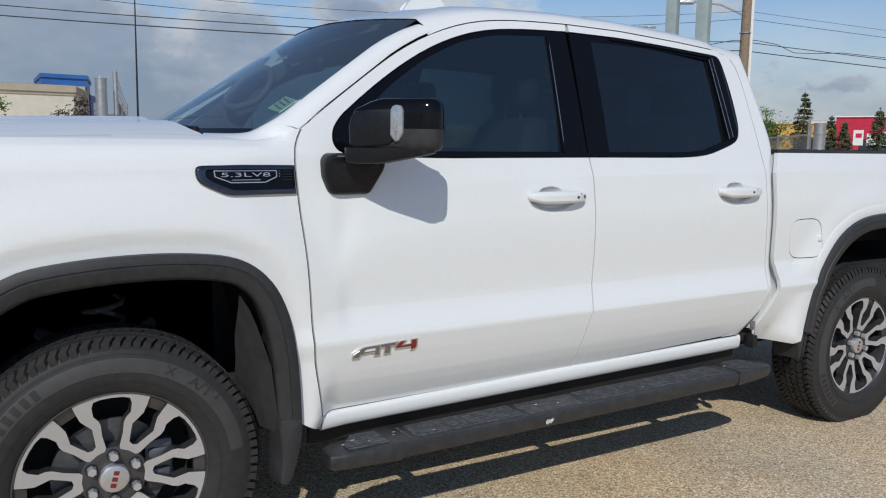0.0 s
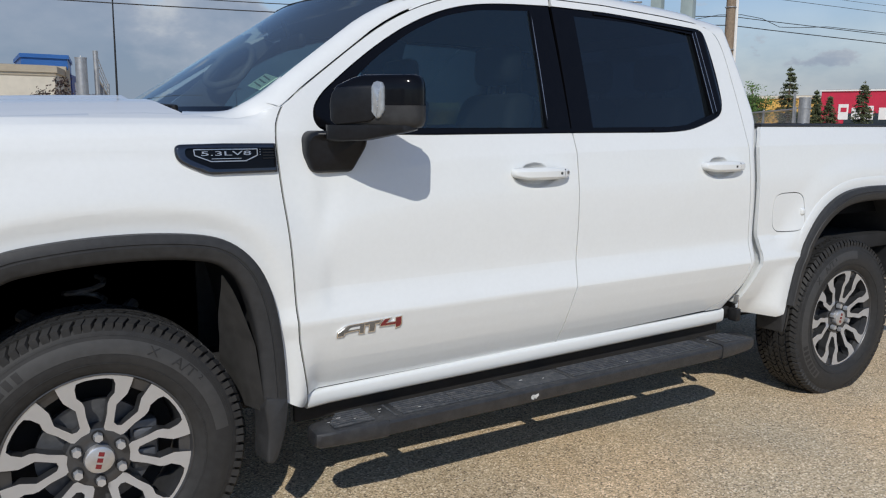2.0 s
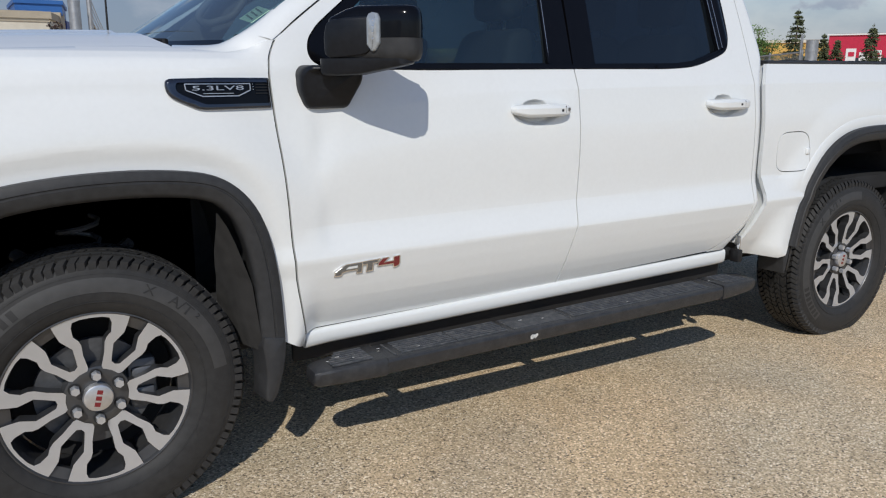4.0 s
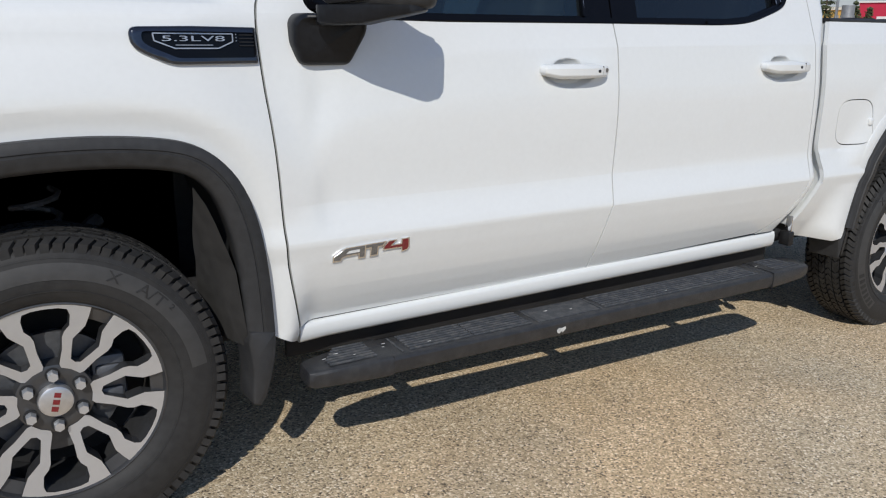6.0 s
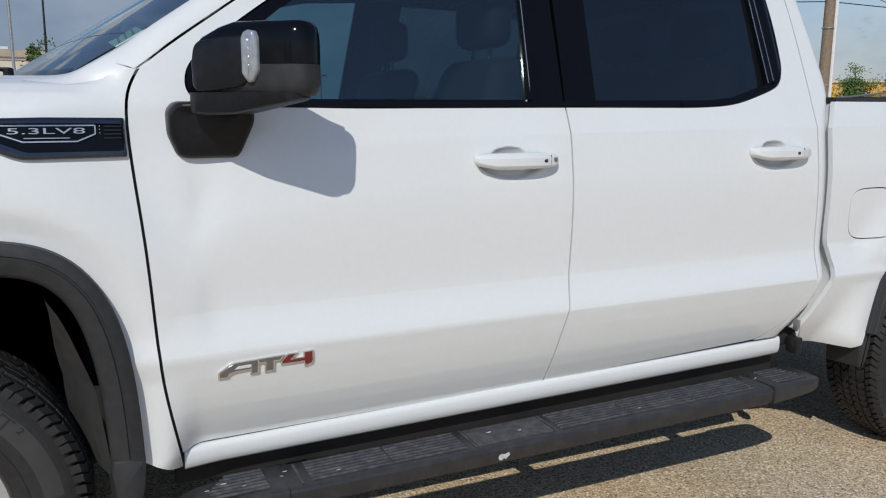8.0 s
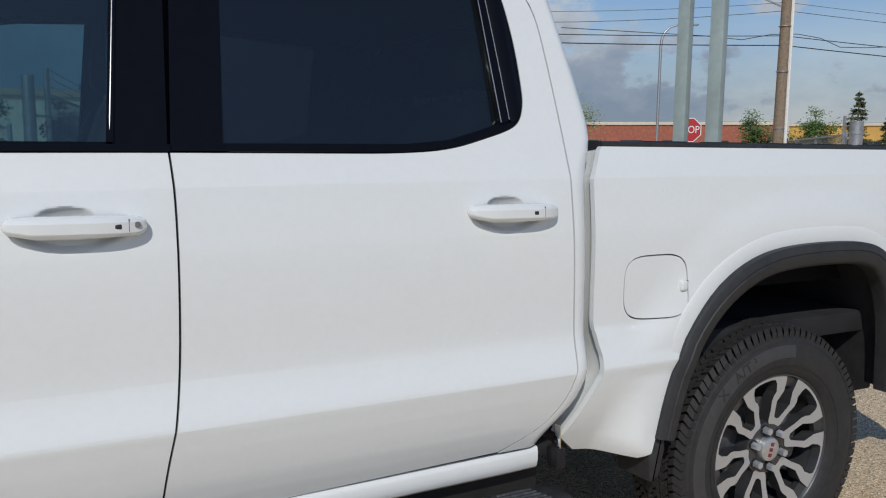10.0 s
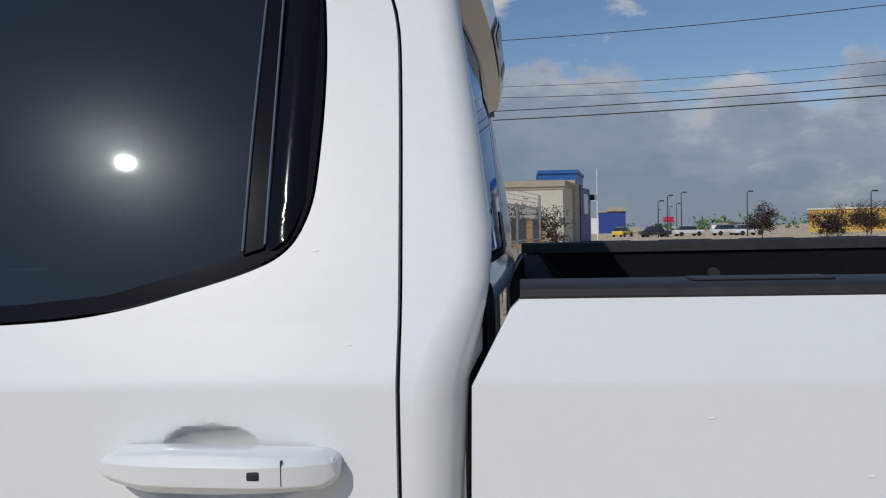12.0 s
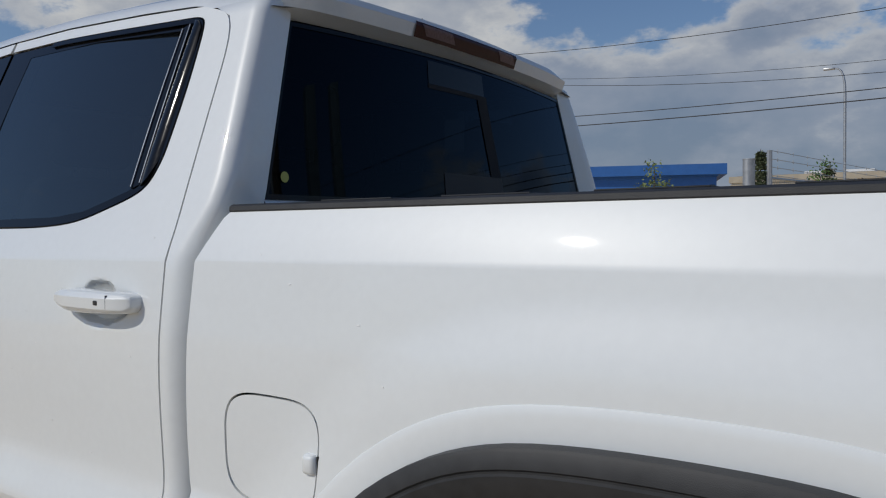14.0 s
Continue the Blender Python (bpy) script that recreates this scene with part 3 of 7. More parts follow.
# cab corner behind the rear door, rolling round to the back of the cab
def corner(m):
    bm = bmesh.new()
    gap = sorted([(b, a) for a, b in GAP_REAR])
    back = [(0.50, 2.805), (0.545, 2.808), (0.60, 2.846), (0.68, 2.907), (0.75, 2.924), (0.82, 2.931), (0.95, 2.929), (1.16, 2.927), (1.31, 2.934), (1.36, 2.948), (1.42, 2.962), (1.48, 2.966), (1.62, 2.949), (1.80, 2.922), (1.88, 2.909)]

    def at(u, v):
        top = max(u - 0.9, 0) * 10
        z = 0.536 + min(u / 0.9, 1) * 1.342
        xg, xb = lerp_table(z, gap) + 0.0025, lerp_table(z, back)
        w = max(xb - xg, 0.03)
        k = smooth01((z - 1.34) / 0.1)
        rad = min(0.055, w * 0.8) * (1 - k) + 0.032 * k
        ys = side(min(xg, 2.878), z)
        ye, xe = edge_of_glass(z)
        deep = rad * 1.1 * (1 - k) + 0.030 * k
        if v < 0.45:
            x, y = xg + (xb - rad - xg) * v / 0.45, ys
        elif v < 0.85:
            a = (v - 0.45) / 0.40 * math.pi / 2
            x, y = xb - rad + rad * math.sin(a), ys + deep * (1 - math.cos(a))
        else:
            t = (v - 0.85) / 0.15
            x, y = xb + ((xe + 0.004 - xb) * t if k > 0 else 0), ys + deep + ((ye - ys - deep) * k + 0.03 * (1 - k)) * t
        if top:
            y, z, x = y + 0.10 * top, z + 0.024 * math.sin(top * 1.57), x - 0.03 * top * v
        return Vector((x, FAR - y if m else y, z))
    vs = grid_surface(bm, 50, 20, at)
    lead = {r[0] for r in vs}
    fold = bmesh.ops.extrude_edge_only(bm, edges=[e for e in bm.edges if e.is_boundary and e.verts[0] in lead and e.verts[1] in lead])
    for v in fold["geom"]:
        if isinstance(v, bmesh.types.BMVert):
            v.co.y += -0.02 if m else 0.02
    rim = {r[-1] for r in vs}
    r = bmesh.ops.extrude_edge_only(bm, edges=[e for e in bm.edges if e.is_boundary and e.verts[0] in rim and e.verts[1] in rim])
    for v in r["geom"]:
        if isinstance(v, bmesh.types.BMVert):
            v.co.x -= 0.03
    bmesh.ops.recalc_face_normals(bm, faces=bm.faces[:])
    if (m is None) == (sum(f.normal.y for f in bm.faces) > 0):
        bmesh.ops.reverse_faces(bm, faces=bm.faces[:])
    return bm


both("cab_corner", corner, M_PAINT, "white rear cab pillar", 60)

# roof skin with its side rails
RAIL = TOP_LINE[6:] + TOP_LINE_REAR[::-1][1:] + [(2.757, 1.8775), (2.80, 1.8755), (2.90, 1.870), (2.965, 1.866)]


def screen_point(u, v, off=0.0):
    """The windscreen: u across from the near side, v from the cowl up."""
    y0 = 0.135 + 0.125 * v
    y = y0 + (FAR - 2 * y0) * u
    bow = 1 - (2 * u - 1) ** 2
    x = 0.425 + v * 0.705 - bow * (0.20 - 0.06 * v)
    z = 1.435 + v * 0.455 + bow * 0.040 * v
    return Vector((x - off * 0.5, y, z + off))

def roof_mesh():
    bm = bmesh.new()
    half = [(0.0, 0.0, 0.004), (0.006, 0.006, 0), (0.022, 0.022, 0), (0.05, 0.034, 0), (0.10, 0.046, 0), (0.20, 0.058, 0), (0.36, 0.068, 0), (0.56, 0.074, 0), (0.76, 0.077, 0)]
    xs = np.linspace(1.15, 2.93, 52)
    rows = []
    for x in xs:
        zr = lerp_table(x, RAIL) + 0.0015
        y0 = greenhouse(zr) - 0.002
        if x > 2.72:
            y0 = greenhouse(zr) + 0.0
        crown = lerp_table(x, [(1.0, 1.9), (1.25, 1.5), (1.6, 1.25), (2.4, 1.28), (2.7, 1.28), (2.8, 1.25), (2.93, 1.0)])
        near = [(y0 + (MID - y0) * dy / 0.76, zr + dz * crown) for dy, dz, _ in half]
        row = near + [(FAR - y, z) for y, z in near[-2::-1]]
        rows.append([bm.verts.new((x - 0.05 * (abs(y - MID) / 0.76) ** 3 * smooth01((x - 2.6) / 0.33) - 0.085 * (1 - (abs(y - MID) / 0.76) ** 2) * smooth01((1.6 - x) / 0.5), y, z)) for y, z in row])
    for x, row in zip(xs, rows):
        w = smooth01((1.30 - x) / 0.14)
        for v in row:
            u = (v.co.y - 0.262) / (FAR - 0.524)
            if w and 0 <= u <= 1:
                s = screen_point(u, 1.0)
                v.co.x += (s.x + x - 1.152 - v.co.x) * w
                v.co.z += (s.z + 0.004 + (x - 1.15) * 0.30 - v.co.z) * w
    for dx, dz in ((0.003, -0.010), (-0.035, -0.05)):
        rows.append([bm.verts.new((v.co.x + dx, v.co.y, v.co.z + dz)) for v in rows[51]])
    for p, q in zip(rows, rows[1:]):
        for i in range(len(p) - 1):
            bm.faces.new((p[i], p[i + 1], q[i + 1], q[i]))
    bmesh.ops.recalc_face_normals(bm, faces=bm.faces[:])
    if sum(f.normal.z for f in bm.faces) < 0:
        bmesh.ops.reverse_faces(bm, faces=bm.faces[:])
    return bm


roof = part("roof", roof_mesh(), M_PAINT, truck, "white cab roof", 50)
bm = bmesh.new()
grid_surface(bm, 10, 12, lambda u, v: Vector((1.12 + u * 1.80, 0.252 + v * (FAR - 0.504), 1.890 + 0.02 * math.sin(math.pi * u) - 0.03 * abs(2 * v - 1) ** 6)))
part("headliner", bm, M_HEADLINER, truck)
bm = bmesh.new()
box(bm, 2.850, 2.878, 0.30, FAR - 0.30, 1.832, 1.905, 0.006)
part("rear_header_trim", bm, M_SEAT, truck)


# windscreen pillars
def pillar(m):
    bm = bmesh.new()
    line = [(0.600, 1.470), (0.640, 1.500), (0.690, 1.541), (0.850, 1.654), (1.002, 1.761), (1.10, 1.815), (1.17, 1.846)]

    def at(u, v):
        k = u * (len(line) - 1)
        i = min(int(k), len(line) - 2)
        x, z = (line[i][j] + (line[i + 1][j] - line[i][j]) * (k - i) for j in (0, 1))
        y = greenhouse(z) - 0.002
        dx, dy, dz = [(0, 0, 0), (-0.008, 0.003, 0.010), (-0.022, 0.014, 0.020), (-0.036, 0.030, 0.027), (-0.044, 0.044, 0.026), (-0.040, 0.055, 0.012)][round(v * 5)]
        w = 1 + 0.5 * (1 - u)
        y += dy
        return Vector((x + dx * w, FAR - y if m else y, z + dz * w * (1 - 0.65 * (1 - u) ** 2)))
    grid_surface(bm, 14, 5, at)
    bmesh.ops.recalc_face_normals(bm, faces=bm.faces[:])
    if (m is None) == (sum(f.normal.y for f in bm.faces) > 0):
        bmesh.ops.reverse_faces(bm, faces=bm.faces[:])
    return bm


both("windscreen_pillar", pillar, M_PAINT, "", 60)


bm = bmesh.new()
grid_surface(bm, 20, 12, lambda u, v: screen_point(u, v))
bm.normal_update()
if sum(f.normal.z for f in bm.faces) < 0:
    bmesh.ops.reverse_faces(bm, faces=bm.faces[:])
windscreen = part("windscreen", bm, M_WINDSHIELD, truck, "curved clear windscreen")
windscreen.visible_shadow = False
bm = bmesh.new()
grid_surface(bm, 20, 2, lambda u, v: screen_point(u, 0.0 + v * 0.07, 0.003))
part("screen_band", bm, M_GLOSSBLACK, windscreen)
bm = bmesh.new()
grid_surface(bm, 20, 2, lambda u, v: screen_point(u, 0.965 + v * 0.035, -0.004))
part("screen_band", bm, M_GLOSSBLACK, windscreen)
bm = bmesh.new()
grid_surface(bm, 4, 4, lambda u, v: screen_point(0.004 + 0.052 * u, 0.205 + 0.034 * u + 0.096 * v, -0.004))
card = part("notice_card", bm, M_PAPER, windscreen, "pale green printed card behind the glass")
for i in range(3):
    bm = bmesh.new()
    grid_surface(bm, 2, 1, lambda u, v: screen_point(0.012 + 0.036 * u, 0.225 + 0.034 * u + 0.024 * i + 0.008 * v, -0.002))
    part("print_bar", bm, M_PRINT, windscreen)


# painted shoulder between wing, pillar and the rounded foot of the windscreen
def cowl_side(m):
    bm = bmesh.new()
    inner = fine_line([(0.640, 0.172, 1.578), (0.595, 0.159, 1.543), (0.552, 0.146, 1.513), (0.512, 0.142, 1.488), (0.477, 0.152, 1.464), (0.446, 0.184, 1.450), (0.415, 0.242, 1.446), (0.36, 0.30, 1.446)], 3, 3)
    outer = fine_line([(x, side(x, z) + 0.003, z) for x, z in ((0.635, 1.485), (0.605, 1.466), (0.575, 1.456), (0.54, 1.446), (0.50, 1.437), (0.46, 1.429), (0.37, 1.434), (0.30, 1.436))], 3, 3)

    def at(u, v):
        i = round(u * (len(inner) - 1))
        p, q = Vector(outer[i]), Vector(inner[i])
        r = p.lerp(q, v) + Vector((-0.004, -0.006, 0.012)) * (4 * v * (1 - v)) + (Vector((0.004, 0, -0.012)) if v > 0.99 else Vector())
        return Vector((r.x, FAR - r.y if m else r.y, r.z))
    grid_surface(bm, len(inner) - 1, 8, at)
    bmesh.ops.recalc_face_normals(bm, faces=bm.faces[:])
    if sum(f.normal.z for f in bm.faces) < 0:
        bmesh.ops.reverse_faces(bm, faces=bm.faces[:])
    return bm


both("cowl_side", cowl_side, M_PAINT, "", 60)


# bonnet with its raised middle, cowl and wipers
def bonnet(u, v):
    x = -0.90 + u * 1.24
    y = 0.115 + (FAR - 0.23) * v
    e = abs(2 * v - 1)
    x -= 0.16 * (1 - e ** 2) * (1 if u > 0.5 else 0) * (u - 0.5) * 2
    z = lerp_table(x, [(-0.92, 1.30), (-0.7, 1.395), (-0.4, 1.425), (0.0, 1.438), (0.4, 1.446)])
    z += 0.052 * smooth01((1 - e) / 0.34) + 0.018 * smooth01((0.55 - e) / 0.12) - 0.012 * smooth01((e - 0.9) / 0.1)
    return Vector((x, y, z))


bm = bmesh.new()
grid_surface(bm, 30, 44, bonnet)
part("bonnet", bm, M_PAINT, truck, "white bonnet with raised middle", 60)
bm = bmesh.new()
grid_surface(bm, 4, 20, lambda u, v: Vector((0.16 + 0.30 * u + 0.20 * ((2 * v - 1) ** 2), 0.18 + (FAR - 0.36) * v, 1.452 - 0.02 * u)))
part("cowl_grille", bm, M_MATTE, truck, "black cowl below the windscreen")
for y0, y1 in ((0.30, 0.95), (1.05, 1.65)):
    bm = bmesh.new()
    tube(bm, [(0.33, y0, 1.470), (0.27, (y0 + y1) / 2, 1.484), (0.24, y1, 1.487)], 0.006, 6)
    tube(bm, [(0.325, y0, 1.452), (0.325, y0, 1.472)], 0.012, 8)
    part("wiper", bm, M_MATTE, truck)
bm = bmesh.new()
tube(bm, [(0.388, 1.77, 1.44), (0.395, 1.77, 2.30)], 0.0055, 6, 0.002)
tube(bm, [(0.388, 1.77, 1.43), (0.389, 1.77, 1.475)], 0.016, 8, 0.010)
part("radio_mast", bm, M_MATTE, truck, "thin black radio mast")
bm = bmesh.new()
prism(bm, [(1.405, 1.985), (1.42, 2.03), (1.45, 2.06), (1.482, 2.106), (1.51, 2.15), (1.56, 2.19), (1.60, 2.19), (1.61, 2.125), (1.65, 2.118), (1.662, 2.085), (1.665, 1.99)], 0.05, lambda u, v, h: Vector((u, MID - 0.03 + h * 1.2 + (0.0 if v < 1.99 else 0.004), v)))
bmesh.ops.bevel(bm, geom=bm.edges[:], offset=0.008, segments=2, affect="EDGES")
part("roof_aerial", bm, M_PAINT, truck, "white fin aerial on the roof")

# plain front end: grille, lamps and bumper
bm = bmesh.new()
grid_surface(bm, 12, 6, lambda u, v: Vector((-0.95 + 0.10 * (2 * u - 1) ** 2, 0.36 + (FAR - 0.72) * u, 0.78 + 0.52 * v)))
part("grille", bm, M_GLOSSBLACK, truck)
for s in (0, 1):
    bm = bmesh.new()
    grid_surface(bm, 5, 5, lambda u, v: Vector((-0.86 + 0.14 * (1 - u), (0.02 + 0.34 * u) if not s else FAR - (0.02 + 0.34 * u), 0.95 + 0.36 * v)))
    part("headlamp", bm, M_LENS_CLEAR, truck)
bm = bmesh.new()
vs = box(bm, -0.96, -0.60, 0.0, FAR, 0.45, 0.78, 0.06, 3)
part("front_bumper", bm, M_GUNMETAL, truck)


# ---------------------------------------------------------------- windows of the doors
def glaze(door, outer, pane, hole_material, pane_material, m):
    """Gloss black surround and a slightly sunken, barrelled pane."""
    sunk = lambda x, z: side(x, z) + 0.030 * max(x - 2.05, 0) ** 2 + 0.050 * max(1.80 - z, 0) ** 2
    s = part("window_surround", sheet(inset(outer, 0.002), side, 0.04, holes=(pane,), lift=0.005, flange=0.012, mirror=m), hole_material, door, "gloss black window surround")
    g = part("window_pane", sheet(inset(pane, -0.006), sunk, 0.05, lift=0.006, flange=0, mirror=m), pane_material, door, "dark tinted side window, closed")
    g.visible_shadow = False
    return s, g


for m, df, dr in ((None, front_door, rear_door), (FAR, truck, truck)):
    glaze(df, WIN_FRONT, GLASS_FRONT, M_GLOSSBLACK, M_GLASS_FRONT, m)
    glaze(dr, WIN_REAR, GLASS_REAR, M_GLOSSBLACK, M_GLASS_REAR, m)


def ribbon(bm, pts, surf, w, h, lift):
    """A slim raised strip along a line on the body side."""
    for (ax, az), (bx, bz) in zip(pts, pts[1:]):
        d = Vector((bx - ax, bz - az)).normalized()
        nx, nz = -d.y * w / 2, d.x * w / 2
        q = [(ax + nx, az + nz), (bx + nx, bz + nz), (bx - nx, bz - nz), (ax - nx, az - nz)]
        prism(bm, q[::-1], h, lambda u, v, k: Vector((u, surf(u, v) + lift + k, v)))


for m in (None, FAR):
    for pane, ring in ((GLASS_FRONT, [(0.66, 1.38)] + TOP_LINE[3:] + [(1.83, 1.936), (1.83, 1.38)]), (GLASS_REAR, [(1.83, 1.38), (1.83, 1.936)] + TOP_LINE_REAR[::-1][1:] + [(2.80, 1.862), (2.86, 1.75), (2.88, 1.38)])):
        part("inner_frame", sheet(ring, side, 0.08, holes=(inset(pane, -0.012),), lift=0.045, flange=0, mirror=m), M_SEAT, truck)

bm = bmesh.new()
ribbon(bm, [(1.806, 1.392), (0.76, 1.388)], side, 0.016, 0.012, -0.004)
part("belt_moulding", bm, M_GLOSSBLACK, front_door, "black moulding along the window sill")
bm = bmesh.new()
ribbon(bm, inset(WIN_REAR, 0.007)[1:-1][::-1], side, 0.012, 0.010, -0.002)
part("belt_moulding", bm, M_GLOSSBLACK, rear_door)
bm = bmesh.new()
ribbon(bm, [(1.721, 1.874), (1.684, 1.404)], side, 0.014, 0.014, -0.004)
part("pillar_strip", bm, M_GLOSSBLACK, front_door)
STRIP = [(2.660, 1.846), (2.680, 1.852), (2.686, 1.72), (2.686, 1.637), (2.690, 1.474), (2.664, 1.466), (2.661, 1.63)]
part("quarter_strip", sheet(STRIP, side, 0.03, lift=0.0, flange=0.012), M_GLOSSBLACK, rear_door, "black strip at the rear edge of the window")
QUARTER = [(2.6845, 1.857), (2.712, 1.857), (2.731, 1.837), (2.742, 1.728), (2.744, 1.649), (2.742, 1.579), (2.739, 1.530), (2.723, 1.488), (2.702, 1.470), (2.694, 1.474), (2.6905, 1.637), (2.6905, 1.72)]
part("quarter_trim", sheet(softened(QUARTER + QUARTER[:1], 0.01)[:-1], lambda x, z: side(x, z) - 0.011 * math.sin(math.pi * min(max((x - 2.686) / 0.062, 0), 1)), 0.007, lift=0.003, flange=0.012),
     M_GLOSSBLACK, rear_door, "curved gloss black trim behind the rear window", 40)


# thin metal tubes that stand in for glints on the gloss black edges
for door, runs in ((front_door, (((1.7215, 1.872), (1.705, 1.66), (1.6845, 1.406)),)), (rear_door, (((2.660, 1.842), (2.661, 1.63), (2.665, 1.470)), ((2.683, 1.850), (2.688, 1.66), (2.692, 1.478))))):
    for run in runs:
        bm = bmesh.new()
        tube(bm, [(x, side(x, z) - 0.0015, z) for x, z in fine_line(list(run))], 0.0019, 8)
        part("edge_strip", bm, M_EMBLEM, door, "thin metal line standing in for a glint along the glass edge")


# ---------------------------------------------------------------- handles, badges, mirror
def handle(door, cx, cz, key):
    y0 = side(cx - 0.16, cz)
    face = lambda x: y0 - 0.050 + (0.026 if x > cx else 0.020) * (abs(x - cx) / 0.14) ** 3
    ring = softened([(cx, cz + 0.0235), (cx + 0.118, cz + 0.0195), (cx + 0.136, cz + 0.012), (cx + 0.138, cz - 0.010), (cx + 0.126, cz - 0.021), (cx, cz - 0.0255), (cx - 0.072, cz - 0.0240),
                     (cx - 0.122, cz - 0.014), (cx - 0.133, cz - 0.004), (cx - 0.131, cz + 0.013), (cx - 0.118, cz + 0.020), (cx - 0.06, cz + 0.0232), (cx, cz + 0.0235)], 0.007)[:-1]
    closed = ring + ring[:1]

    def grip(x, z):
        """Flat face, top sloping back, chamfer along the bottom, tight rim."""
        low = lerp_table(x, [(cx - 0.14, cz - 0.002), (cx - 0.08, cz - 0.012), (cx + 0.12, cz - 0.014), (cx + 0.14, cz - 0.006)])
        return face(x) + 0.014 * max((z - cz - 0.009) / 0.017, 0) + 0.009 * max((low - z) / 0.013, 0) + 0.006 * (1 - min(gap_to(closed, x, z) / 0.0045, 1)) ** 2
    bm = sheet(ring, grip, 0.0042, flange=0.026)
    h = part("door_handle", bm, M_PAINT, door, "white pull handle over a scooped cup", 28)
    bm = bmesh.new()
    x = 0.078 if key else 0.050
    box(bm, cx + x - 0.0075, cx + x + 0.0075, face(cx + x) - 0.0010, face(cx + x) + 0.006, cz - 0.006, cz + 0.005, 0.0025)
    part("lock_button", bm, M_TRIM, h, "small dark lock button")
    if key:
        bm = bmesh.new()
        bmesh.ops.create_cone(bm, cap_ends=True, segments=20, radius1=0.0072, radius2=0.0066, depth=0.008, matrix=Matrix.Translation((cx + 0.117, face(cx + 0.117) + 0.002, cz + 0.002)) @ Matrix.Rotation(radians(90), 4, "X"))
        part("key_cylinder", bm, M_STEEL, h, "round key cylinder", 30)
    bm = bmesh.new()
    x = cx + (0.100 if key else 0.080)
    box(bm, x - 0.0005, x + 0.0005, face(x) - 0.0002, face(x) + 0.01, cz - 0.012, cz + 0.0155)
    part("handle_seam", bm, M_TRIM, h)
    # mounts that carry the grip over the cup
    for x in (-0.116, 0.122):
        bm = bmesh.new()
        box(bm, cx + x - 0.012, cx + x + 0.012, y0 - 0.026, y0 + 0.02, cz - 0.012, cz + 0.014, 0.004)
        part("handle_mount", bm, M_PAINT, h)


handle(front_door, 1.610, 1.228, True)
handle(rear_door, 2.661, 1.229, False)

# engine badge on the wing
BADGE = softened([(0.40, 1.355), (0.558, 1.3535), (0.5675, 1.353), (0.5675, 1.345), (0.5685, 1.270), (0.5685, 1.262), (0.558, 1.262), (0.345, 1.261), (0.272, 1.294), (0.254, 1.312), (0.2525, 1.352), (0.40, 1.355)], 0.022)[:-1]
WELL = softened([(0.40, 1.342), (0.562, 1.340), (0.564, 1.277), (0.362, 1.277), (0.297, 1.305), (0.280, 1.318), (0.281, 1.341), (0.40, 1.342)], 0.010)[:-1]
badge = part("wing_badge", sheet(inset(BADGE, 0.003), side, 0.02, lift=-0.006, flange=0.010), M_GLOSSBLACK, fender, "black vent badge with chrome edge and engine size lettering")
part("bezel", sheet(BADGE, lambda x, z: side(x, z) + 0.006 * (1 - min(gap_to(BADGE + BADGE[:1], x, z) / 0.007, 1)) ** 2, 0.006, lift=-0.014, flange=0.010, holes=(WELL,)), M_SMOKE, badge, "smoked chrome bezel", 60)
FRAME = [(0.307, 1.3368), (0.504, 1.3365), (0.504, 1.317), (0.4655, 1.3005), (0.357, 1.3005), (0.309, 1.319)]
bm = bmesh.new()
ribbon(bm, FRAME + FRAME[:1], side, 0.0030, 0.004, -0.0108)
ribbon(bm, [(0.359, 1.3085), (0.451, 1.3085)], side, 0.0018, 0.004, -0.0100)
part("chrome_frame", bm, M_SILVER, badge)
bm = bmesh.new()
for i in range(4):
    ribbon(bm, [(0.522, 1.334 - i * 0.009), (0.560, 1.334 - i * 0.009)], side, 0.003, 0.004, -0.010)
part("vent_rib", bm, M_MATTE, badge)
for i in range(3):
    bm = bmesh.new()
    ribbon(bm, [(0.5125, 1.335 - i * 0.008), (0.5145, 1.335 - i * 0.008)], side, 0.0022, 0.004, -0.0105)
    part("vent_dot", bm, M_SILVER, badge)
bm = written("5.3LV8", 0.030, 0.0008)
for v in bm.verts:
    x, z = 0.405 + v.co.x * 1.90, 1.3238 + v.co.y * 0.62
    v.co = Vector((x, side(x, z) - 0.0095 - v.co.z, z))
part("lettering", bm, M_SILVER, badge, "chrome engine size lettering", 0)

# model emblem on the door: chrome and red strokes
E0X, E0Z, EW, EH = 0.745, 0.698, 0.245, 0.040
EMBLEM_A = [(0.0, 0.0), (0.0, 0.38), (0.10, 0.78), (0.16, 0.92), (0.40, 0.94), (0.40, 0.0), (0.325, 0.0), (0.325, 0.34), (0.17, 0.32), (0.105, 0.22), (0.09, 0.0)]
EMBLEM_A_HOLE = [(0.325, 0.50), (0.325, 0.72), (0.19, 0.70), (0.155, 0.50)]
EMBLEM_T = [(0.40, 0.68), (0.40, 0.95), (0.66, 0.98), (0.63, 0.68), (0.565, 0.68), (0.565, 0.02), (0.475, 0.0), (0.475, 0.68)]
EMBLEM_4 = [(0.645, 0.36), (0.645, 0.56), (0.71, 0.98), (0.80, 0.99), (0.735, 0.58), (0.885, 0.60), (0.885, 0.98), (0.975, 1.0), (0.985, 0.34), (0.97, 0.10), (0.90, 0.0), (0.885, 0.34)]


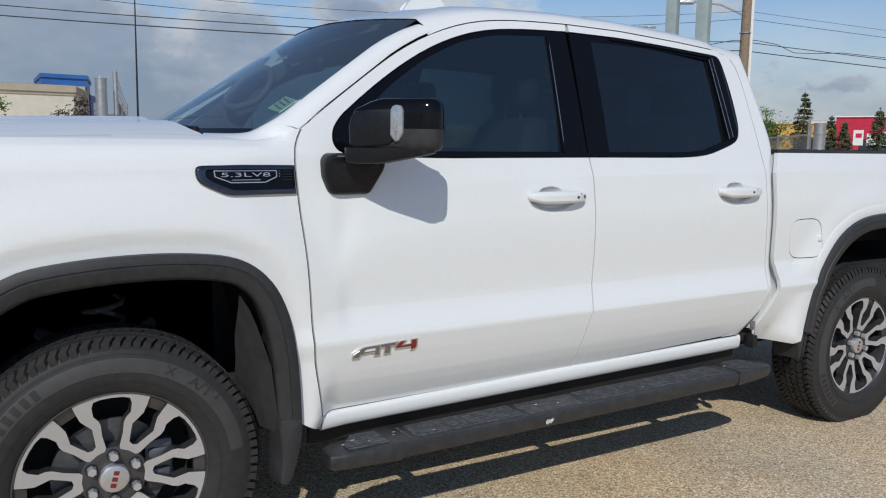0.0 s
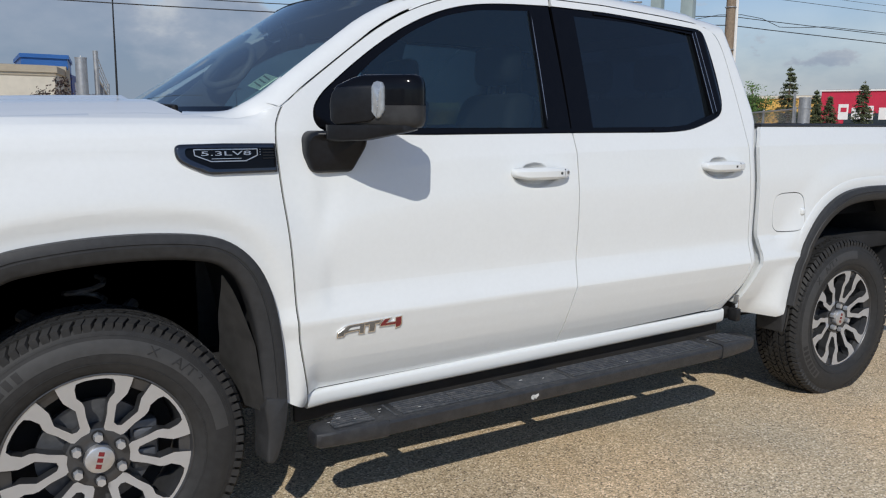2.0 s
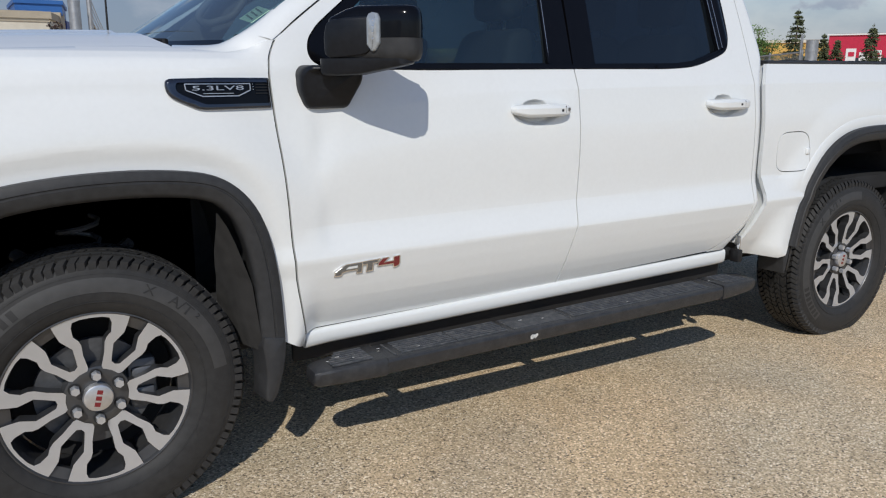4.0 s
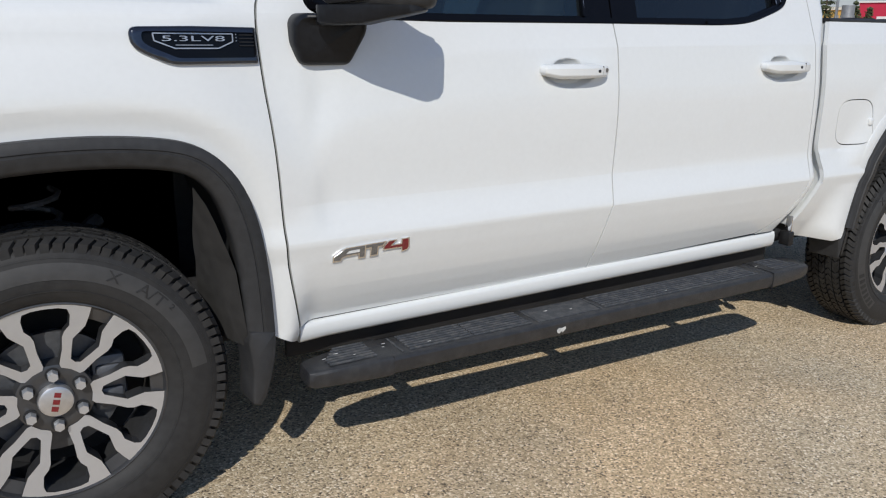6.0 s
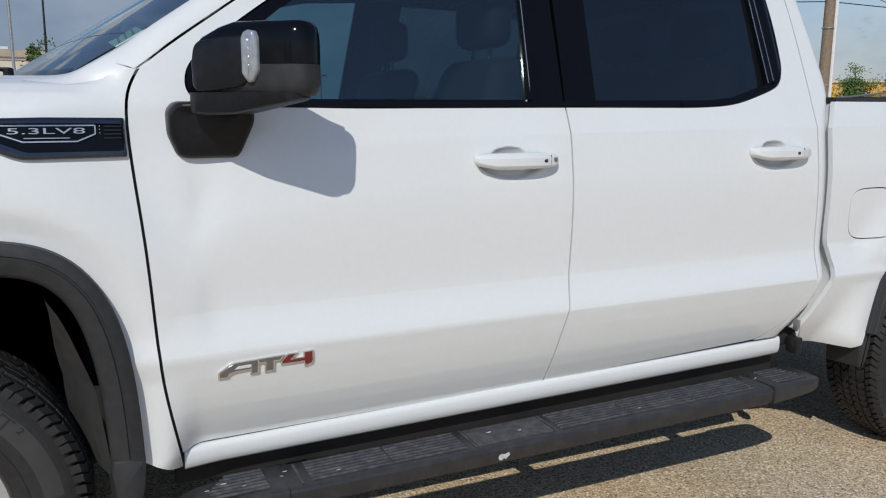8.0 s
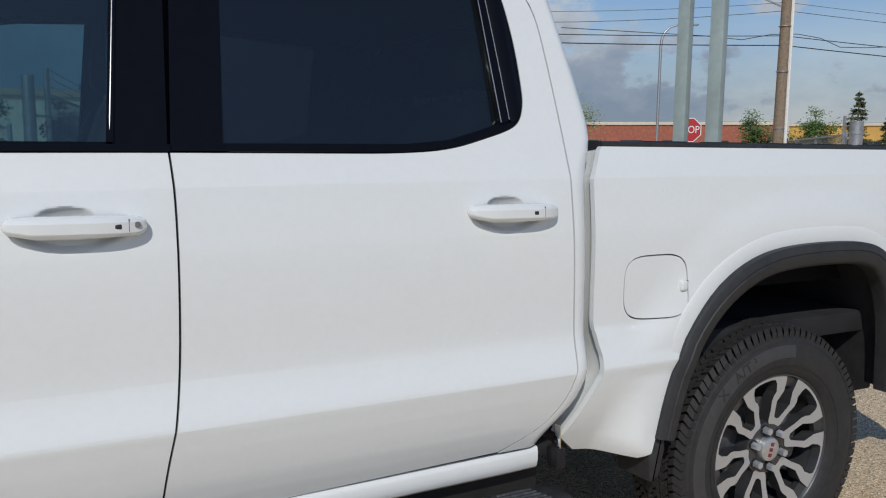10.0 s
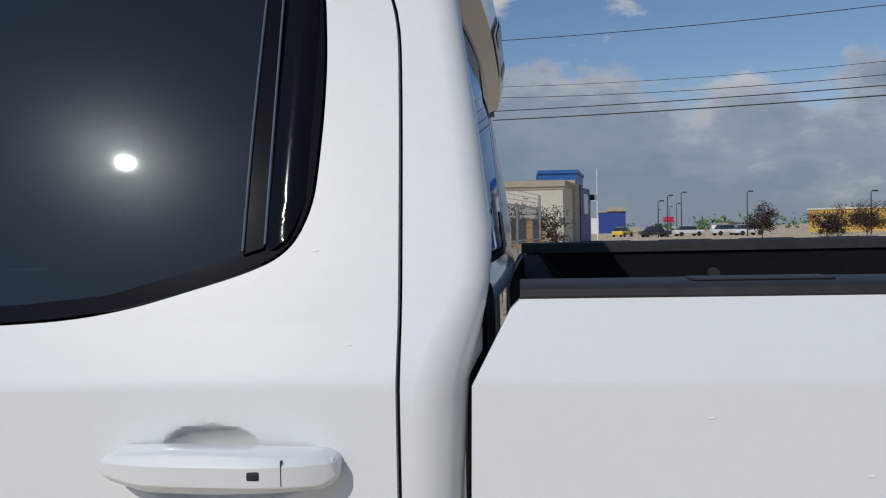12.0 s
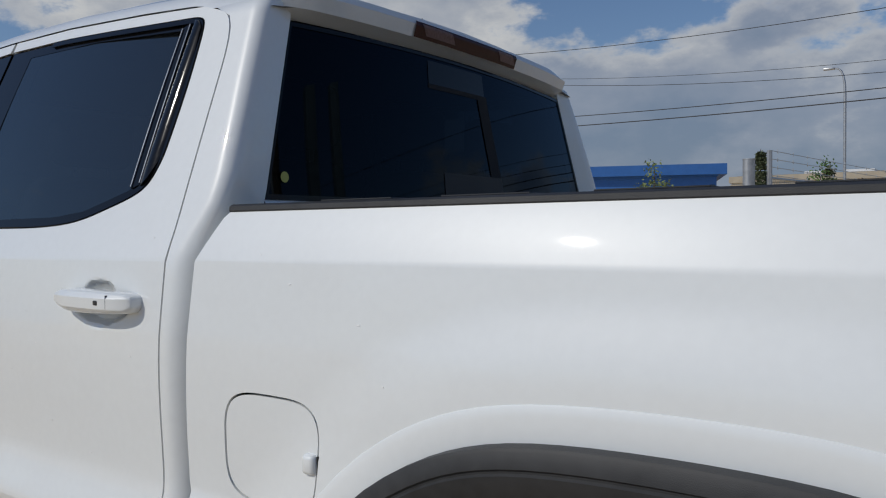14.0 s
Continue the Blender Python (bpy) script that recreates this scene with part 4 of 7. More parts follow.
def emblem(pts, material, lift, grow):
    loop = [(E0X + u * EW, E0Z + v * EH + u * 0.006) for u, v in pts]
    return part("emblem_stroke", sheet(inset(loop, -grow), side, 0.03, lift=lift, flange=0.007), material, front_door)


for strokes, material in ((EMBLEM_A, M_CHROME), (EMBLEM_T, M_CHROME), (EMBLEM_4, M_CHROME)):
    emblem(strokes, material, -0.006, 0.0022)
emblem(EMBLEM_A, M_EMBLEM, -0.0072, -0.002)
emblem(EMBLEM_T, M_EMBLEM, -0.0072, -0.002)
emblem(EMBLEM_4, M_RED, -0.0072, -0.0015)
part("emblem_stroke", sheet([(E0X + u * EW, E0Z + v * EH + u * 0.006) for u, v in EMBLEM_A_HOLE], side, 0.03, lift=-0.008, flange=0.004), M_PAINT, front_door)

# side mirror: foot, arm, lower shell, gloss cap, cover, lamp lens
M_ALONG = Vector((0.684, -0.730, 0))
M_OUT = Vector((-0.730, -0.684, 0))
M_ROOT = Vector((0.716, -0.080, 0))


def head_plan():
    """Plan of the mirror head: u along it from the door, n out of its front face."""
    line = [(0.10, 0.004), (0.20, 0.002), (0.262, -0.006), (0.288, -0.030), (0.290, -0.070), (0.270, -0.088), (0.14, -0.094), (0.03, -0.072), (0.0, -0.040), (0.0, -0.006), (0.03, 0.003), (0.10, 0.004)]
    return softened(line, 0.035)[:-1]


def side_mirror(far):
    fl = (lambda y: FAR - y) if far else (lambda y: y)

    def head(u, n, z):
        q = M_ROOT + M_ALONG * u + M_OUT * n
        return Vector((q.x, fl(q.y), z + 0.014))
    base = bmesh.new()
    ring = softened([(0.75, 1.392), (0.678, 1.392), (0.660, 1.372), (0.660, 1.315), (0.680, 1.262), (0.70, 1.2545), (0.822, 1.2545), (0.834, 1.270), (0.858, 1.340), (0.856, 1.392), (0.75, 1.392)], 0.014)[:-1]
    slab(base, ring, ((0.012, 0), (0.005, 0.003), (0.002, 0.009), (0.0, 0.018), (-0.001, 0.095)), lambda u, v, h: Vector((u, fl(0.004 - 0.060 * smooth01((v - 1.245) / 0.14) * smooth01((u - 0.645) / 0.07) + h), v)))
    arm = part("side_mirror", base, M_MIRROR_SHELL, truck, "black door mirror on a broad foot", 50)
    bm = bmesh.new()
    slab(bm, softened([(0.03, 0.007), (0.0, 0.003), (-0.03, -0.010), (-0.03, -0.09), (0.12, -0.088), (0.255, -0.080), (0.272, -0.04), (0.250, -0.010), (0.12, 0.005), (0.03, 0.007)], 0.02)[:-1],
         ((0.014, 0), (0.004, 0.003), (0.0, 0.010), (0.0, 0.052)), lambda u, n, h: head(u, n, 1.346 + h + 0.20 * max(u - 0.085, 0) * (1 - h / 0.052)))
    part("arm", bm, M_MIRROR_SHELL, arm, "", 50)
    drop = lambda u, k: k * 0.030 * smooth01((0.10 - u) / 0.10)
    bm = bmesh.new()
    slab(bm, head_plan(), ((0.030, 1.388), (0.014, 1.391), (0.006, 1.398), (0.001, 1.412), (0.0, 1.43), (0.0, 1.4590)), lambda u, n, h: head(u, n, h))
    part("lower_shell", bm, M_TRIM, arm, "grained black lower shell", 50)
    bm = bmesh.new()
    slab(bm, head_plan(), ((0.0, 1.4598), (0.0, 1.505), (0.0015, 1.525), (0.005, 1.539), (0.012, 1.549), (0.022, 1.554), (0.032, 1.5555)), lambda u, n, h: head(u, n, h - drop(u, (h - 1.4598) / 0.0957)))
    part("cap", bm, M_GLOSSBLACK, arm, "gloss black mirror cap", 50)
    bm = bmesh.new()
    slab(bm, softened([(0.06, 1.402), (0.012, 1.400), (-0.004, 1.412), (-0.006, 1.465), (0.002, 1.498), (0.018, 1.512), (0.070, 1.519), (0.155, 1.523), (0.155, 1.430), (0.130, 1.410), (0.06, 1.402)], 0.008)[:-1],
         ((0.005, 0), (0.0015, 0.002), (0.0, 0.005), (0.0, 0.012)), lambda u, v, h: head(u, 0.0105 - h - 0.006 * smooth01((0.02 - u) / 0.03), v))
    part("front_cover", bm, M_MIRROR_SHELL, arm, "", 50)
    bm = bmesh.new()
    slab(bm, softened([(0.155, 1.533), (0.143, 1.529), (0.136, 1.515), (0.136, 1.438), (0.152, 1.418), (0.164, 1.420), (0.178, 1.443), (0.178, 1.515), (0.171, 1.530), (0.155, 1.533)], 0.004)[:-1],
         ((0.008, 0), (0.003, 0.002), (0.0, 0.006), (0.0, 0.02)), lambda u, v, h: head(u, 0.016 - h, v))
    lens = part("lamp_lens", bm, M_LENS_CLEAR, arm, "clear lamp lens", 50)
    for k in range(4):
        bm = bmesh.new()
        bmesh.ops.create_uvsphere(bm, u_segments=8, v_segments=6, radius=0.0035, matrix=Matrix.Translation(head(0.158, 0.0135, 1.456 + 0.018 * k)))
        part("lamp_bulb", bm, M_CHROME, lens)
    bm = bmesh.new()
    prism(bm, [(0.02, 1.405), (0.02, 1.515), (0.04, 1.53), (0.25, 1.54), (0.26, 1.41)], 0.003, lambda u, v, h: head(u, -0.0955 + h + 0.05 * smooth01((0.10 - u) / 0.12), v))
    bmesh.ops.recalc_face_normals(bm, faces=bm.faces[:])
    part("mirror_glass", bm, M_CHROME, arm)


side_mirror(False)
side_mirror(True)
# small black sail panel behind the mirror
part("sail_panel", sheet([(0.724, 1.405), (0.720, 1.47), (0.758, 1.518), (0.80, 1.55), (0.80, 1.40)], side, 0.05, lift=-0.002, flange=0.01), M_GLOSSBLACK, front_door)


# ---------------------------------------------------------------- wheel-arch trim, liners, mud flaps
def flare(arch, m, front):
    """Black moulding that follows the arch, with a step along it."""
    bm = bmesh.new()
    fine = arch
    cx = (arch[0][0] + arch[-1][0]) / 2
    prof = [(0.000, 0.030), (0.000, 0.004), (0.001, -0.010), (0.006, -0.014), (0.028, -0.017), (0.031, -0.014), (0.034, -0.014), (0.037, -0.018), (0.066, -0.014), (0.076, -0.006), (0.080, 0.006), (0.080, 0.05)]
    rows = []
    for i, (x, z) in enumerate(fine):
        p, q = fine[max(i - 1, 0)], fine[min(i + 1, len(fine) - 1)]
        t = Vector((q[0] - p[0], q[1] - p[1])).normalized()
        nx, nz = t.y, -t.x
        row = []
        for d, y in prof:
            yy = min(side(x, z), -0.030) + y
            row.append(bm.verts.new((x + nx * d, FAR - yy if m else yy, z + nz * d)))
        rows.append(row)
    for p, q in zip(rows, rows[1:]):
        for i in range(len(p) - 1):
            bm.faces.new((p[i], p[i + 1], q[i + 1], q[i]))
    bmesh.ops.recalc_face_normals(bm, faces=bm.faces[:])
    return bm


both("arch_trim", lambda m: flare(ARCH_FRONT, m, True), M_TRIM, "wide black plastic wheel-arch moulding", 35)
both("arch_trim", lambda m: flare(ARCH_REAR, m, False), M_TRIM, "wide black plastic wheel-arch moulding", 35)


def arch_lip(m):
    """Painted lip round the rear arch, outside the black moulding."""
    bm = bmesh.new()
    prof = [(-0.053, 0.004), (-0.050, -0.0015), (-0.045, -0.0032), (-0.035, -0.0045), (-0.015, -0.0055), (0.004, -0.005)]
    rows = []
    for i, (x, z) in enumerate(ARCH_REAR[2:-2]):
        p, q = ARCH_REAR[i + 1], ARCH_REAR[i + 3]
        t = Vector((q[0] - p[0], q[1] - p[1])).normalized()
        row = []
        for d, y in prof:
            px, pz = x + t.y * d, z - t.x * d
            yy = side(px, pz) + y * smooth01((pz - 0.70) / 0.25) + 0.003 * (1 - smooth01((pz - 0.70) / 0.25))
            row.append(bm.verts.new((px, FAR - yy if m else yy, pz)))
        rows.append(row)
    for p, q in zip(rows, rows[1:]):
        for i in range(len(p) - 1):
            bm.faces.new((p[i], p[i + 1], q[i + 1], q[i]))
    bmesh.ops.recalc_face_normals(bm, faces=bm.faces[:])
    if (m is None) == (sum(f.normal.y for f in bm.faces) > 0):
        bmesh.ops.reverse_faces(bm, faces=bm.faces[:])
    return bm


both("arch_lip", arch_lip, M_PAINT, "", 25)


def liner(arch, m):
    """Black tub round the wheel."""
    bm = bmesh.new()
    cx, pts = (arch[0][0] + arch[-1][0]) / 2, []
    for x, z in arch:
        pts.append((cx + (x - cx) * 0.93, 0.52 + (z - 0.52) * 0.93))
    ys = [0.02, 0.20, 0.60]
    rows = [[bm.verts.new((x, FAR - y if m else y, z)) for x, z in pts] for y in ys]
    for p, q in zip(rows, rows[1:]):
        for i in range(len(p) - 1):
            bm.faces.new((p[i], p[i + 1], q[i + 1], q[i]))
    bm.faces.new(rows[-1])
    return bm


both("wheel_liner", lambda m: liner(ARCH_FRONT, m), M_TRIM, "", 40)
both("wheel_liner", lambda m: liner(ARCH_REAR, m), M_TRIM, "", 40)


def flap(m, outline, y0, depth):
    bm = bmesh.new()
    slab(bm, softened(outline + outline[:1], 0.006)[:-1], ((0.007, 0), (0.002, 0.003), (0, 0.008), (0, depth)), lambda u, v, h: Vector((u - h * 0.12, FAR - (y0 + h) if m else y0 + h, v)))
    return bm


FLAP = [(0.488, 0.535), (0.520, 0.532), (0.560, 0.522), (0.561, 0.490), (0.557, 0.450), (0.545, 0.395), (0.526, 0.330), (0.508, 0.306), (0.488, 0.312), (0.486, 0.335), (0.492, 0.400), (0.490, 0.450), (0.484, 0.500)]
both("mud_flap", lambda m: flap(m, FLAP, -0.050, 0.10), M_TRIM, "moulded black mud flap behind the front wheel", 40)
both("mud_flap", lambda m: flap(m, [(3.150, 0.53), (3.212, 0.56), (3.218, 0.47), (3.200, 0.39), (3.170, 0.37), (3.158, 0.45)], -0.022, 0.14), M_TRIM, "moulded black splash guard before the rear wheel", 40)
# dusty skirt between trim and tub behind the front wheel
bm = bmesh.new()
grid_surface(bm, 10, 6, lambda u, v: Vector((lerp_table(0.48 + 0.47 * u, [(0.48, 0.490), (0.718, 0.462), (0.889, 0.405), (0.95, 0.37)]) - 0.10 * v * (1 - u) * (0.6 + 1.6 * u), -0.035 + 0.20 * v * (1 - 0.9 * u ** 2), 0.48 + 0.47 * u)))
part("arch_skirt", bm, mat("dusty_felt", (0.024, 0.0235, 0.023), 0.9, 0, 0, 0.3, 25, 0.3, 300), truck, "dusty grey wheel-arch skirt", 60)


# ---------------------------------------------------------------- side step
def running_board(m):
    bm = bmesh.new()
    fl = (lambda y: FAR - y) if m else (lambda y: y)
    # along, outer edge, inner edge, underside, top
    stations = [(0.634, -0.086, -0.020, 0.354, 0.388), (0.638, -0.094, -0.012, 0.347, 0.398), (0.648, -0.101, -0.006, 0.342, 0.402), (0.66, -0.104, -0.002, 0.340, 0.404), (0.74, -0.111, 0.018, 0.338, 0.406),
                (0.855, -0.120, 0.042, 0.337, 0.408), (0.892, -0.122, 0.042, 0.337, 0.409), (0.893, -0.117, 0.036, 0.340, 0.405), (1.70, -0.117, 0.036, 0.342, 0.409), (2.600, -0.117, 0.036, 0.345, 0.414),
                (2.601, -0.120, 0.040, 0.342, 0.418), (2.72, -0.116, 0.036, 0.346, 0.419), (2.800, -0.110, 0.030, 0.350, 0.418), (2.835, -0.103, 0.022, 0.356, 0.415), (2.847, -0.096, 0.016, 0.362, 0.409), (2.850, -0.088, 0.008, 0.370, 0.402)]
    rings = []
    for x, yo, yi, z0, z1 in stations:
        h = z1 - z0
        sec = [(yo + 0.020, z0), (yo + 0.006, z0 + h * 0.12), (yo + 0.001, z0 + h * 0.30), (yo, z0 + h * 0.76), (yo + 0.0035, z0 + h * 0.88), (yo + 0.010, z1 - 0.0045), (yo + 0.018, z1 - 0.003), (yi - 0.012, z1), (yi - 0.003, z1 - 0.003), (yi, z1 - 0.010), (yi, z0 + 0.01), (yi - 0.02, z0)]
        rings.append([bm.verts.new((x, fl(y), z)) for y, z in sec])
    n = len(rings[0])
    for p, q in zip(rings, rings[1:]):
        for i in range(n):
            bm.faces.new((p[i], p[(i + 1) % n], q[(i + 1) % n], q[i]))
    bm.faces.new(rings[0][::-1])
    bm.faces.new(rings[-1])
    bmesh.ops.recalc_face_normals(bm, faces=bm.faces[:])
    return bm


boards = [part("side_step", running_board(m), M_BOARD, truck, "long scuffed black side step", 25) for m in (None, FAR)]
def step_top(x, y):
    """Height of the tread of the step."""
    cap = 0.004 if x < 0.893 or x > 2.600 else 0.0
    return 0.4055 + 0.0050 * (x - 0.893) + cap + 0.020 * (y + 0.10) * 0.75 - 0.003


for x0, x1 in ((0.700, 0.850), (0.960, 1.415), (1.735, 2.535), (2.640, 2.790)):
    # each pad: a sunken border and long ribs with softened ends
    bm = bmesh.new()
    for k in range(7):
        y = -0.092 + k * 0.0172
        cut = 0.012 * max(k - 2, 0) if x0 < 0.71 else 0.0
        a, b = x0 + cut, x1 - (0.006 * k if x0 > 2.6 else 0)
        n = max(1, round((b - a) / 0.23))
        for q in range(n):
            w = (b - a) / n
            p0, p1 = a + q * w + (0.004 if q else 0), a + (q + 1) * w
            vs = box(bm, p0, p1, y, y + 0.0095, -0.003, 0.0042, 0.0018, 1)
            for v in vs:
                v.co.z += step_top(v.co.x, v.co.y)
    part("tread_pad", bm, M_PAD, boards[0], "ribbed rubber tread pad")
for x0, x1 in ((0.930, 0.938), (1.440, 1.446), (1.712, 1.718), (2.572, 2.578)):
    bm = bmesh.new()
    vs = box(bm, x0, x1, -0.098, 0.022, -0.003, 0.0030, 0.0012, 1)
    for v in vs:
        v.co.z += step_top(v.co.x, v.co.y)
    part("pad_border", bm, M_PAD, boards[0])
bm = bmesh.new()
vs = box(bm, 1.450, 1.708, -0.096, 0.020, -0.003, 0.0020, 0.0012, 1)
for v in vs:
    v.co.z += step_top(v.co.x, v.co.y)
part("step_plate", bm, M_PAD, boards[0], "smooth scuffed plate between the ribbed pads")
for sx, sy, k in ((0.70, -0.05, 5), (0.745, -0.03, 7), (0.79, -0.062, 4), (0.905, -0.02, 6), (0.89, -0.05, 4), (1.04, -0.07, 5), (1.52, -0.03, 7), (1.61, -0.055, 5), (2.05, -0.07, 5), (2.6, -0.03, 6)):
    bm = bmesh.new()
    prism(bm, [(sx + 0.0007 * k * math.cos(a) * (2.2 if a % 2 else 0.7), sy + 0.0003 * k * math.sin(a)) for a in range(6)], 0.0012, lambda u, v, h: Vector((u, v, step_top(u, v) + 0.0045 + h)))
    bmesh.ops.recalc_face_normals(bm, faces=bm.faces[:])
    part("scuff", bm, M_CHIP, boards[0])
for x in (0.8925, 2.6005):
    bm = bmesh.new()
    box(bm, x - 0.0015, x + 0.0015, -0.1180, 0.036, 0.345, 0.4035 + 0.0095 * (x > 2))
    part("cap_joint", bm, M_DARK, boards[0])
bm = bmesh.new()
prism(bm, [(1.505, 0.362), (1.503, 0.372), (1.512, 0.379), (1.525, 0.376), (1.538, 0.380), (1.540, 0.371), (1.532, 0.366), (1.527, 0.360), (1.52, 0.366), (1.514, 0.359)], 0.003, lambda u, v, h: Vector((u, -0.1185 + h, v)))
part("paint_chip", bm, M_CHIP, boards[0], "chipped pale spot")
for x in (0.98, 1.72, 2.47):
    bm = bmesh.new()
    box(bm, x - 0.03, x + 0.03, -0.06, 0.45, 0.335, 0.352, 0.006)
    box(bm, x - 0.03, x + 0.03, 0.30, 0.34, 0.33, 0.50, 0.006)
    tube(bm, [(x, -0.02, 0.318), (x, -0.02, 0.335)], 0.010, 6)
    part("step_bracket", bm, M_DARK, boards[0])
# chassis and floor below; the rails are lowered to keep far-side light out
# near-black walls behind the step are added where the gap is only shade
for name, lo, hi in (("frame_rail", (-0.75, 0.36, 0.355), (4.75, 0.50, 0.58)), ("frame_rail", (-0.75, FAR - 0.50, 0.355), (4.75, FAR - 0.36, 0.58)),
                     ("cab_floor", (0.58, 0.06, 0.49), (2.86, FAR - 0.06, 0.53)), ("bed_floor", (2.95, 0.10, 0.72), (4.85, FAR - 0.10, 0.80)), ("inner_sill", (0.64, 0.115, 0.362), (2.84, 0.140, 0.60)), ("inner_sill", (0.64, FAR - 0.140, 0.362), (2.84, FAR - 0.115, 0.60)), ("fuel_tank", (1.55, 0.52, 0.34), (2.75, 0.95, 0.5)),
                     ("gearbox", (0.5, 0.75, 0.33), (1.5, 1.25, 0.5)), ("engine_block", (-0.75, 0.60, 0.55), (0.45, FAR - 0.60, 1.25))):
    bm = bmesh.new()
    box(bm, lo[0], hi[0], lo[1], hi[1], lo[2], hi[2], 0.01)
    part(name, bm, M_DARK, truck)
for x, z in ((0.0, 0.405), (3.745, 0.357)):
    bm = bmesh.new()
    tube(bm, [(x, 0.25, z), (x, FAR - 0.25, z)], 0.05, 10)
    part("axle", bm, M_DARK, truck)
bm = bmesh.new()
box(bm, 2.826, 2.860, -0.004, 0.05, 0.468, 0.532, 0.008)
part("cab_mount", bm, M_MATTE, truck, "small black rubber mount behind the sill")
bm = bmesh.new()
box(bm, 2.838, 2.843, 0.000, 0.03, 0.530, 0.600, 0.002)
part("mount_clip", bm, M_CHROME, truck)
# coil spring, strut and control arm in the front wheel arch
for y in (0.30, FAR - 0.30):
    bm = bmesh.new()
    tube(bm, [(0.02 + 0.06 * math.cos(i * 0.7), y + 0.06 * math.sin(i * 0.7), 0.52 + 0.0072 * i) for i in range(56)], 0.009, 6)
    part("coil_spring", bm, M_CALIPER, truck)
    bm = bmesh.new()
    tube(bm, [(-0.16, y + 0.10, 0.80), (-0.02, y - 0.06, 0.72)], 0.022, 8)
    tube(bm, [(0.18, y + 0.10, 0.80), (0.02, y - 0.06, 0.72)], 0.022, 8)
    part("control_arm", bm, M_CALIPER, truck)


# ---------------------------------------------------------------- wheels
def ring_mesh(prof, n=96):
    """A body of revolution about the y axis from (radius, y) pairs."""
    bm = bmesh.new()
    rows = [[bm.verts.new((r * math.cos(2 * math.pi * i / n), y, r * math.sin(2 * math.pi * i / n))) for r, y in prof] for i in range(n)]
    for i in range(n):
        p, q = rows[i], rows[(i + 1) % n]
        for k in range(len(prof) - 1):
            bm.faces.new((p[k], p[k + 1], q[k + 1], q[k]))
    bmesh.ops.recalc_face_normals(bm, faces=bm.faces[:])
    return bm


def polar(r, deg):
    return (r * math.cos(radians(deg)), r * math.sin(radians(deg)))


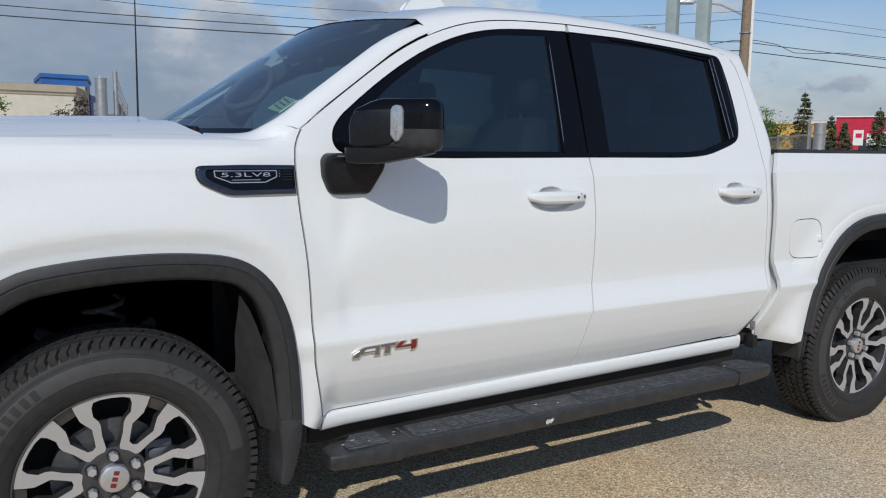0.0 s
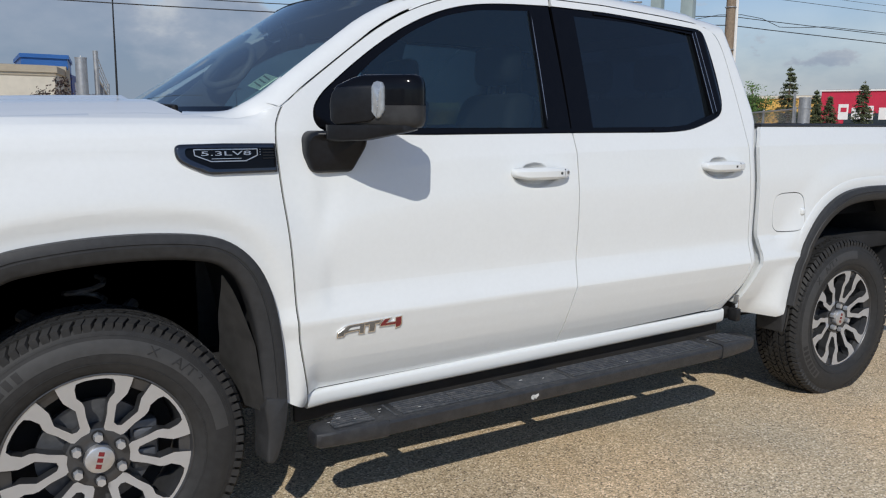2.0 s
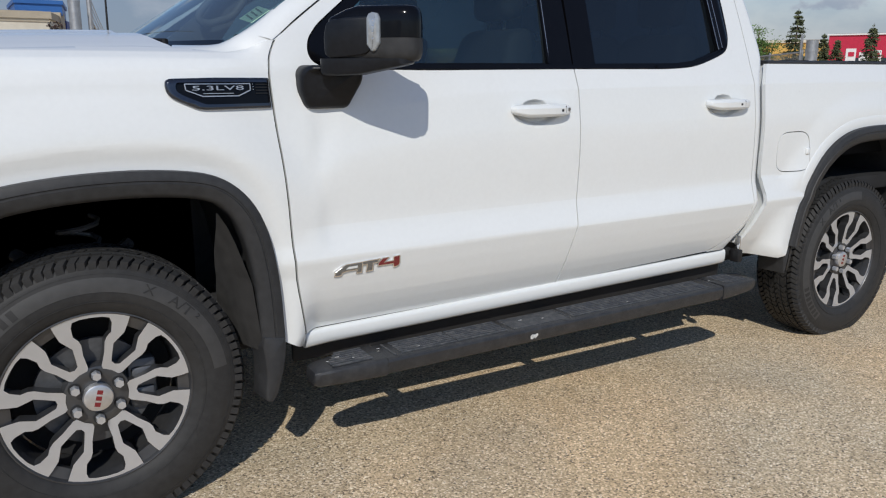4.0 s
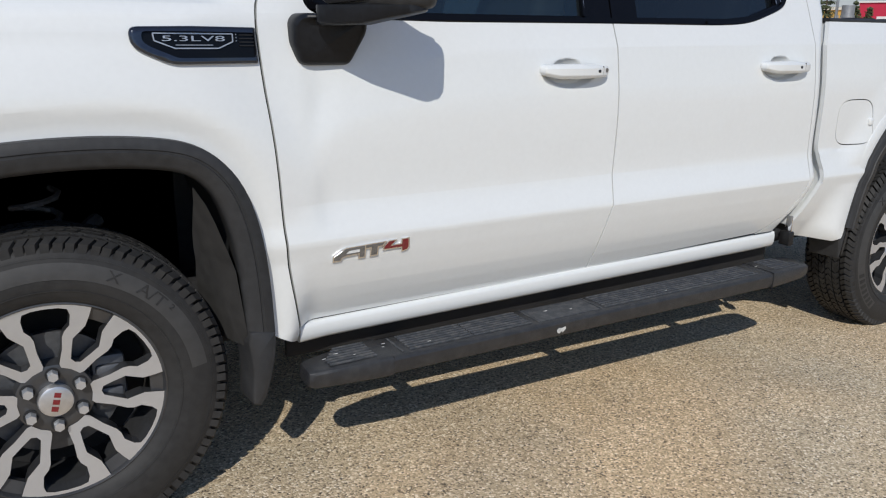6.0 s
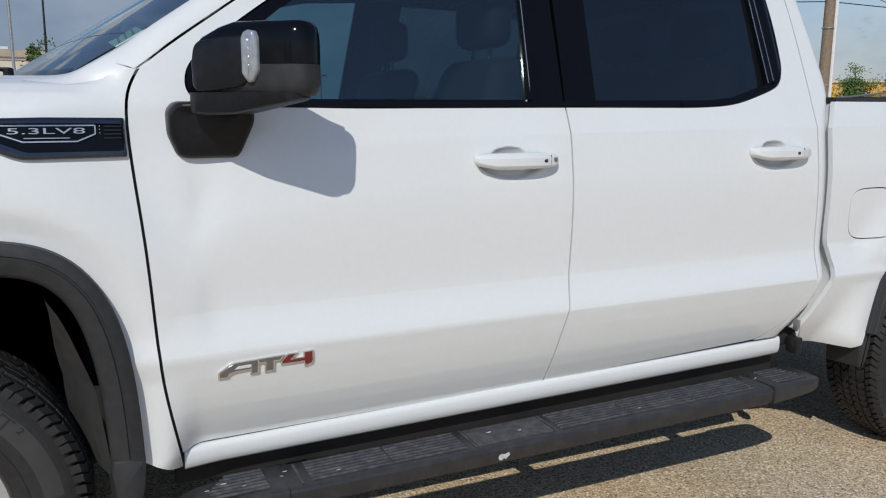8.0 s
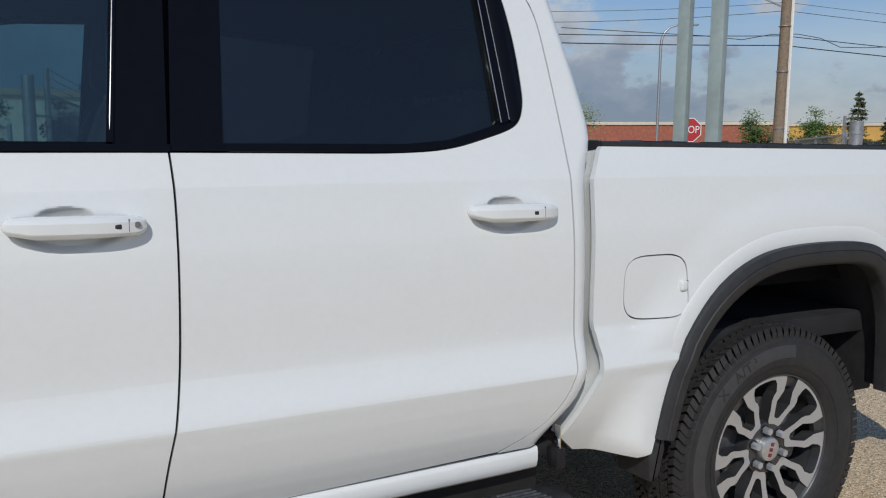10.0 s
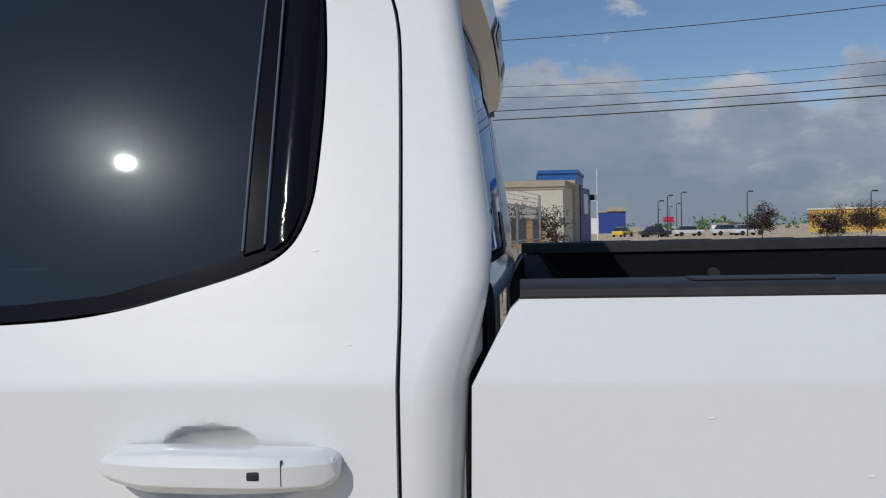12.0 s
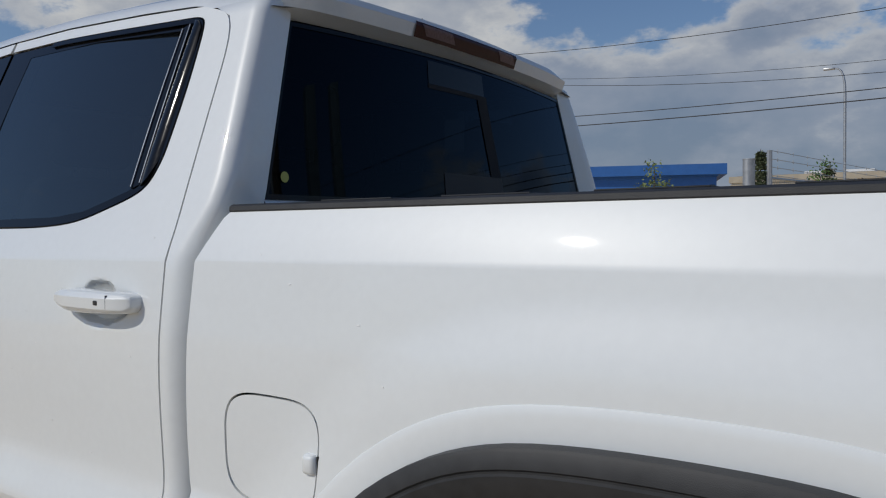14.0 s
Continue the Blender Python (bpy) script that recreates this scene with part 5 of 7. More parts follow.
def wheel(location, turn, spin=0):
    R = 0.2655
    rim = ring_mesh([(R + 0.004, 0.036), (R + 0.008, 0.026), (R + 0.006, 0.020), (R - 0.002, 0.018), (R - 0.006, 0.024), (R - 0.012, 0.044), (R - 0.022, 0.07), (R - 0.03, 0.20), (R - 0.002, 0.235), (R + 0.004, 0.235)], 72)
    w = part("wheel", rim, M_GUNMETAL, truck, "six-spoke alloy wheel with machined faces and an all-terrain tyre", 40)
    w.location = location
    flat = -0.4095

    def settle(bm):
        for v in bm.verts:
            v.co.z = max(v.co.z, flat)
        return bm

    tp = [(0.262, 0.030), (0.266, 0.020), (0.274, 0.012), (0.296, 0.001), (0.326, -0.004), (0.356, -0.001), (0.388, 0.007), (0.403, 0.015), (0.411, 0.028), (0.414, 0.05), (0.416, 0.13), (0.414, 0.21), (0.409, 0.235), (0.392, 0.255), (0.33, 0.270), (0.276, 0.255), (0.262, 0.235)]
    ty = part("tyre", settle(ring_mesh(tp, 120)), M_RUBBER, w, "black all-terrain tyre with blocky tread", 50)
    # tread blocks, stepped in zigzag
    bm = bmesh.new()
    n = 92
    lanes = [(0.011, 0.055, 0.404, 0.4320), (0.062, 0.093, 0.412, 0.4355), (0.099, 0.128, 0.413, 0.4365), (0.134, 0.163, 0.413, 0.4365), (0.169, 0.200, 0.412, 0.4355), (0.207, 0.252, 0.404, 0.4320)]
    for k, (y0, y1, r0, r1) in enumerate(lanes):
        edge = k in (0, 5)
        for i in range(n):
            a0 = 2 * math.pi * (i + 0.31 * k + 0.05 * (i % 3)) / n
            wd = 2 * math.pi / n * (0.76 if not edge else 0.70) * (1.0 + 0.08 * (i % 2))
            sk = (0.75 if k % 2 else -0.75) * wd
            ys = (y0, (y0 + y1) / 2, y1)
            rows = []
            for s, y in enumerate(ys):
                outer = edge and ((k == 0 and s == 0) or (k == 5 and s == 2))
                ro, ri = r1 - (0.013 if outer else 0), r0 - (0.014 if outer else 0.004)
                sh = sk * (0, 1, 0.25)[s]
                rows.append([bm.verts.new((r * math.cos(a), y, r * math.sin(a))) for a in (a0 + sh, a0 + wd + sh) for r in (ri, ro)])
            for p, q in zip(rows, rows[1:]):
                for f in ((p[0], p[1], q[1], q[0]), (p[2], q[2], q[3], p[3]), (p[1], p[3], q[3], q[1])):
                    bm.faces.new(f)
            bm.faces.new((rows[0][0], rows[0][2], rows[0][3], rows[0][1]))
            bm.faces.new((rows[2][0], rows[2][1], rows[2][3], rows[2][2]))
    bmesh.ops.recalc_face_normals(bm, faces=bm.faces[:])
    tr = part("tread_rubber", settle(bm), M_RUBBER, w, "", 0)
    tr["kind"] = "stuff"
    # side wall rings, buffed band and writing
    band = lambda r: -0.0042 + 0.0120 * ((max(r, 0.326) - 0.326) / 0.056) ** 2
    bm = ring_mesh([(0.3825, 0.010), (0.383, 0.0045), (0.386, 0.0055), (0.3865, 0.012)], 96)
    part("bead_ring", bm, M_RUBBER, w)
    bm = ring_mesh([(0.2995, 0.001), (0.300, -0.0015), (0.303, -0.0022), (0.3035, 0.000)], 96)
    part("bead_ring", bm, M_RUBBER, w)
    bm = bmesh.new()
    grid_surface(bm, 70, 6, lambda u, v: Vector((polar(0.331 + 0.045 * v, spin + 6 + 152 * u)[0], band(0.331 + 0.045 * v) - 0.0010, polar(0.331 + 0.045 * v, spin + 6 + 152 * u)[1])))
    part("buffed_band", bm, M_RUBBER_BAND, w, "lighter buffed band on the side wall")
    for text, size, mid in (("A/T", 0.046, 46), ("2", 0.022, 36.2), ("X", 0.042, 63)):
        bm = written(text, size, 0.0006)
        for v in bm.verts:
            r = 0.3535 + v.co.y * 0.95 + (0.008 if text == "2" else 0)
            a = spin + mid - math.degrees(v.co.x * 1.15 / 0.3535)
            x, z = polar(r, a)
            v.co = Vector((x, band(r) - 0.0020 - v.co.z, z))
        part("tyre_lettering", bm, M_RUBBER, w, "moulded tyre lettering", 0)
    for a0 in (122, 127, 132, 137, 142, 147, 152):
        bm = bmesh.new()
        grid_surface(bm, 2, 4, lambda u, v: Vector((polar(0.338 + 0.030 * v, spin + a0 + 3.0 * u)[0], band(0.338 + 0.030 * v) - 0.0022, polar(0.338 + 0.030 * v, spin + a0 + 3.0 * u)[1])))
        part("maker_bar", bm, M_RUBBER, w)

    # V-shaped spokes
    def dish(r):
        return 0.046 - 0.022 * smooth01((r - 0.07) / 0.17)

    half = [(0.325, 0), (0.325, 16), (0.36, 19.0), (0.52, 18.3), (0.65, 19.6), (0.71, 18.6), (0.775, 15.8), (0.88, 16.6), (0.935, 18.5), (0.945, 23), (0.945, 30), (1.0, 30), (1.0, 20), (1.0, 13), (1.0, 6.4),
            (0.90, 6.0), (0.79, 5.9), (0.745, 7.2), (0.64, 11.3), (0.52, 9.2), (0.425, 6.2), (0.405, 0)]
    for k in range(6):
        bm = bmesh.new()
        for s in (1, -1):
            pts = [polar(r * R, turn + 60 * k + s * a) for r, a in half]
            if s < 0:
                pts = pts[::-1]
            prism(bm, pts, 1.0, lambda u, v, h: Vector((u * (1 - 0.03 * h), dish(math.hypot(u, v)) + (0.045 if math.hypot(u, v) < 0.9 * R else 0.03) * h, v * (1 - 0.03 * h))), 1, 0, 1)
        bmesh.ops.recalc_face_normals(bm, faces=bm.faces[:])
        part("spoke", bm, M_MACHINED, w, "machined V-shaped spoke with dark flanks", 20, (M_GUNMETAL,))
        # darker web inside the V
        bm = bmesh.new()
        pts = [polar(r * R, turn + 60 * k + a) for r, a in ((0.86, -8), (0.985, -7), (0.985, 7), (0.86, 8))]
        prism(bm, pts, 0.02, lambda u, v, h: Vector((u, 0.030 + 0.25 * max(0.262 - math.hypot(u, v), 0) + h, v)))
        bmesh.ops.recalc_face_normals(bm, faces=bm.faces[:])
        part("spoke_web", bm, M_GUNMETAL, w)
    hub = ring_mesh([(0.0005, 0.052), (0.03, 0.052), (0.045, 0.050), (0.062, 0.048), (0.080, 0.046), (0.092, 0.050), (0.095, 0.060), (0.095, 0.12)], 48)
    part("hub", hub, M_GUNMETAL, w, "", 40)
    cap = part("centre_cap", ring_mesh([(0.0005, 0.026), (0.034, 0.026), (0.040, 0.029), (0.0425, 0.036), (0.043, 0.055)], 40), M_SILVER, w, "brushed centre cap with a red mark", 40)
    bm = bmesh.new()
    c, s2 = math.cos(radians(75)), math.sin(radians(75))
    for k in range(3):
        q = [((k - 1) * 0.019 + u, v) for u, v in ((-0.0065, -0.008), (0.0065, -0.008), (0.0065, 0.008), (-0.0065, 0.008))]
        prism(bm, [(a * c - b * s2, a * s2 + b * c) for a, b in q], 0.001, lambda u, v, h: Vector((u, 0.0252 + h, v)))
    bmesh.ops.recalc_face_normals(bm, faces=bm.faces[:])
    part("red_mark", bm, M_RED, w)
    for k in range(6):
        bm = bmesh.new()
        x, z = polar(0.069, turn + 30 + 60 * k)
        bmesh.ops.create_cone(bm, cap_ends=True, segments=6, radius1=0.0150, radius2=0.0125, depth=0.034, matrix=Matrix.Translation((x, 0.038, z)) @ Matrix.Rotation(radians(90), 4, "X"))
        part("lug_nut", bm, M_MACHINED, w, "", 30)
        # flat dark disc, the shade of the nut's pocket put into the colour
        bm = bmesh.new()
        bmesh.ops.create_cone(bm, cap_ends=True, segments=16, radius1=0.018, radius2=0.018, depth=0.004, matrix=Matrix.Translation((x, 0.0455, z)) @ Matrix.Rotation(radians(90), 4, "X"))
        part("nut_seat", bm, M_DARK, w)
    part("brake_disc", ring_mesh([(0.09, 0.10), (0.165, 0.10), (0.165, 0.125), (0.09, 0.125)], 48), M_CALIPER, w, "grey brake disc")
    bm = bmesh.new()
    box(bm, 0.09, 0.175, 0.075, 0.15, -0.075, 0.085, 0.015)
    box(bm, 0.10, 0.165, 0.066, 0.08, -0.05, -0.005, 0.01)
    box(bm, 0.10, 0.165, 0.066, 0.08, 0.015, 0.06, 0.01)
    part("brake_caliper", bm, M_CALIPER, w, "cast grey brake caliper")
    # near-black disc closes off the view through the spokes
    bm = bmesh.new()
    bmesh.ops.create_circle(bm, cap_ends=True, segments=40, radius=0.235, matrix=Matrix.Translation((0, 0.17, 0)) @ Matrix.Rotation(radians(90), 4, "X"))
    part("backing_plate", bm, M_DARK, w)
    for ob in (w, *w.children):
        for v in ob.data.vertices:
            v.co.x *= 1.02
            v.co.z = max(v.co.z * 1.02, flat)
    return w


w1 = wheel((0.0, 0.0, 0.4100), 0)
w2 = wheel((3.745, 0.0, 0.3620), 12, 75)
for w, x, z in ((w1, 0.0, 0.4100), (w2, 3.745, 0.3620)):
    c = copy_thing(w, pose(x, FAR, z, 0, 0, 180))


# ---------------------------------------------------------------- back of the cab and cargo bed
def back_point(u, v, off=0.0):
    """Back face of the cab: u across from the near side, v up from the bed."""
    y0 = 0.198 + 0.122 * v
    y = y0 + (FAR - 2 * y0) * u
    bow = 1 - (2 * u - 1) ** 2
    z = 1.438 + v * (0.405 + 0.018 * bow)
    x = 2.942 - 0.045 * v + 0.020 * bow
    return Vector((x + off, y, z))


bm = bmesh.new()
grid_surface(bm, 24, 8, lambda u, v: back_point(u, v))
back_window = part("rear_window", bm, glass("rear_privacy_glass", (0.020, 0.034, 0.056), 0.012, 1.20, (0.60, 0.78, 1.0), 0.004), truck, "dark sliding rear window reflecting the sky")
back_window.visible_shadow = False
bm = bmesh.new()
grid_surface(bm, 4, 2, lambda u, v: back_point(0.375 + 0.215 * u, 0.768 + 0.032 * v, 0.0016))
grid_surface(bm, 2, 8, lambda u, v: back_point(0.590 - 0.022 * (v - 1) + 0.038 * (u - 1), 0.22 + 0.58 * v, 0.0024))
part("slider_frame", bm, M_DARK, back_window, "black frame of the sliding pane")
bm = bmesh.new()
grid_surface(bm, 4, 2, lambda u, v: back_point(0.41 + 0.205 * u, 0.03 + 0.19 * v, 0.0016))
part("slider_panel", bm, M_MATTE, back_window)
bm = bmesh.new()
grid_surface(bm, 4, 2, lambda u, v: back_point(0.376 + 0.208 * u, 0.80 + 0.155 * v, 0.0016))
part("slider_panel", bm, M_GLOSSBLACK, back_window)
bm = bmesh.new()
for a, b in (((0, 0), (1, 0.03)), ((0, 0), (0.006, 1)), ((0.994, 0), (1, 1)), ((0, 0.975), (1, 1))):
    grid_surface(bm, 24, 8, lambda u, v: back_point(a[0] + (b[0] - a[0]) * u, a[1] + (b[1] - a[1]) * v, 0.0025))
part("window_gasket", bm, M_GLOSSBLACK, back_window)
bm = bmesh.new()
bmesh.ops.create_circle(bm, cap_ends=True, segments=16, radius=0.012, matrix=Matrix.Translation(back_point(0.029, 0.124, 0.004)) @ Matrix.Rotation(radians(90), 4, "Y"))
part("sticker", bm, mat("yellow_sticker", (0.5, 0.48, 0.12), 0.6), back_window, "small yellow round sticker")
# painted frame round the back window
bm = bmesh.new()
grid_surface(bm, 24, 3, lambda u, v: back_point(u, 0, 0.0) + Vector((0.012 * v + 0.01 * (v > 0.5), 0, -0.018 * v - 0.05 * max(v - 0.5, 0))))
part("window_frame", bm, M_PAINT, truck, "white sill below the rear window", 60)
bm = bmesh.new()
box(bm, 2.90, 2.93, 0.08, FAR - 0.08, 0.55, 1.43)
part("cab_back", bm, M_PAINT, truck)


def spoiler_at(u, v):
    """Roof lip over the rear window, with its corners turned down."""
    y = 0.292 + (FAR - 0.584) * u
    e = abs(2 * u - 1)
    drop = (0.013 + 0.030 * (1 - smooth01(v / 0.22))) * e ** 2.2 + 0.022 * smooth01((e - 0.72) / 0.28) * (1 - smooth01((v - 0.45) / 0.3))
    k = v * 6
    prof = [(2.80, 1.943), (2.86, 1.949), (2.915, 1.945), (2.952, 1.932), (2.961, 1.914), (2.950, 1.881), (2.908, 1.862)]
    i = min(int(k), 5)
    x, z = (prof[i][j] + (prof[i + 1][j] - prof[i][j]) * (k - i) for j in (0, 1))
    x -= 0.022 * e ** 3 + 0.03 * smooth01((e - 0.93) / 0.07)
    return Vector((x, y, z - drop - 0.005 * smooth01((e - 0.93) / 0.07) * (1 if v < 0.6 else -1)))


bm = bmesh.new()
vs = grid_surface(bm, 48, 12, spoiler_at)
bm.faces.new(vs[0])
bm.faces.new(vs[-1][::-1])
bmesh.ops.recalc_face_normals(bm, faces=bm.faces[:])
spoiler = part("roof_lip", bm, M_PAINT, truck, "white roof lip over the rear window", 40)
bm = bmesh.new()
vs = grid_surface(bm, 24, 6, lambda u, v: spoiler_at(0.302 + 0.380 * u, 0.60 + 0.235 * v) + Vector((0.0045, 0, 0)))
brake_lamp = part("brake_lamp", bm, M_LENS_RED, spoiler, "smoked red high brake lamp", 60)
for a, b in ((0.07, 0.33), (0.80, 0.965)):
    bm = bmesh.new()
    grid_surface(bm, 4, 4, lambda u, v: spoiler_at(0.302 + 0.380 * (a + (b - a) * u + 0.05 * (v - 0.5)), 0.645 + 0.145 * v) + Vector((0.006, 0, 0)))
    part("cargo_light", bm, mat("hazy_clear_lens", (0.16, 0.095, 0.09), 0.25, 0, 0.0, 0.25, 150, spec=0.2), spoiler)

# cargo bed: liner walls, floor, black rail caps, tailgate
bm = bmesh.new()
Y0, Y1 = 0.165, FAR - 0.165
for y, s in ((Y0, 1), (Y1, -1)):
    grid_surface(bm, 16, 4, lambda u, v: Vector((3.06 + 1.80 * u, y, 0.92 + 0.50 * v)))
grid_surface(bm, 8, 4, lambda u, v: Vector((3.06, Y0 + (Y1 - Y0) * u, 0.92 + 0.50 * v)))
grid_surface(bm, 16, 8, lambda u, v: Vector((3.06 + 1.80 * u, Y0 + (Y1 - Y0) * v, 0.92 + 0.006 * (round(v * 8) % 2))))
part("bed_liner", bm, M_LINER, truck, "black sprayed bed liner", 0)
for y in (Y1, Y0):
    s = -1 if y == Y1 else 1
    for x in (3.30, 3.95):
        for z in (1.02, 1.22):
            bm = bmesh.new()
            box(bm, x, x + 0.45, min(y, y + s * 0.02), max(y, y + s * 0.02), z, z + 0.10, 0.008)
            part("liner_boss", bm, M_LINER, truck)
for far in (False, True):
    bm = bmesh.new()
    sec = [(0.061, 1.4085), (0.0585, 1.4115), (0.060, 1.4195), (0.068, 1.4235), (0.155, 1.426), (0.172, 1.421), (0.175, 1.390)]
    vs = grid_surface(bm, 20, len(sec) - 1, lambda u, v: Vector((2.998 + 1.87 * u, FAR - sec[round(v * 6)][0] if far else sec[round(v * 6)][0], sec[round(v * 6)][1] + (0.018 if far else 0))))
    bm.faces.new(vs[0])
    bmesh.ops.recalc_face_normals(bm, faces=bm.faces[:])
    cap = part("rail_cap", bm, M_TRIM, truck, "black plastic cap along the bed rail", 35)
    for i in range(7):
        bm = bmesh.new()
        x = 3.20 + i * 0.26
        box(bm, x, x + 0.16, (FAR - 0.15) if far else 0.095, (FAR - 0.095) if far else 0.15, 1.4245 + (0.018 if far else 0), 1.4275 + (0.018 if far else 0), 0.001, 1)
        part("cap_rib", bm, M_TRIM, cap)
bm = bmesh.new()
box(bm, 3.005, 3.06, 0.14, FAR - 0.14, 0.85, 1.405, 0.006)
part("bed_bulkhead", bm, M_LINER, truck)
bm = bmesh.new()
box(bm, 4.84, 4.90, 0.11, FAR - 0.11, 0.80, 1.41, 0.015)
part("tailgate", bm, M_PAINT, truck, "white tailgate, shut")
bm = bmesh.new()
box(bm, 4.86, 4.98, 0.05, FAR - 0.05, 0.48, 0.70, 0.03)
part("rear_bumper", bm, M_CHROME, truck)
for s in (0, 1):
    bm = bmesh.new()
    box(bm, 4.83, 4.915, 0.02 if not s else FAR - 0.10, 0.10 if not s else FAR - 0.02, 0.88, 1.30, 0.015)
    part("tail_lamp", bm, M_LENS_RED, truck)
for x, z, y in ((3.62, 1.33, Y1 - 0.01), (4.35, 1.33, Y1 - 0.01)):
    bm = bmesh.new()
    bmesh.ops.create_cone(bm, cap_ends=True, segments=16, radius1=0.022, radius2=0.018, depth=0.02, matrix=Matrix.Translation((x, y, z)) @ Matrix.Rotation(radians(90), 4, "X"))
    part("tie_down", bm, M_TRIM, truck)


# ---------------------------------------------------------------- inside the cab
def seat(x, y, w):
    bm = bmesh.new()
    box(bm, x - 0.02, x + 0.50, y - w / 2, y + w / 2, 0.80, 0.97, 0.05, 3)
    box(bm, x + 0.42, x + 0.58, y - w / 2, y + w / 2, 0.92, 1.55, 0.06, 3)
    for v in bm.verts:
        if v.co.z > 1.0:
            v.co.x += (v.co.z - 0.95) * 0.28
            v.co.y = y + (v.co.y - y) * (1 - 0.25 * smooth01((v.co.z - 1.25) / 0.3))
    s = part("seat", bm, M_SEAT, truck, "dark leather seat behind the tinted glass", 50)
    bm = bmesh.new()
    box(bm, x + 0.60, x + 0.71, y - 0.135, y + 0.135, 1.585, 1.76, 0.045, 3)
    part("headrest", bm, M_SEAT, s, "", 50)
    bm = bmesh.new()
    for d in (-0.06, 0.06):
        tube(bm, [(x + 0.645, y + d, 1.53), (x + 0.655, y + d, 1.60)], 0.007, 6)
    part("headrest_post", bm, M_STEEL, s)


for sx, sy, sw in ((1.12, 0.53, 0.54), (1.12, FAR - 0.53, 0.54), (2.08, 0.50, 0.55), (2.08, MID, 0.40), (2.08, FAR - 0.50, 0.55)):
    seat(sx, sy, sw)
bm = bmesh.new()
prism(bm, [(0.42, 1.05), (0.42, 1.42), (0.62, 1.46), (0.80, 1.445), (0.90, 1.36), (0.86, 1.05)], FAR - 0.26, lambda u, v, h: Vector((u, 0.13 + h, v)))
bmesh.ops.bevel(bm, geom=[e for e in bm.edges if e.calc_face_angle(0) > 0.3], offset=0.02, segments=2, affect="EDGES")
bmesh.ops.recalc_face_normals(bm, faces=bm.faces[:])
dash = part("dashboard", bm, M_SEAT, truck, "black dashboard seen through the windscreen", 40)
bm = bmesh.new()
box(bm, 0.66, 0.86, 0.32, 0.74, 1.42, 1.50, 0.035, 3)
part("instrument_hood", bm, M_SEAT, dash, "", 40)
bm = bmesh.new()
wheel_m = Matrix.Translation((1.00, 0.53, 1.32)) @ Matrix.Rotation(radians(-62), 4, "Y")
tube(bm, [wheel_m @ Vector((0.185 * math.cos(2 * math.pi * i / 32), 0.185 * math.sin(2 * math.pi * i / 32), 0)) for i in range(33)], 0.016, 8)
box(bm, -0.05, 0.05, -0.07, 0.07, -0.02, 0.02, 0.015)
for v in bm.verts:
    if abs(v.co.x) < 0.06 and abs(v.co.y) < 0.08 and abs(v.co.z) < 0.03:
        v.co = wheel_m @ v.co
for a in (0, 90, 180):
    d = Vector((-math.cos(radians(a - 90)), math.sin(radians(a - 90)), 0))
    tube(bm, [wheel_m @ (d * 0.04), wheel_m @ (d * 0.185)], 0.014, 6)
part("steering_wheel", bm, M_SEAT, truck, "black steering wheel", 50)
bm = bmesh.new()
box(bm, 0.62, 2.88, 0.10, FAR - 0.10, 0.54, 0.60)
part("cab_floor", bm, M_SEAT, truck)
for m in (None, FAR):
    part("door_card", sheet([(0.68, 0.58), (0.68, 1.375), (2.82, 1.375), (2.82, 0.62)], lambda x, z: 0.105, 0.4, flange=0, mirror=m), M_SEAT, truck)
bm = bmesh.new()
box(bm, 0.97, 1.01, 0.85, 1.10, 1.735, 1.80, 0.02)
tube(bm, [(0.98, MID, 1.79), (0.95, MID, 1.86)], 0.01, 6)
part("rear_view_mirror", bm, M_MATTE, truck)
# grab handle on the passenger's windscreen pillar
loop = softened([(0.84, 1.700), (0.887, 1.753), (1.0, 1.812), (1.032, 1.785), (1.02, 1.72), (0.953, 1.635), (0.835, 1.596), (0.786, 1.612), (0.793, 1.652), (0.84, 1.700)], 0.03)
bm = bmesh.new()
tube(bm, [(x, 1.655, z) for x, z in loop], 0.019, 8)
part("grab_handle", bm, M_CABIN_TRIM, truck, "grey grab handle on the pillar", 60)
bm = bmesh.new()
prism(bm, [(0.60, 1.44), (0.62, 1.50), (0.95, 1.77), (1.10, 1.85), (1.16, 1.83), (1.05, 1.72), (0.95, 1.58), (0.85, 1.44)], 0.012, lambda u, v, h: Vector((u, 1.715 - 0.12 * (v - 1.6) + h, v)))
bmesh.ops.recalc_face_normals(bm, faces=bm.faces[:])
part("pillar_trim", bm, M_CABIN_TRIM, truck, "grey moulded pillar trim", 40)


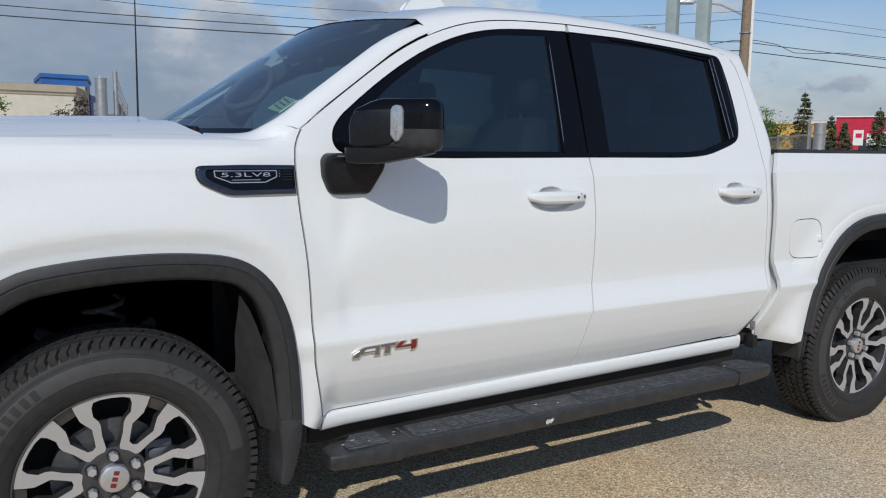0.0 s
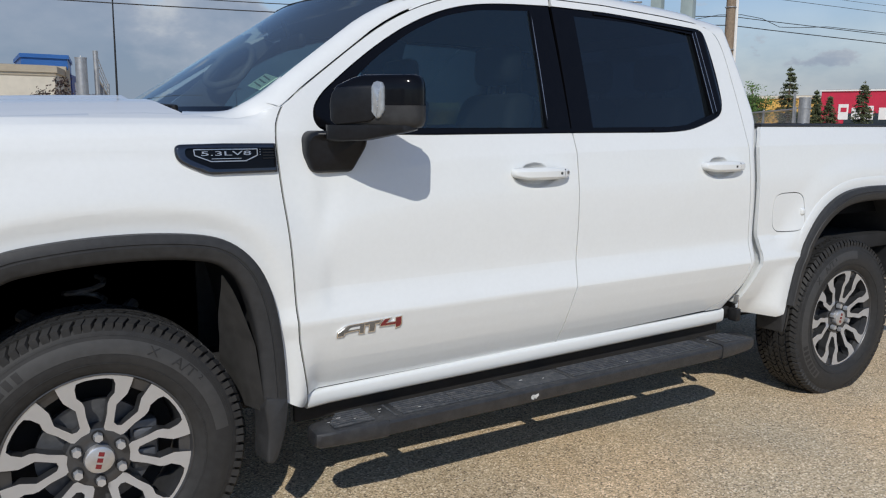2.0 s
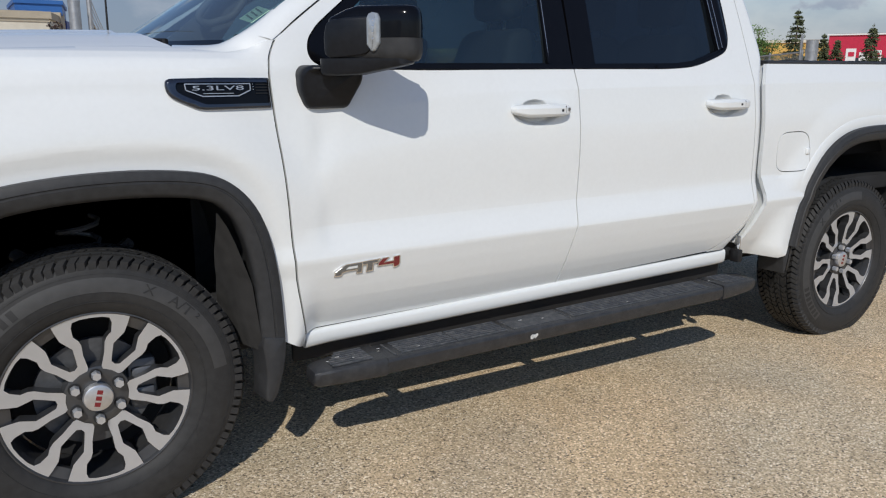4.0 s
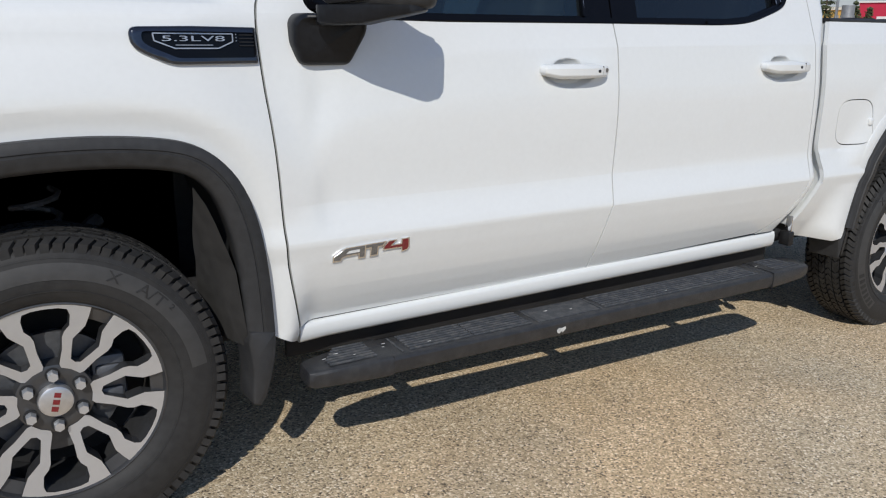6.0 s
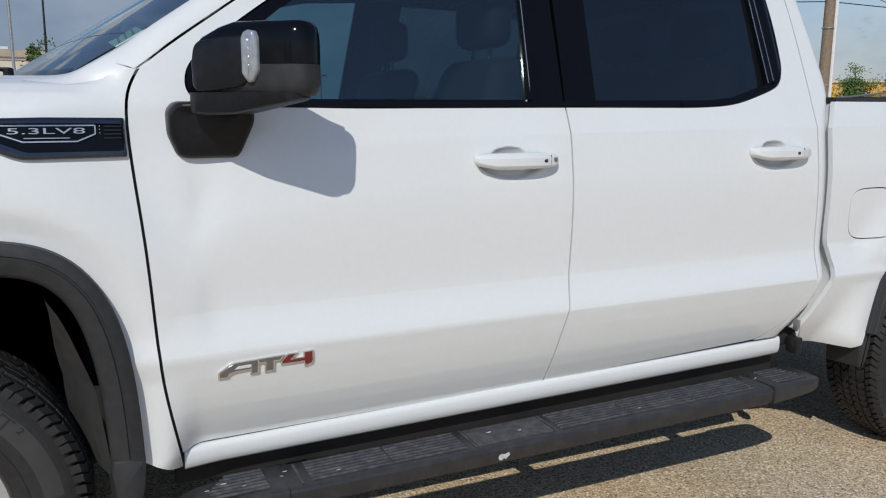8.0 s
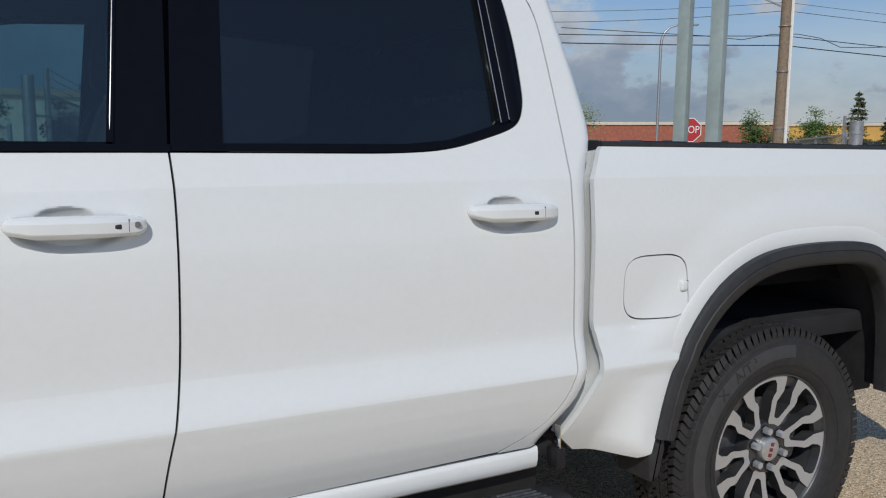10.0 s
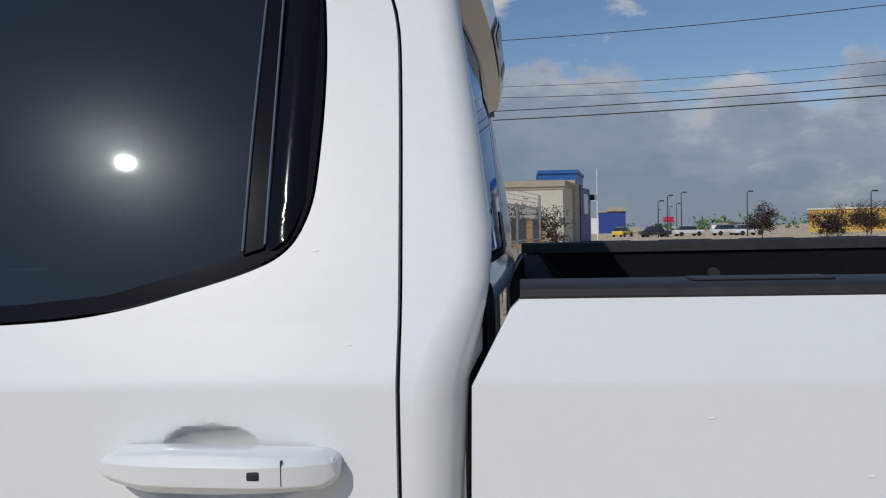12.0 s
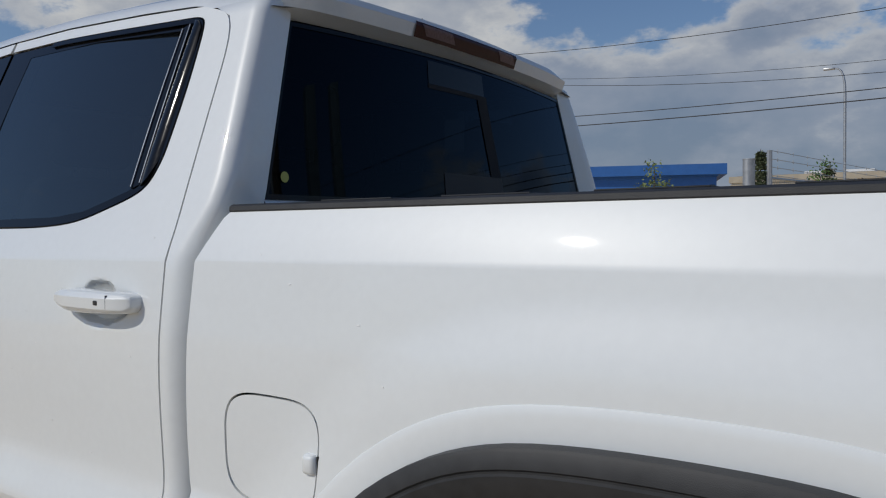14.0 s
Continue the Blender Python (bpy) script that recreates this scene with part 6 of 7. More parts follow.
# ---------------------------------------------------------------- ground
def ground_material():
    m = bpy.data.materials.new("worn_chip_seal_asphalt")
    m.use_nodes = True
    n, l = m.node_tree.nodes, m.node_tree.links
    b = n["Principled BSDF"]
    tc = n.new("ShaderNodeTexCoord")
    vo, ramp = n.new("ShaderNodeTexVoronoi"), n.new("ShaderNodeValToRGB")
    vo.inputs["Scale"].default_value = 150
    r = ramp.color_ramp
    r.elements[0].position, r.elements[0].color = 0.0, (0.15, 0.115, 0.078, 1)
    r.elements[1].position, r.elements[1].color = 1.0, (0.97, 0.86, 0.68, 1)
    for pos, col in ((0.12, (0.42, 0.325, 0.205)), (0.6, (0.61, 0.485, 0.315)), (0.86, (0.76, 0.62, 0.43))):
        e = r.elements.new(pos)
        e.color = (*col, 1)
    sep = n.new("ShaderNodeSeparateColor")
    l.new(tc.outputs["Object"], vo.inputs["Vector"])
    l.new(vo.outputs["Color"], sep.inputs["Color"])
    l.new(sep.outputs["Red"], ramp.inputs["Fac"])
    big, rg, mx = n.new("ShaderNodeTexNoise"), n.new("ShaderNodeMapRange"), n.new("ShaderNodeMixRGB")
    big.inputs["Scale"].default_value, big.inputs["Detail"].default_value = 1.7, 7
    rg.inputs["From Min"].default_value, rg.inputs["From Max"].default_value = 0.3, 0.7
    rg.inputs["To Min"].default_value, rg.inputs["To Max"].default_value = 0.90, 1.10
    mx.blend_type, mx.inputs["Fac"].default_value = "MULTIPLY", 1
    l.new(tc.outputs["Object"], big.inputs["Vector"])
    l.new(big.outputs["Fac"], rg.inputs["Value"])
    l.new(ramp.outputs["Color"], mx.inputs["Color1"])
    # rusty and grey patches, some metres wide
    pn, pr = n.new("ShaderNodeTexNoise"), n.new("ShaderNodeValToRGB")
    pn.inputs["Scale"].default_value, pn.inputs["Detail"].default_value = 0.8, 5
    pr.color_ramp.elements[0].position, pr.color_ramp.elements[0].color = 0.36, (0.965, 1.0, 1.045, 1)
    pr.color_ramp.elements[1].position, pr.color_ramp.elements[1].color = 0.64, (1.06, 0.99, 0.91, 1)
    tint = n.new("ShaderNodeMixRGB")
    tint.blend_type, tint.inputs["Fac"].default_value = "MULTIPLY", 1
    l.new(tc.outputs["Object"], pn.inputs["Vector"])
    l.new(pn.outputs["Fac"], pr.inputs["Fac"])
    l.new(pr.outputs["Color"], tint.inputs["Color1"])
    l.new(rg.outputs["Result"], tint.inputs["Color2"])
    l.new(tint.outputs["Color"], mx.inputs["Color2"])
    # tar showing between the stones
    vd, r2, m2 = n.new("ShaderNodeTexNoise"), n.new("ShaderNodeMapRange"), n.new("ShaderNodeMixRGB")
    vd.inputs["Scale"].default_value, vd.inputs["Detail"].default_value = 95, 4
    r2.inputs["From Min"].default_value, r2.inputs["From Max"].default_value = 0.62, 0.66
    r2.inputs["To Max"].default_value = 0.8
    m2.inputs["Color2"].default_value = (0.035, 0.032, 0.03, 1)
    l.new(tc.outputs["Object"], vd.inputs["Vector"])
    l.new(vd.outputs["Fac"], r2.inputs["Value"])
    l.new(r2.outputs["Result"], m2.inputs["Fac"])
    l.new(mx.outputs["Color"], m2.inputs["Color1"])
    l.new(m2.outputs["Color"], b.inputs["Base Color"])
    b.inputs["Roughness"].default_value = 0.85
    bp = n.new("ShaderNodeBump")
    bp.inputs["Strength"].default_value, bp.inputs["Distance"].default_value = 0.6, 0.004
    l.new(vo.outputs["Distance"], bp.inputs["Height"])
    bp.invert = True
    l.new(bp.outputs["Normal"], b.inputs["Normal"])
    return m


bm = bmesh.new()
# the lot sinks a little towards the rear wheels
GX = [-2500, -60] + [0.2 + 0.22 * i for i in range(49)] + [60, 2500]
GY = [-2500, -60] + [-9.5 + 0.34 * i for i in range(50)] + [60, 2500]


def lot(u, v):
    x, y = GX[round(u * (len(GX) - 1))], GY[round(v * (len(GY) - 1))]
    k = smooth01((x - 0.2) / 3.3) * (1 - smooth01((x - 5.0) / 5.6)) * (1 - smooth01((y - 2.6) / 4)) * (1 - smooth01((-y - 4) / 5))
    return Vector((x, y, -0.048 * k))


grid_surface(bm, len(GX) - 1, len(GY) - 1, lot)
tagged(link("ground", bm, ground_material(), None, "", 60), "tan worn asphalt with exposed stone chips", "ground", kind="structure")


# ---------------------------------------------------------------- surroundings: materials
M_GALV = mat("galvanised_steel", (0.42, 0.43, 0.44), 0.45, 0.8, 0, 0.15, 12)
M_SIGN_STEEL = mat("pale_green_painted_steel", (0.30, 0.37, 0.37), 0.45, 0, 0, 0.08, 6, dark=(0.20, 0.24, 0.24), dark_scale=2, dark_amount=0.4)
M_POLE_WOOD = mat("weathered_pole_wood", (0.23, 0.175, 0.125), 0.85, 0, 0, 0.25, 14, 0.5, 60)
M_CONDUIT = mat("white_conduit", (0.75, 0.74, 0.72), 0.5, 0, 0, 0.06, 8)
M_WIRE = mat("black_cable", (0.02, 0.02, 0.022), 0.6)
M_STUCCO_CREAM = mat("cream_stucco", (0.62, 0.58, 0.49), 0.9, 0, 0, 0.06, 2, 0.2, 30, dark=(0.52, 0.48, 0.40), dark_scale=0.4, dark_amount=0.5)
M_STUCCO_TAN = mat("tan_cornice", (0.40, 0.35, 0.27), 0.85, 0, 0, 0.08, 2)
M_STUCCO_YELLOW = mat("yellow_stucco", (0.62, 0.38, 0.10), 0.9, 0, 0, 0.07, 1.5, dark=(0.52, 0.30, 0.08), dark_scale=0.3, dark_amount=0.5)
M_PALE_YELLOW = mat("pale_yellow_stucco", (0.66, 0.56, 0.28), 0.9, 0, 0, 0.07, 1.5)
M_BRICKWORK = mat("red_brown_brickwork", (0.33, 0.115, 0.075), 0.9, 0, 0, 0.18, 3, 0.3, 12)
M_SHOP_RED = mat("red_shop_cladding", (0.50, 0.018, 0.055), 0.5, 0, 0, 0.06, 1.5)
M_BLUE_CLAD = mat("blue_metal_cladding", (0.035, 0.135, 0.40), 0.45, 0.1, 0, 0.07, 1.5)
M_BLUE_DARK = mat("deep_blue_cladding", (0.02, 0.05, 0.25), 0.5, 0, 0, 0.07, 1.5)
M_WHITE_PANEL = mat("white_panel", (0.75, 0.75, 0.74), 0.6, 0, 0, 0.05, 3)
M_ROOF = mat("grey_roofing", (0.25, 0.24, 0.23), 0.9, 0, 0, 0.1, 1)
M_SHOPGLASS = mat("dark_shop_glazing", (0.03, 0.04, 0.05), 0.1, 0, 0.5, 0.1, 1)
M_BARK = mat("grey_brown_bark", (0.12, 0.085, 0.06), 0.9, 0, 0, 0.25, 20, 0.5, 60)
M_SPRUCE = mat("spruce_needles", (0.090, 0.105, 0.050), 0.75, 0, 0, 0.45, 8)
M_LEAF = mat("green_leaves", (0.085, 0.15, 0.035), 0.65, 0, 0, 0.4, 6)
M_LEAF_PALE = mat("pale_green_leaves", (0.20, 0.24, 0.09), 0.65, 0, 0, 0.35, 6)
M_LEAF_PURPLE = mat("purple_brown_leaves", (0.055, 0.035, 0.028), 0.65, 0, 0, 0.4, 6)
M_CAR_DARK = mat("dark_car_paint", (0.02, 0.02, 0.025), 0.3, 0, 1.0, 0.05, 3)
M_CAR_WHITE = mat("white_car_paint", (0.7, 0.7, 0.7), 0.35, 0, 1.0, 0.04, 3)
M_CAR_YELLOW = mat("yellow_machine_paint", (0.75, 0.50, 0.05), 0.4, 0, 0.5, 0.06, 3)
M_STOP = mat("red_sign_sheeting", (0.42, 0.025, 0.03), 0.45, 0, 0, 0.05, 10)
for leafy in (M_SPRUCE, M_LEAF, M_LEAF_PALE, M_LEAF_PURPLE):
    leafy.node_tree.nodes["Principled BSDF"].inputs["Specular IOR Level"].default_value = 0.3


# ---------------------------------------------------------------- fences
def fence(name, a, b, z_mid, z_top, posts, barbed=0, label=""):
    """Chain-link fence: posts, rails, wire netting, strands of barbed wire on the posts' tips."""
    a, b = Vector((*a, 0)), Vector((*b, 0))
    length, d = (b - a).length, (b - a).normalized()
    f = thing(name, label or "galvanised chain-link fence on steel posts along the lot", "fence")
    for i in range(posts):
        p = a + d * length * i / (posts - 1)
        bm = bmesh.new()
        end = i in (0, posts - 1)
        tube(bm, [p, p + Vector((0, 0, z_top + (0.40 if barbed and end else 0.06)))], 0.038 if end else 0.028, 8)
        part("post", bm, M_GALV, f)
    for z in (z_top, z_mid):
        bm = bmesh.new()
        tube(bm, [a + Vector((0, 0, z)), b + Vector((0, 0, z))], 0.02, 6)
        part("rail", bm, M_GALV, f)
    bm = bmesh.new()
    n, h, w = int(length / 0.085), z_top - 0.05, 0.0020
    for i in range(-int(h / 0.085), n):
        for s in (1, -1):
            t0, t1 = i * 0.085, i * 0.085 + h
            z0, z1 = (0.05, h + 0.05) if s > 0 else (h + 0.05, 0.05)
            k0, k1 = max(0.0, -t0 / h), min(1.0, (length - t0) / h)
            if k1 <= k0:
                continue
            p, q = a + d * (t0 + h * k0) + Vector((0, 0, z0 + (z1 - z0) * k0)), a + d * (t0 + h * k1) + Vector((0, 0, z0 + (z1 - z0) * k1))
            o = Vector((-d.y, d.x, 0)) * w + Vector((0, 0, w))
            o2 = Vector((0, 0, w)) + d * w * -s
            bm.faces.new([bm.verts.new(v) for v in (p - o2, q - o2, q + o2, p + o2)])
            bm.faces.new([bm.verts.new(v) for v in (p - o, q - o, q + o, p + o)])
    net = part("wire_netting", bm, M_GALV, f, "diamond wire netting", 0)
    net["kind"] = "stuff"
    for k in range(barbed):
        z = z_top + 0.40 - 0.12 * k
        bm = bmesh.new()
        tube(bm, [a + d * length * s / 8 + Vector((0, 0, z - 0.03 * math.sin(math.pi * s / 8))) for s in range(9)], 0.006, 4)
        for s in range(int(length / 0.6)):
            c = a + d * (0.3 + s * 0.6) + Vector((0, 0, z - 0.03 * math.sin(math.pi * s * 0.6 / length)))
            box(bm, c.x - 0.006, c.x + 0.006, c.y - 0.006, c.y + 0.006, c.z - 0.03, c.z + 0.03)
        part("barbed_strand", bm, M_GALV, f)
    return f


fence("chain_link_fence", (1.63, 11.1), (3.58, 22.75), 1.2, 2.10, 4, 4, "galvanised chain-link fence with barbed wire running away from the gate post")
fence("chain_link_fence", (1.0, 14.6), (-26.0, 12.6), 0.9, 1.70, 8, 0, "low galvanised chain-link fence behind the gate post")
fence("chain_link_fence", (16.6, 9.2), (44.0, 37.0), 0.9, 1.78, 10, 0, "galvanised chain-link fence across the lot")


def gate_post(x, y, h, r):
    g = thing("gate_post", "thick galvanised gate post with hinge collars", "post")
    bm = bmesh.new()
    tube(bm, [(x, y, 0), (x, y, h)], r, 20)
    part("shaft", bm, M_GALV, g, "", 40)
    bm = bmesh.new()
    tube(bm, [(x, y, h), (x, y, h + 0.015)], r * 1.06, 20)
    part("cap", bm, M_GALV, g, "", 40)
    for z in (0.6, 1.78):
        bm = bmesh.new()
        tube(bm, [(x, y, z), (x, y, z + 0.05)], r * 1.12, 16)
        tube(bm, [(x + r, y, z + 0.025), (x + r + 0.22, y + 0.1, z + 0.025)], 0.018, 6)
        part("hinge_collar", bm, M_GALV, g)


gate_post(1.39, 10.9, 2.36, 0.085)
gate_post(16.3, 8.75, 2.02, 0.13)
g = thing("fence_post", "slim galvanised post beside the gate post", "post")
bm = bmesh.new()
tube(bm, [(16.2, 8.95, 0), (16.2, 8.95, 2.15)], 0.03, 8)
part("shaft", bm, M_GALV, g)


# ---------------------------------------------------------------- poles, lamps, cables and signs
BASE, ALONG = Vector((7.2, 21.4, 0)), Vector((0.970, -0.242, 0))


def on_line(s):
    return BASE + ALONG * s


p = on_line(17.35)
pole = thing("utility_pole", "weathered wooden utility pole with a white conduit and street light", "utility pole")
bm = bmesh.new()
tube(bm, [p, p + Vector((0, 0, 4)), p + Vector((0.02, 0, 10.5))], 0.19, 14, 0.15)
part("shaft", bm, M_POLE_WOOD, pole, "", 50)
bm = bmesh.new()
tube(bm, [p + Vector((0.16, -0.17, 0)), p + Vector((0.14, -0.14, 9.0))], 0.06, 8)
part("conduit", bm, M_CONDUIT, pole, "white conduit strapped to the pole")
for z in (2.2, 4.1, 5.6):
    bm = bmesh.new()
    tube(bm, [p + Vector((0, 0, z)), p + Vector((0, 0, z + 0.03))], 0.205, 14)
    part("strap", bm, M_GALV, pole)
bm = bmesh.new()
tube(bm, [p + Vector((0, 0, 6.2)), p + Vector((-0.75, 0.55, 6.62)), p + Vector((-1.5, 1.1, 6.72))], 0.03, 6)
part("lamp_arm", bm, M_GALV, pole)
bm = bmesh.new()
box(bm, -0.33, 0.33, -0.11, 0.11, -0.06, 0.08, 0.05, 2)
bmesh.ops.rotate(bm, verts=bm.verts[:], matrix=Matrix.Rotation(radians(143), 3, "Z"))
bmesh.ops.translate(bm, verts=bm.verts[:], vec=p + Vector((-1.75, 1.3, 6.70)))
part("lamp_head", bm, M_GALV, pole)


def cable(low, k, r):
    """A cable hanging between two poles of the line and on past both of them."""
    c = thing("overhead_cable", "black overhead cable strung between poles", "cable", "overhead cables")
    bm = bmesh.new()
    hang = lambda q: low + k * (q - 2.5) ** 2
    pts = [on_line(q) + Vector((0, 0, hang(-26.0) - 0.06 * (-26.0 - q) + 0.0008 * (-26.0 - q) ** 2)) for q in np.linspace(-90, -28, 12)]
    pts += [on_line(q) + Vector((0, 0, hang(q))) for q in np.linspace(-26.0, 17.35, 30)]
    pts += [on_line(q) + Vector((0, 0, hang(17.35) - 0.06 * (q - 17.35) + 0.0009 * (q - 17.35) ** 2)) for q in np.linspace(19, 80, 12)]
    tube(bm, pts, r, 5)
    part("strand", bm, M_WIRE, c)


for low, k, r in ((4.70, 0.0013, 0.017), (4.95, 0.0016, 0.014), (5.20, 0.0042, 0.009), (5.54, 0.0039, 0.007), (6.97, 0.0028, 0.011)):
    cable(low, k, r)
q = on_line(-26.0)
far_pole = thing("utility_pole", "wooden utility pole with a crossarm and insulators", "utility pole")
bm = bmesh.new()
tube(bm, [q, q + Vector((0, 0, 5)), q + Vector((0, 0, 11.2))], 0.19, 12, 0.14)
part("shaft", bm, M_POLE_WOOD, far_pole, "", 50)
bm = bmesh.new()
box(bm, q.x - 0.9, q.x + 1.3, q.y - 0.06, q.y + 0.06, 10.6, 10.74, 0.01)
part("crossarm", bm, M_POLE_WOOD, far_pole)
for dx in (-0.8, 0.45, 1.2):
    bm = bmesh.new()
    tube(bm, [(q.x + dx, q.y, 10.74), (q.x + dx, q.y, 10.95)], 0.05, 8, 0.03)
    part("insulator", bm, M_WIRE, far_pole)
c = thing("overhead_cable", "slack looping service cable at the pole", "cable", "overhead cables")
bm = bmesh.new()
tube(bm, [p + Vector((0, 0, 5.33)) + ALONG * s + Vector((0, 0, dz)) for s, dz in ((-8, -0.1), (-3, -0.15), (-1.6, -0.22), (-0.5, 0.0), (0.5, 0.05), (1.4, -0.05), (2.2, -0.32), (3.2, -0.30), (4.4, -0.22), (9, -0.42), (20, -0.85))], 0.012, 5)
part("strand", bm, M_WIRE, c)
for x, y, w in ((13.2, 10.45, 0.24), (13.4, 9.75, 0.26)):
    s = thing("sign_column", "tall pale green steel column of a roadside sign", "sign column", "sign columns")
    bm = bmesh.new()
    box(bm, x - w / 2, x + w / 2, y - w / 2, y + w / 2, 0, 7.0, 0.012)
    bmesh.ops.rotate(bm, cent=(x, y, 0), verts=bm.verts[:], matrix=Matrix.Rotation(radians(25), 3, "Z"))
    part("column", bm, M_SIGN_STEEL, s)
    bm = bmesh.new()
    box(bm, x - w * 0.9, x + w * 0.9, y - w * 0.9, y + w * 0.9, 0, 0.03, 0.005)
    part("base_plate", bm, M_GALV, s)


def street_lamp(x, y, h, reach, turn, r=0.075):
    s = thing("street_lamp", "tall grey street lamp with a curved arm", "street lamp", "street lamps")
    bm = bmesh.new()
    c, sn = math.cos(radians(turn)), math.sin(radians(turn))
    pts = [(0, 0), (0, h - 1.3), (0.03 * reach, h - 0.85), (0.12 * reach, h - 0.48), (0.30 * reach, h - 0.18), (0.6 * reach, h - 0.02), (reach, h + 0.02)]
    tube(bm, [(x + c * u, y + sn * u, z) for u, z in pts], r, 8, r * 0.5)
    part("mast", bm, M_GALV, s, "", 60)
    bm = bmesh.new()
    box(bm, -0.28, 0.28, -0.11, 0.11, -0.05, 0.06, 0.04, 2)
    bmesh.ops.rotate(bm, verts=bm.verts[:], matrix=Matrix.Rotation(radians(turn), 3, "Z"))
    bmesh.ops.translate(bm, verts=bm.verts[:], vec=(x + c * (reach + 0.2), y + sn * (reach + 0.2), h))
    part("lamp_head", bm, M_GALV, s)


street_lamp(-1.84, 44.0, 9.6, 0.55, 180)
street_lamp(34.6, 35.0, 8.9, 1.8, -20, 0.09)


def lot_light(x, y, h):
    s = thing("parking_light", "dark parking-lot light on a straight mast", "parking light", "parking lights")
    bm = bmesh.new()
    tube(bm, [(x, y, 0), (x, y, h)], 0.09, 6, 0.06)
    part("mast", bm, M_CAR_DARK, s)
    for k in (-1, 1) if h > 6.5 else (1,):
        bm = bmesh.new()
        box(bm, x + k * 0.45 - 0.3, x + k * 0.45 + 0.3, y - 0.2, y + 0.2, h - 0.05, h + 0.15, 0.03)
        part("lamp_head", bm, M_CAR_DARK, s)


for x, y, h in ((22.6, 107.0, 5.6), (21.4, 107.2, 4.9), (55.7, 95.3, 6.9), (65.8, 89.0, 8.7), (45.8, 100.0, 5.3), (62.2, 91.4, 5.0), (32.4, 104.8, 5.8), (26.4, 117, 6.4), (34, 160, 6.0), (40, 200, 6.4), (44, 240, 6.5), (96, 38, 8.2)):
    lot_light(x, y, h)
fl = thing("flag_pole", "slim white flag pole", "flag pole")
bm = bmesh.new()
tube(bm, [(12.6, 100, 0), (12.6, 100, 9.0)], 0.09, 8, 0.05)
part("mast", bm, M_WHITE_PANEL, fl)

st = thing("stop_sign", "red octagonal stop sign with white lettering", "road sign")
sx, sy, sz, face = 18.4, 15.6, 2.02, Vector((-0.66, -0.75, 0)).normalized()
across = Vector((0.75, -0.66, 0)).normalized()


def sign_at(u, v, h):
    return Vector((sx, sy, sz)) + across * u + Vector((0, 0, v)) + face * h


bm = bmesh.new()
prism(bm, [polar(0.375, 22.5 + 45 * i) for i in range(8)], -0.004, lambda u, v, h: sign_at(u, v, 0.004 + h))
bmesh.ops.recalc_face_normals(bm, faces=bm.faces[:])
part("border", bm, M_WHITE_PANEL, st)
bm = bmesh.new()
prism(bm, [polar(0.350, 22.5 + 45 * i) for i in range(8)], -0.004, lambda u, v, h: sign_at(u, v, 0.010 + h))
bmesh.ops.recalc_face_normals(bm, faces=bm.faces[:])
part("panel", bm, M_STOP, st)
bm = written("STOP", 0.30, 0.001)
for v in bm.verts:
    v.co = sign_at(v.co.x * 0.82, v.co.y * 1.0, 0.014 + v.co.z)
part("lettering", bm, M_WHITE_PANEL, st, "white lettering", 0)
bm = bmesh.new()
tube(bm, [sign_at(0, -sz, -0.03), sign_at(0, 0.35, -0.03)], 0.03, 8)
part("post", bm, M_GALV, st)
sg = thing("notice_sign", "small white notice board on a post", "sign")
bm = bmesh.new()
box(bm, 9.9, 11.3, 95.0, 95.05, 1.3, 2.4, 0.01)
part("board", bm, M_WHITE_PANEL, sg)
bm = bmesh.new()
tube(bm, [(10.6, 95.1, 0), (10.6, 95.1, 1.6)], 0.05, 6)
part("post", bm, M_GALV, sg)


# ---------------------------------------------------------------- buildings
def facade_box(parent, name, a, b, depth, z0, z1, material, label="", proud=0.0):
    """A wall block whose front runs from a to b, with its depth away from the lot."""
    a, b = Vector((*a, 0)), Vector((*b, 0))
    d = (b - a).normalized()
    n = Vector((-d.y, d.x, 0))
    if n.dot(a + b) < 0:
        n = -n
    bm = bmesh.new()
    a, b = a - n * proud - d * proud, b - n * proud + d * proud
    lo = [a, b, b + n * (depth + 2 * proud), a + n * (depth + 2 * proud)]
    vs = [[bm.verts.new((p.x, p.y, z)) for p in lo] for z in (z0, z1)]
    bm.faces.new(vs[0][::-1])
    bm.faces.new(vs[1])
    for i in range(4):
        bm.faces.new((vs[0][i], vs[0][(i + 1) % 4], vs[1][(i + 1) % 4], vs[1][i]))
    bmesh.ops.recalc_face_normals(bm, faces=bm.faces[:])
    return part(name, bm, material, parent, label, 0)


def store(label, a, b, depth, h, wall, cornice=M_STUCCO_TAN, band=0.5, windows=0, base=None):
    s = thing("store_building", label, "store building")
    facade_box(s, "wall", a, b, depth, 0, h - band, wall)
    facade_box(s, "cornice", a, b, depth, h - band, h, cornice, "", 0.18)
    facade_box(s, "roof", a, b, depth, h, h + 0.06, M_ROOF, "", -0.4)
    if base:
        facade_box(s, "plinth", a, b, depth, 0, 1.0, base, "", 0.06)
    d = Vector((b[0] - a[0], b[1] - a[1]))
    for i in range(windows):
        t0, t1 = (i + 0.25) / windows, (i + 0.75) / windows
        facade_box(s, "window", (a[0] + d.x * t0, a[1] + d.y * t0), (a[0] + d.x * t1, a[1] + d.y * t1), 0.2, 0.5, 2.7, M_SHOPGLASS, "", 0.05)
    return s


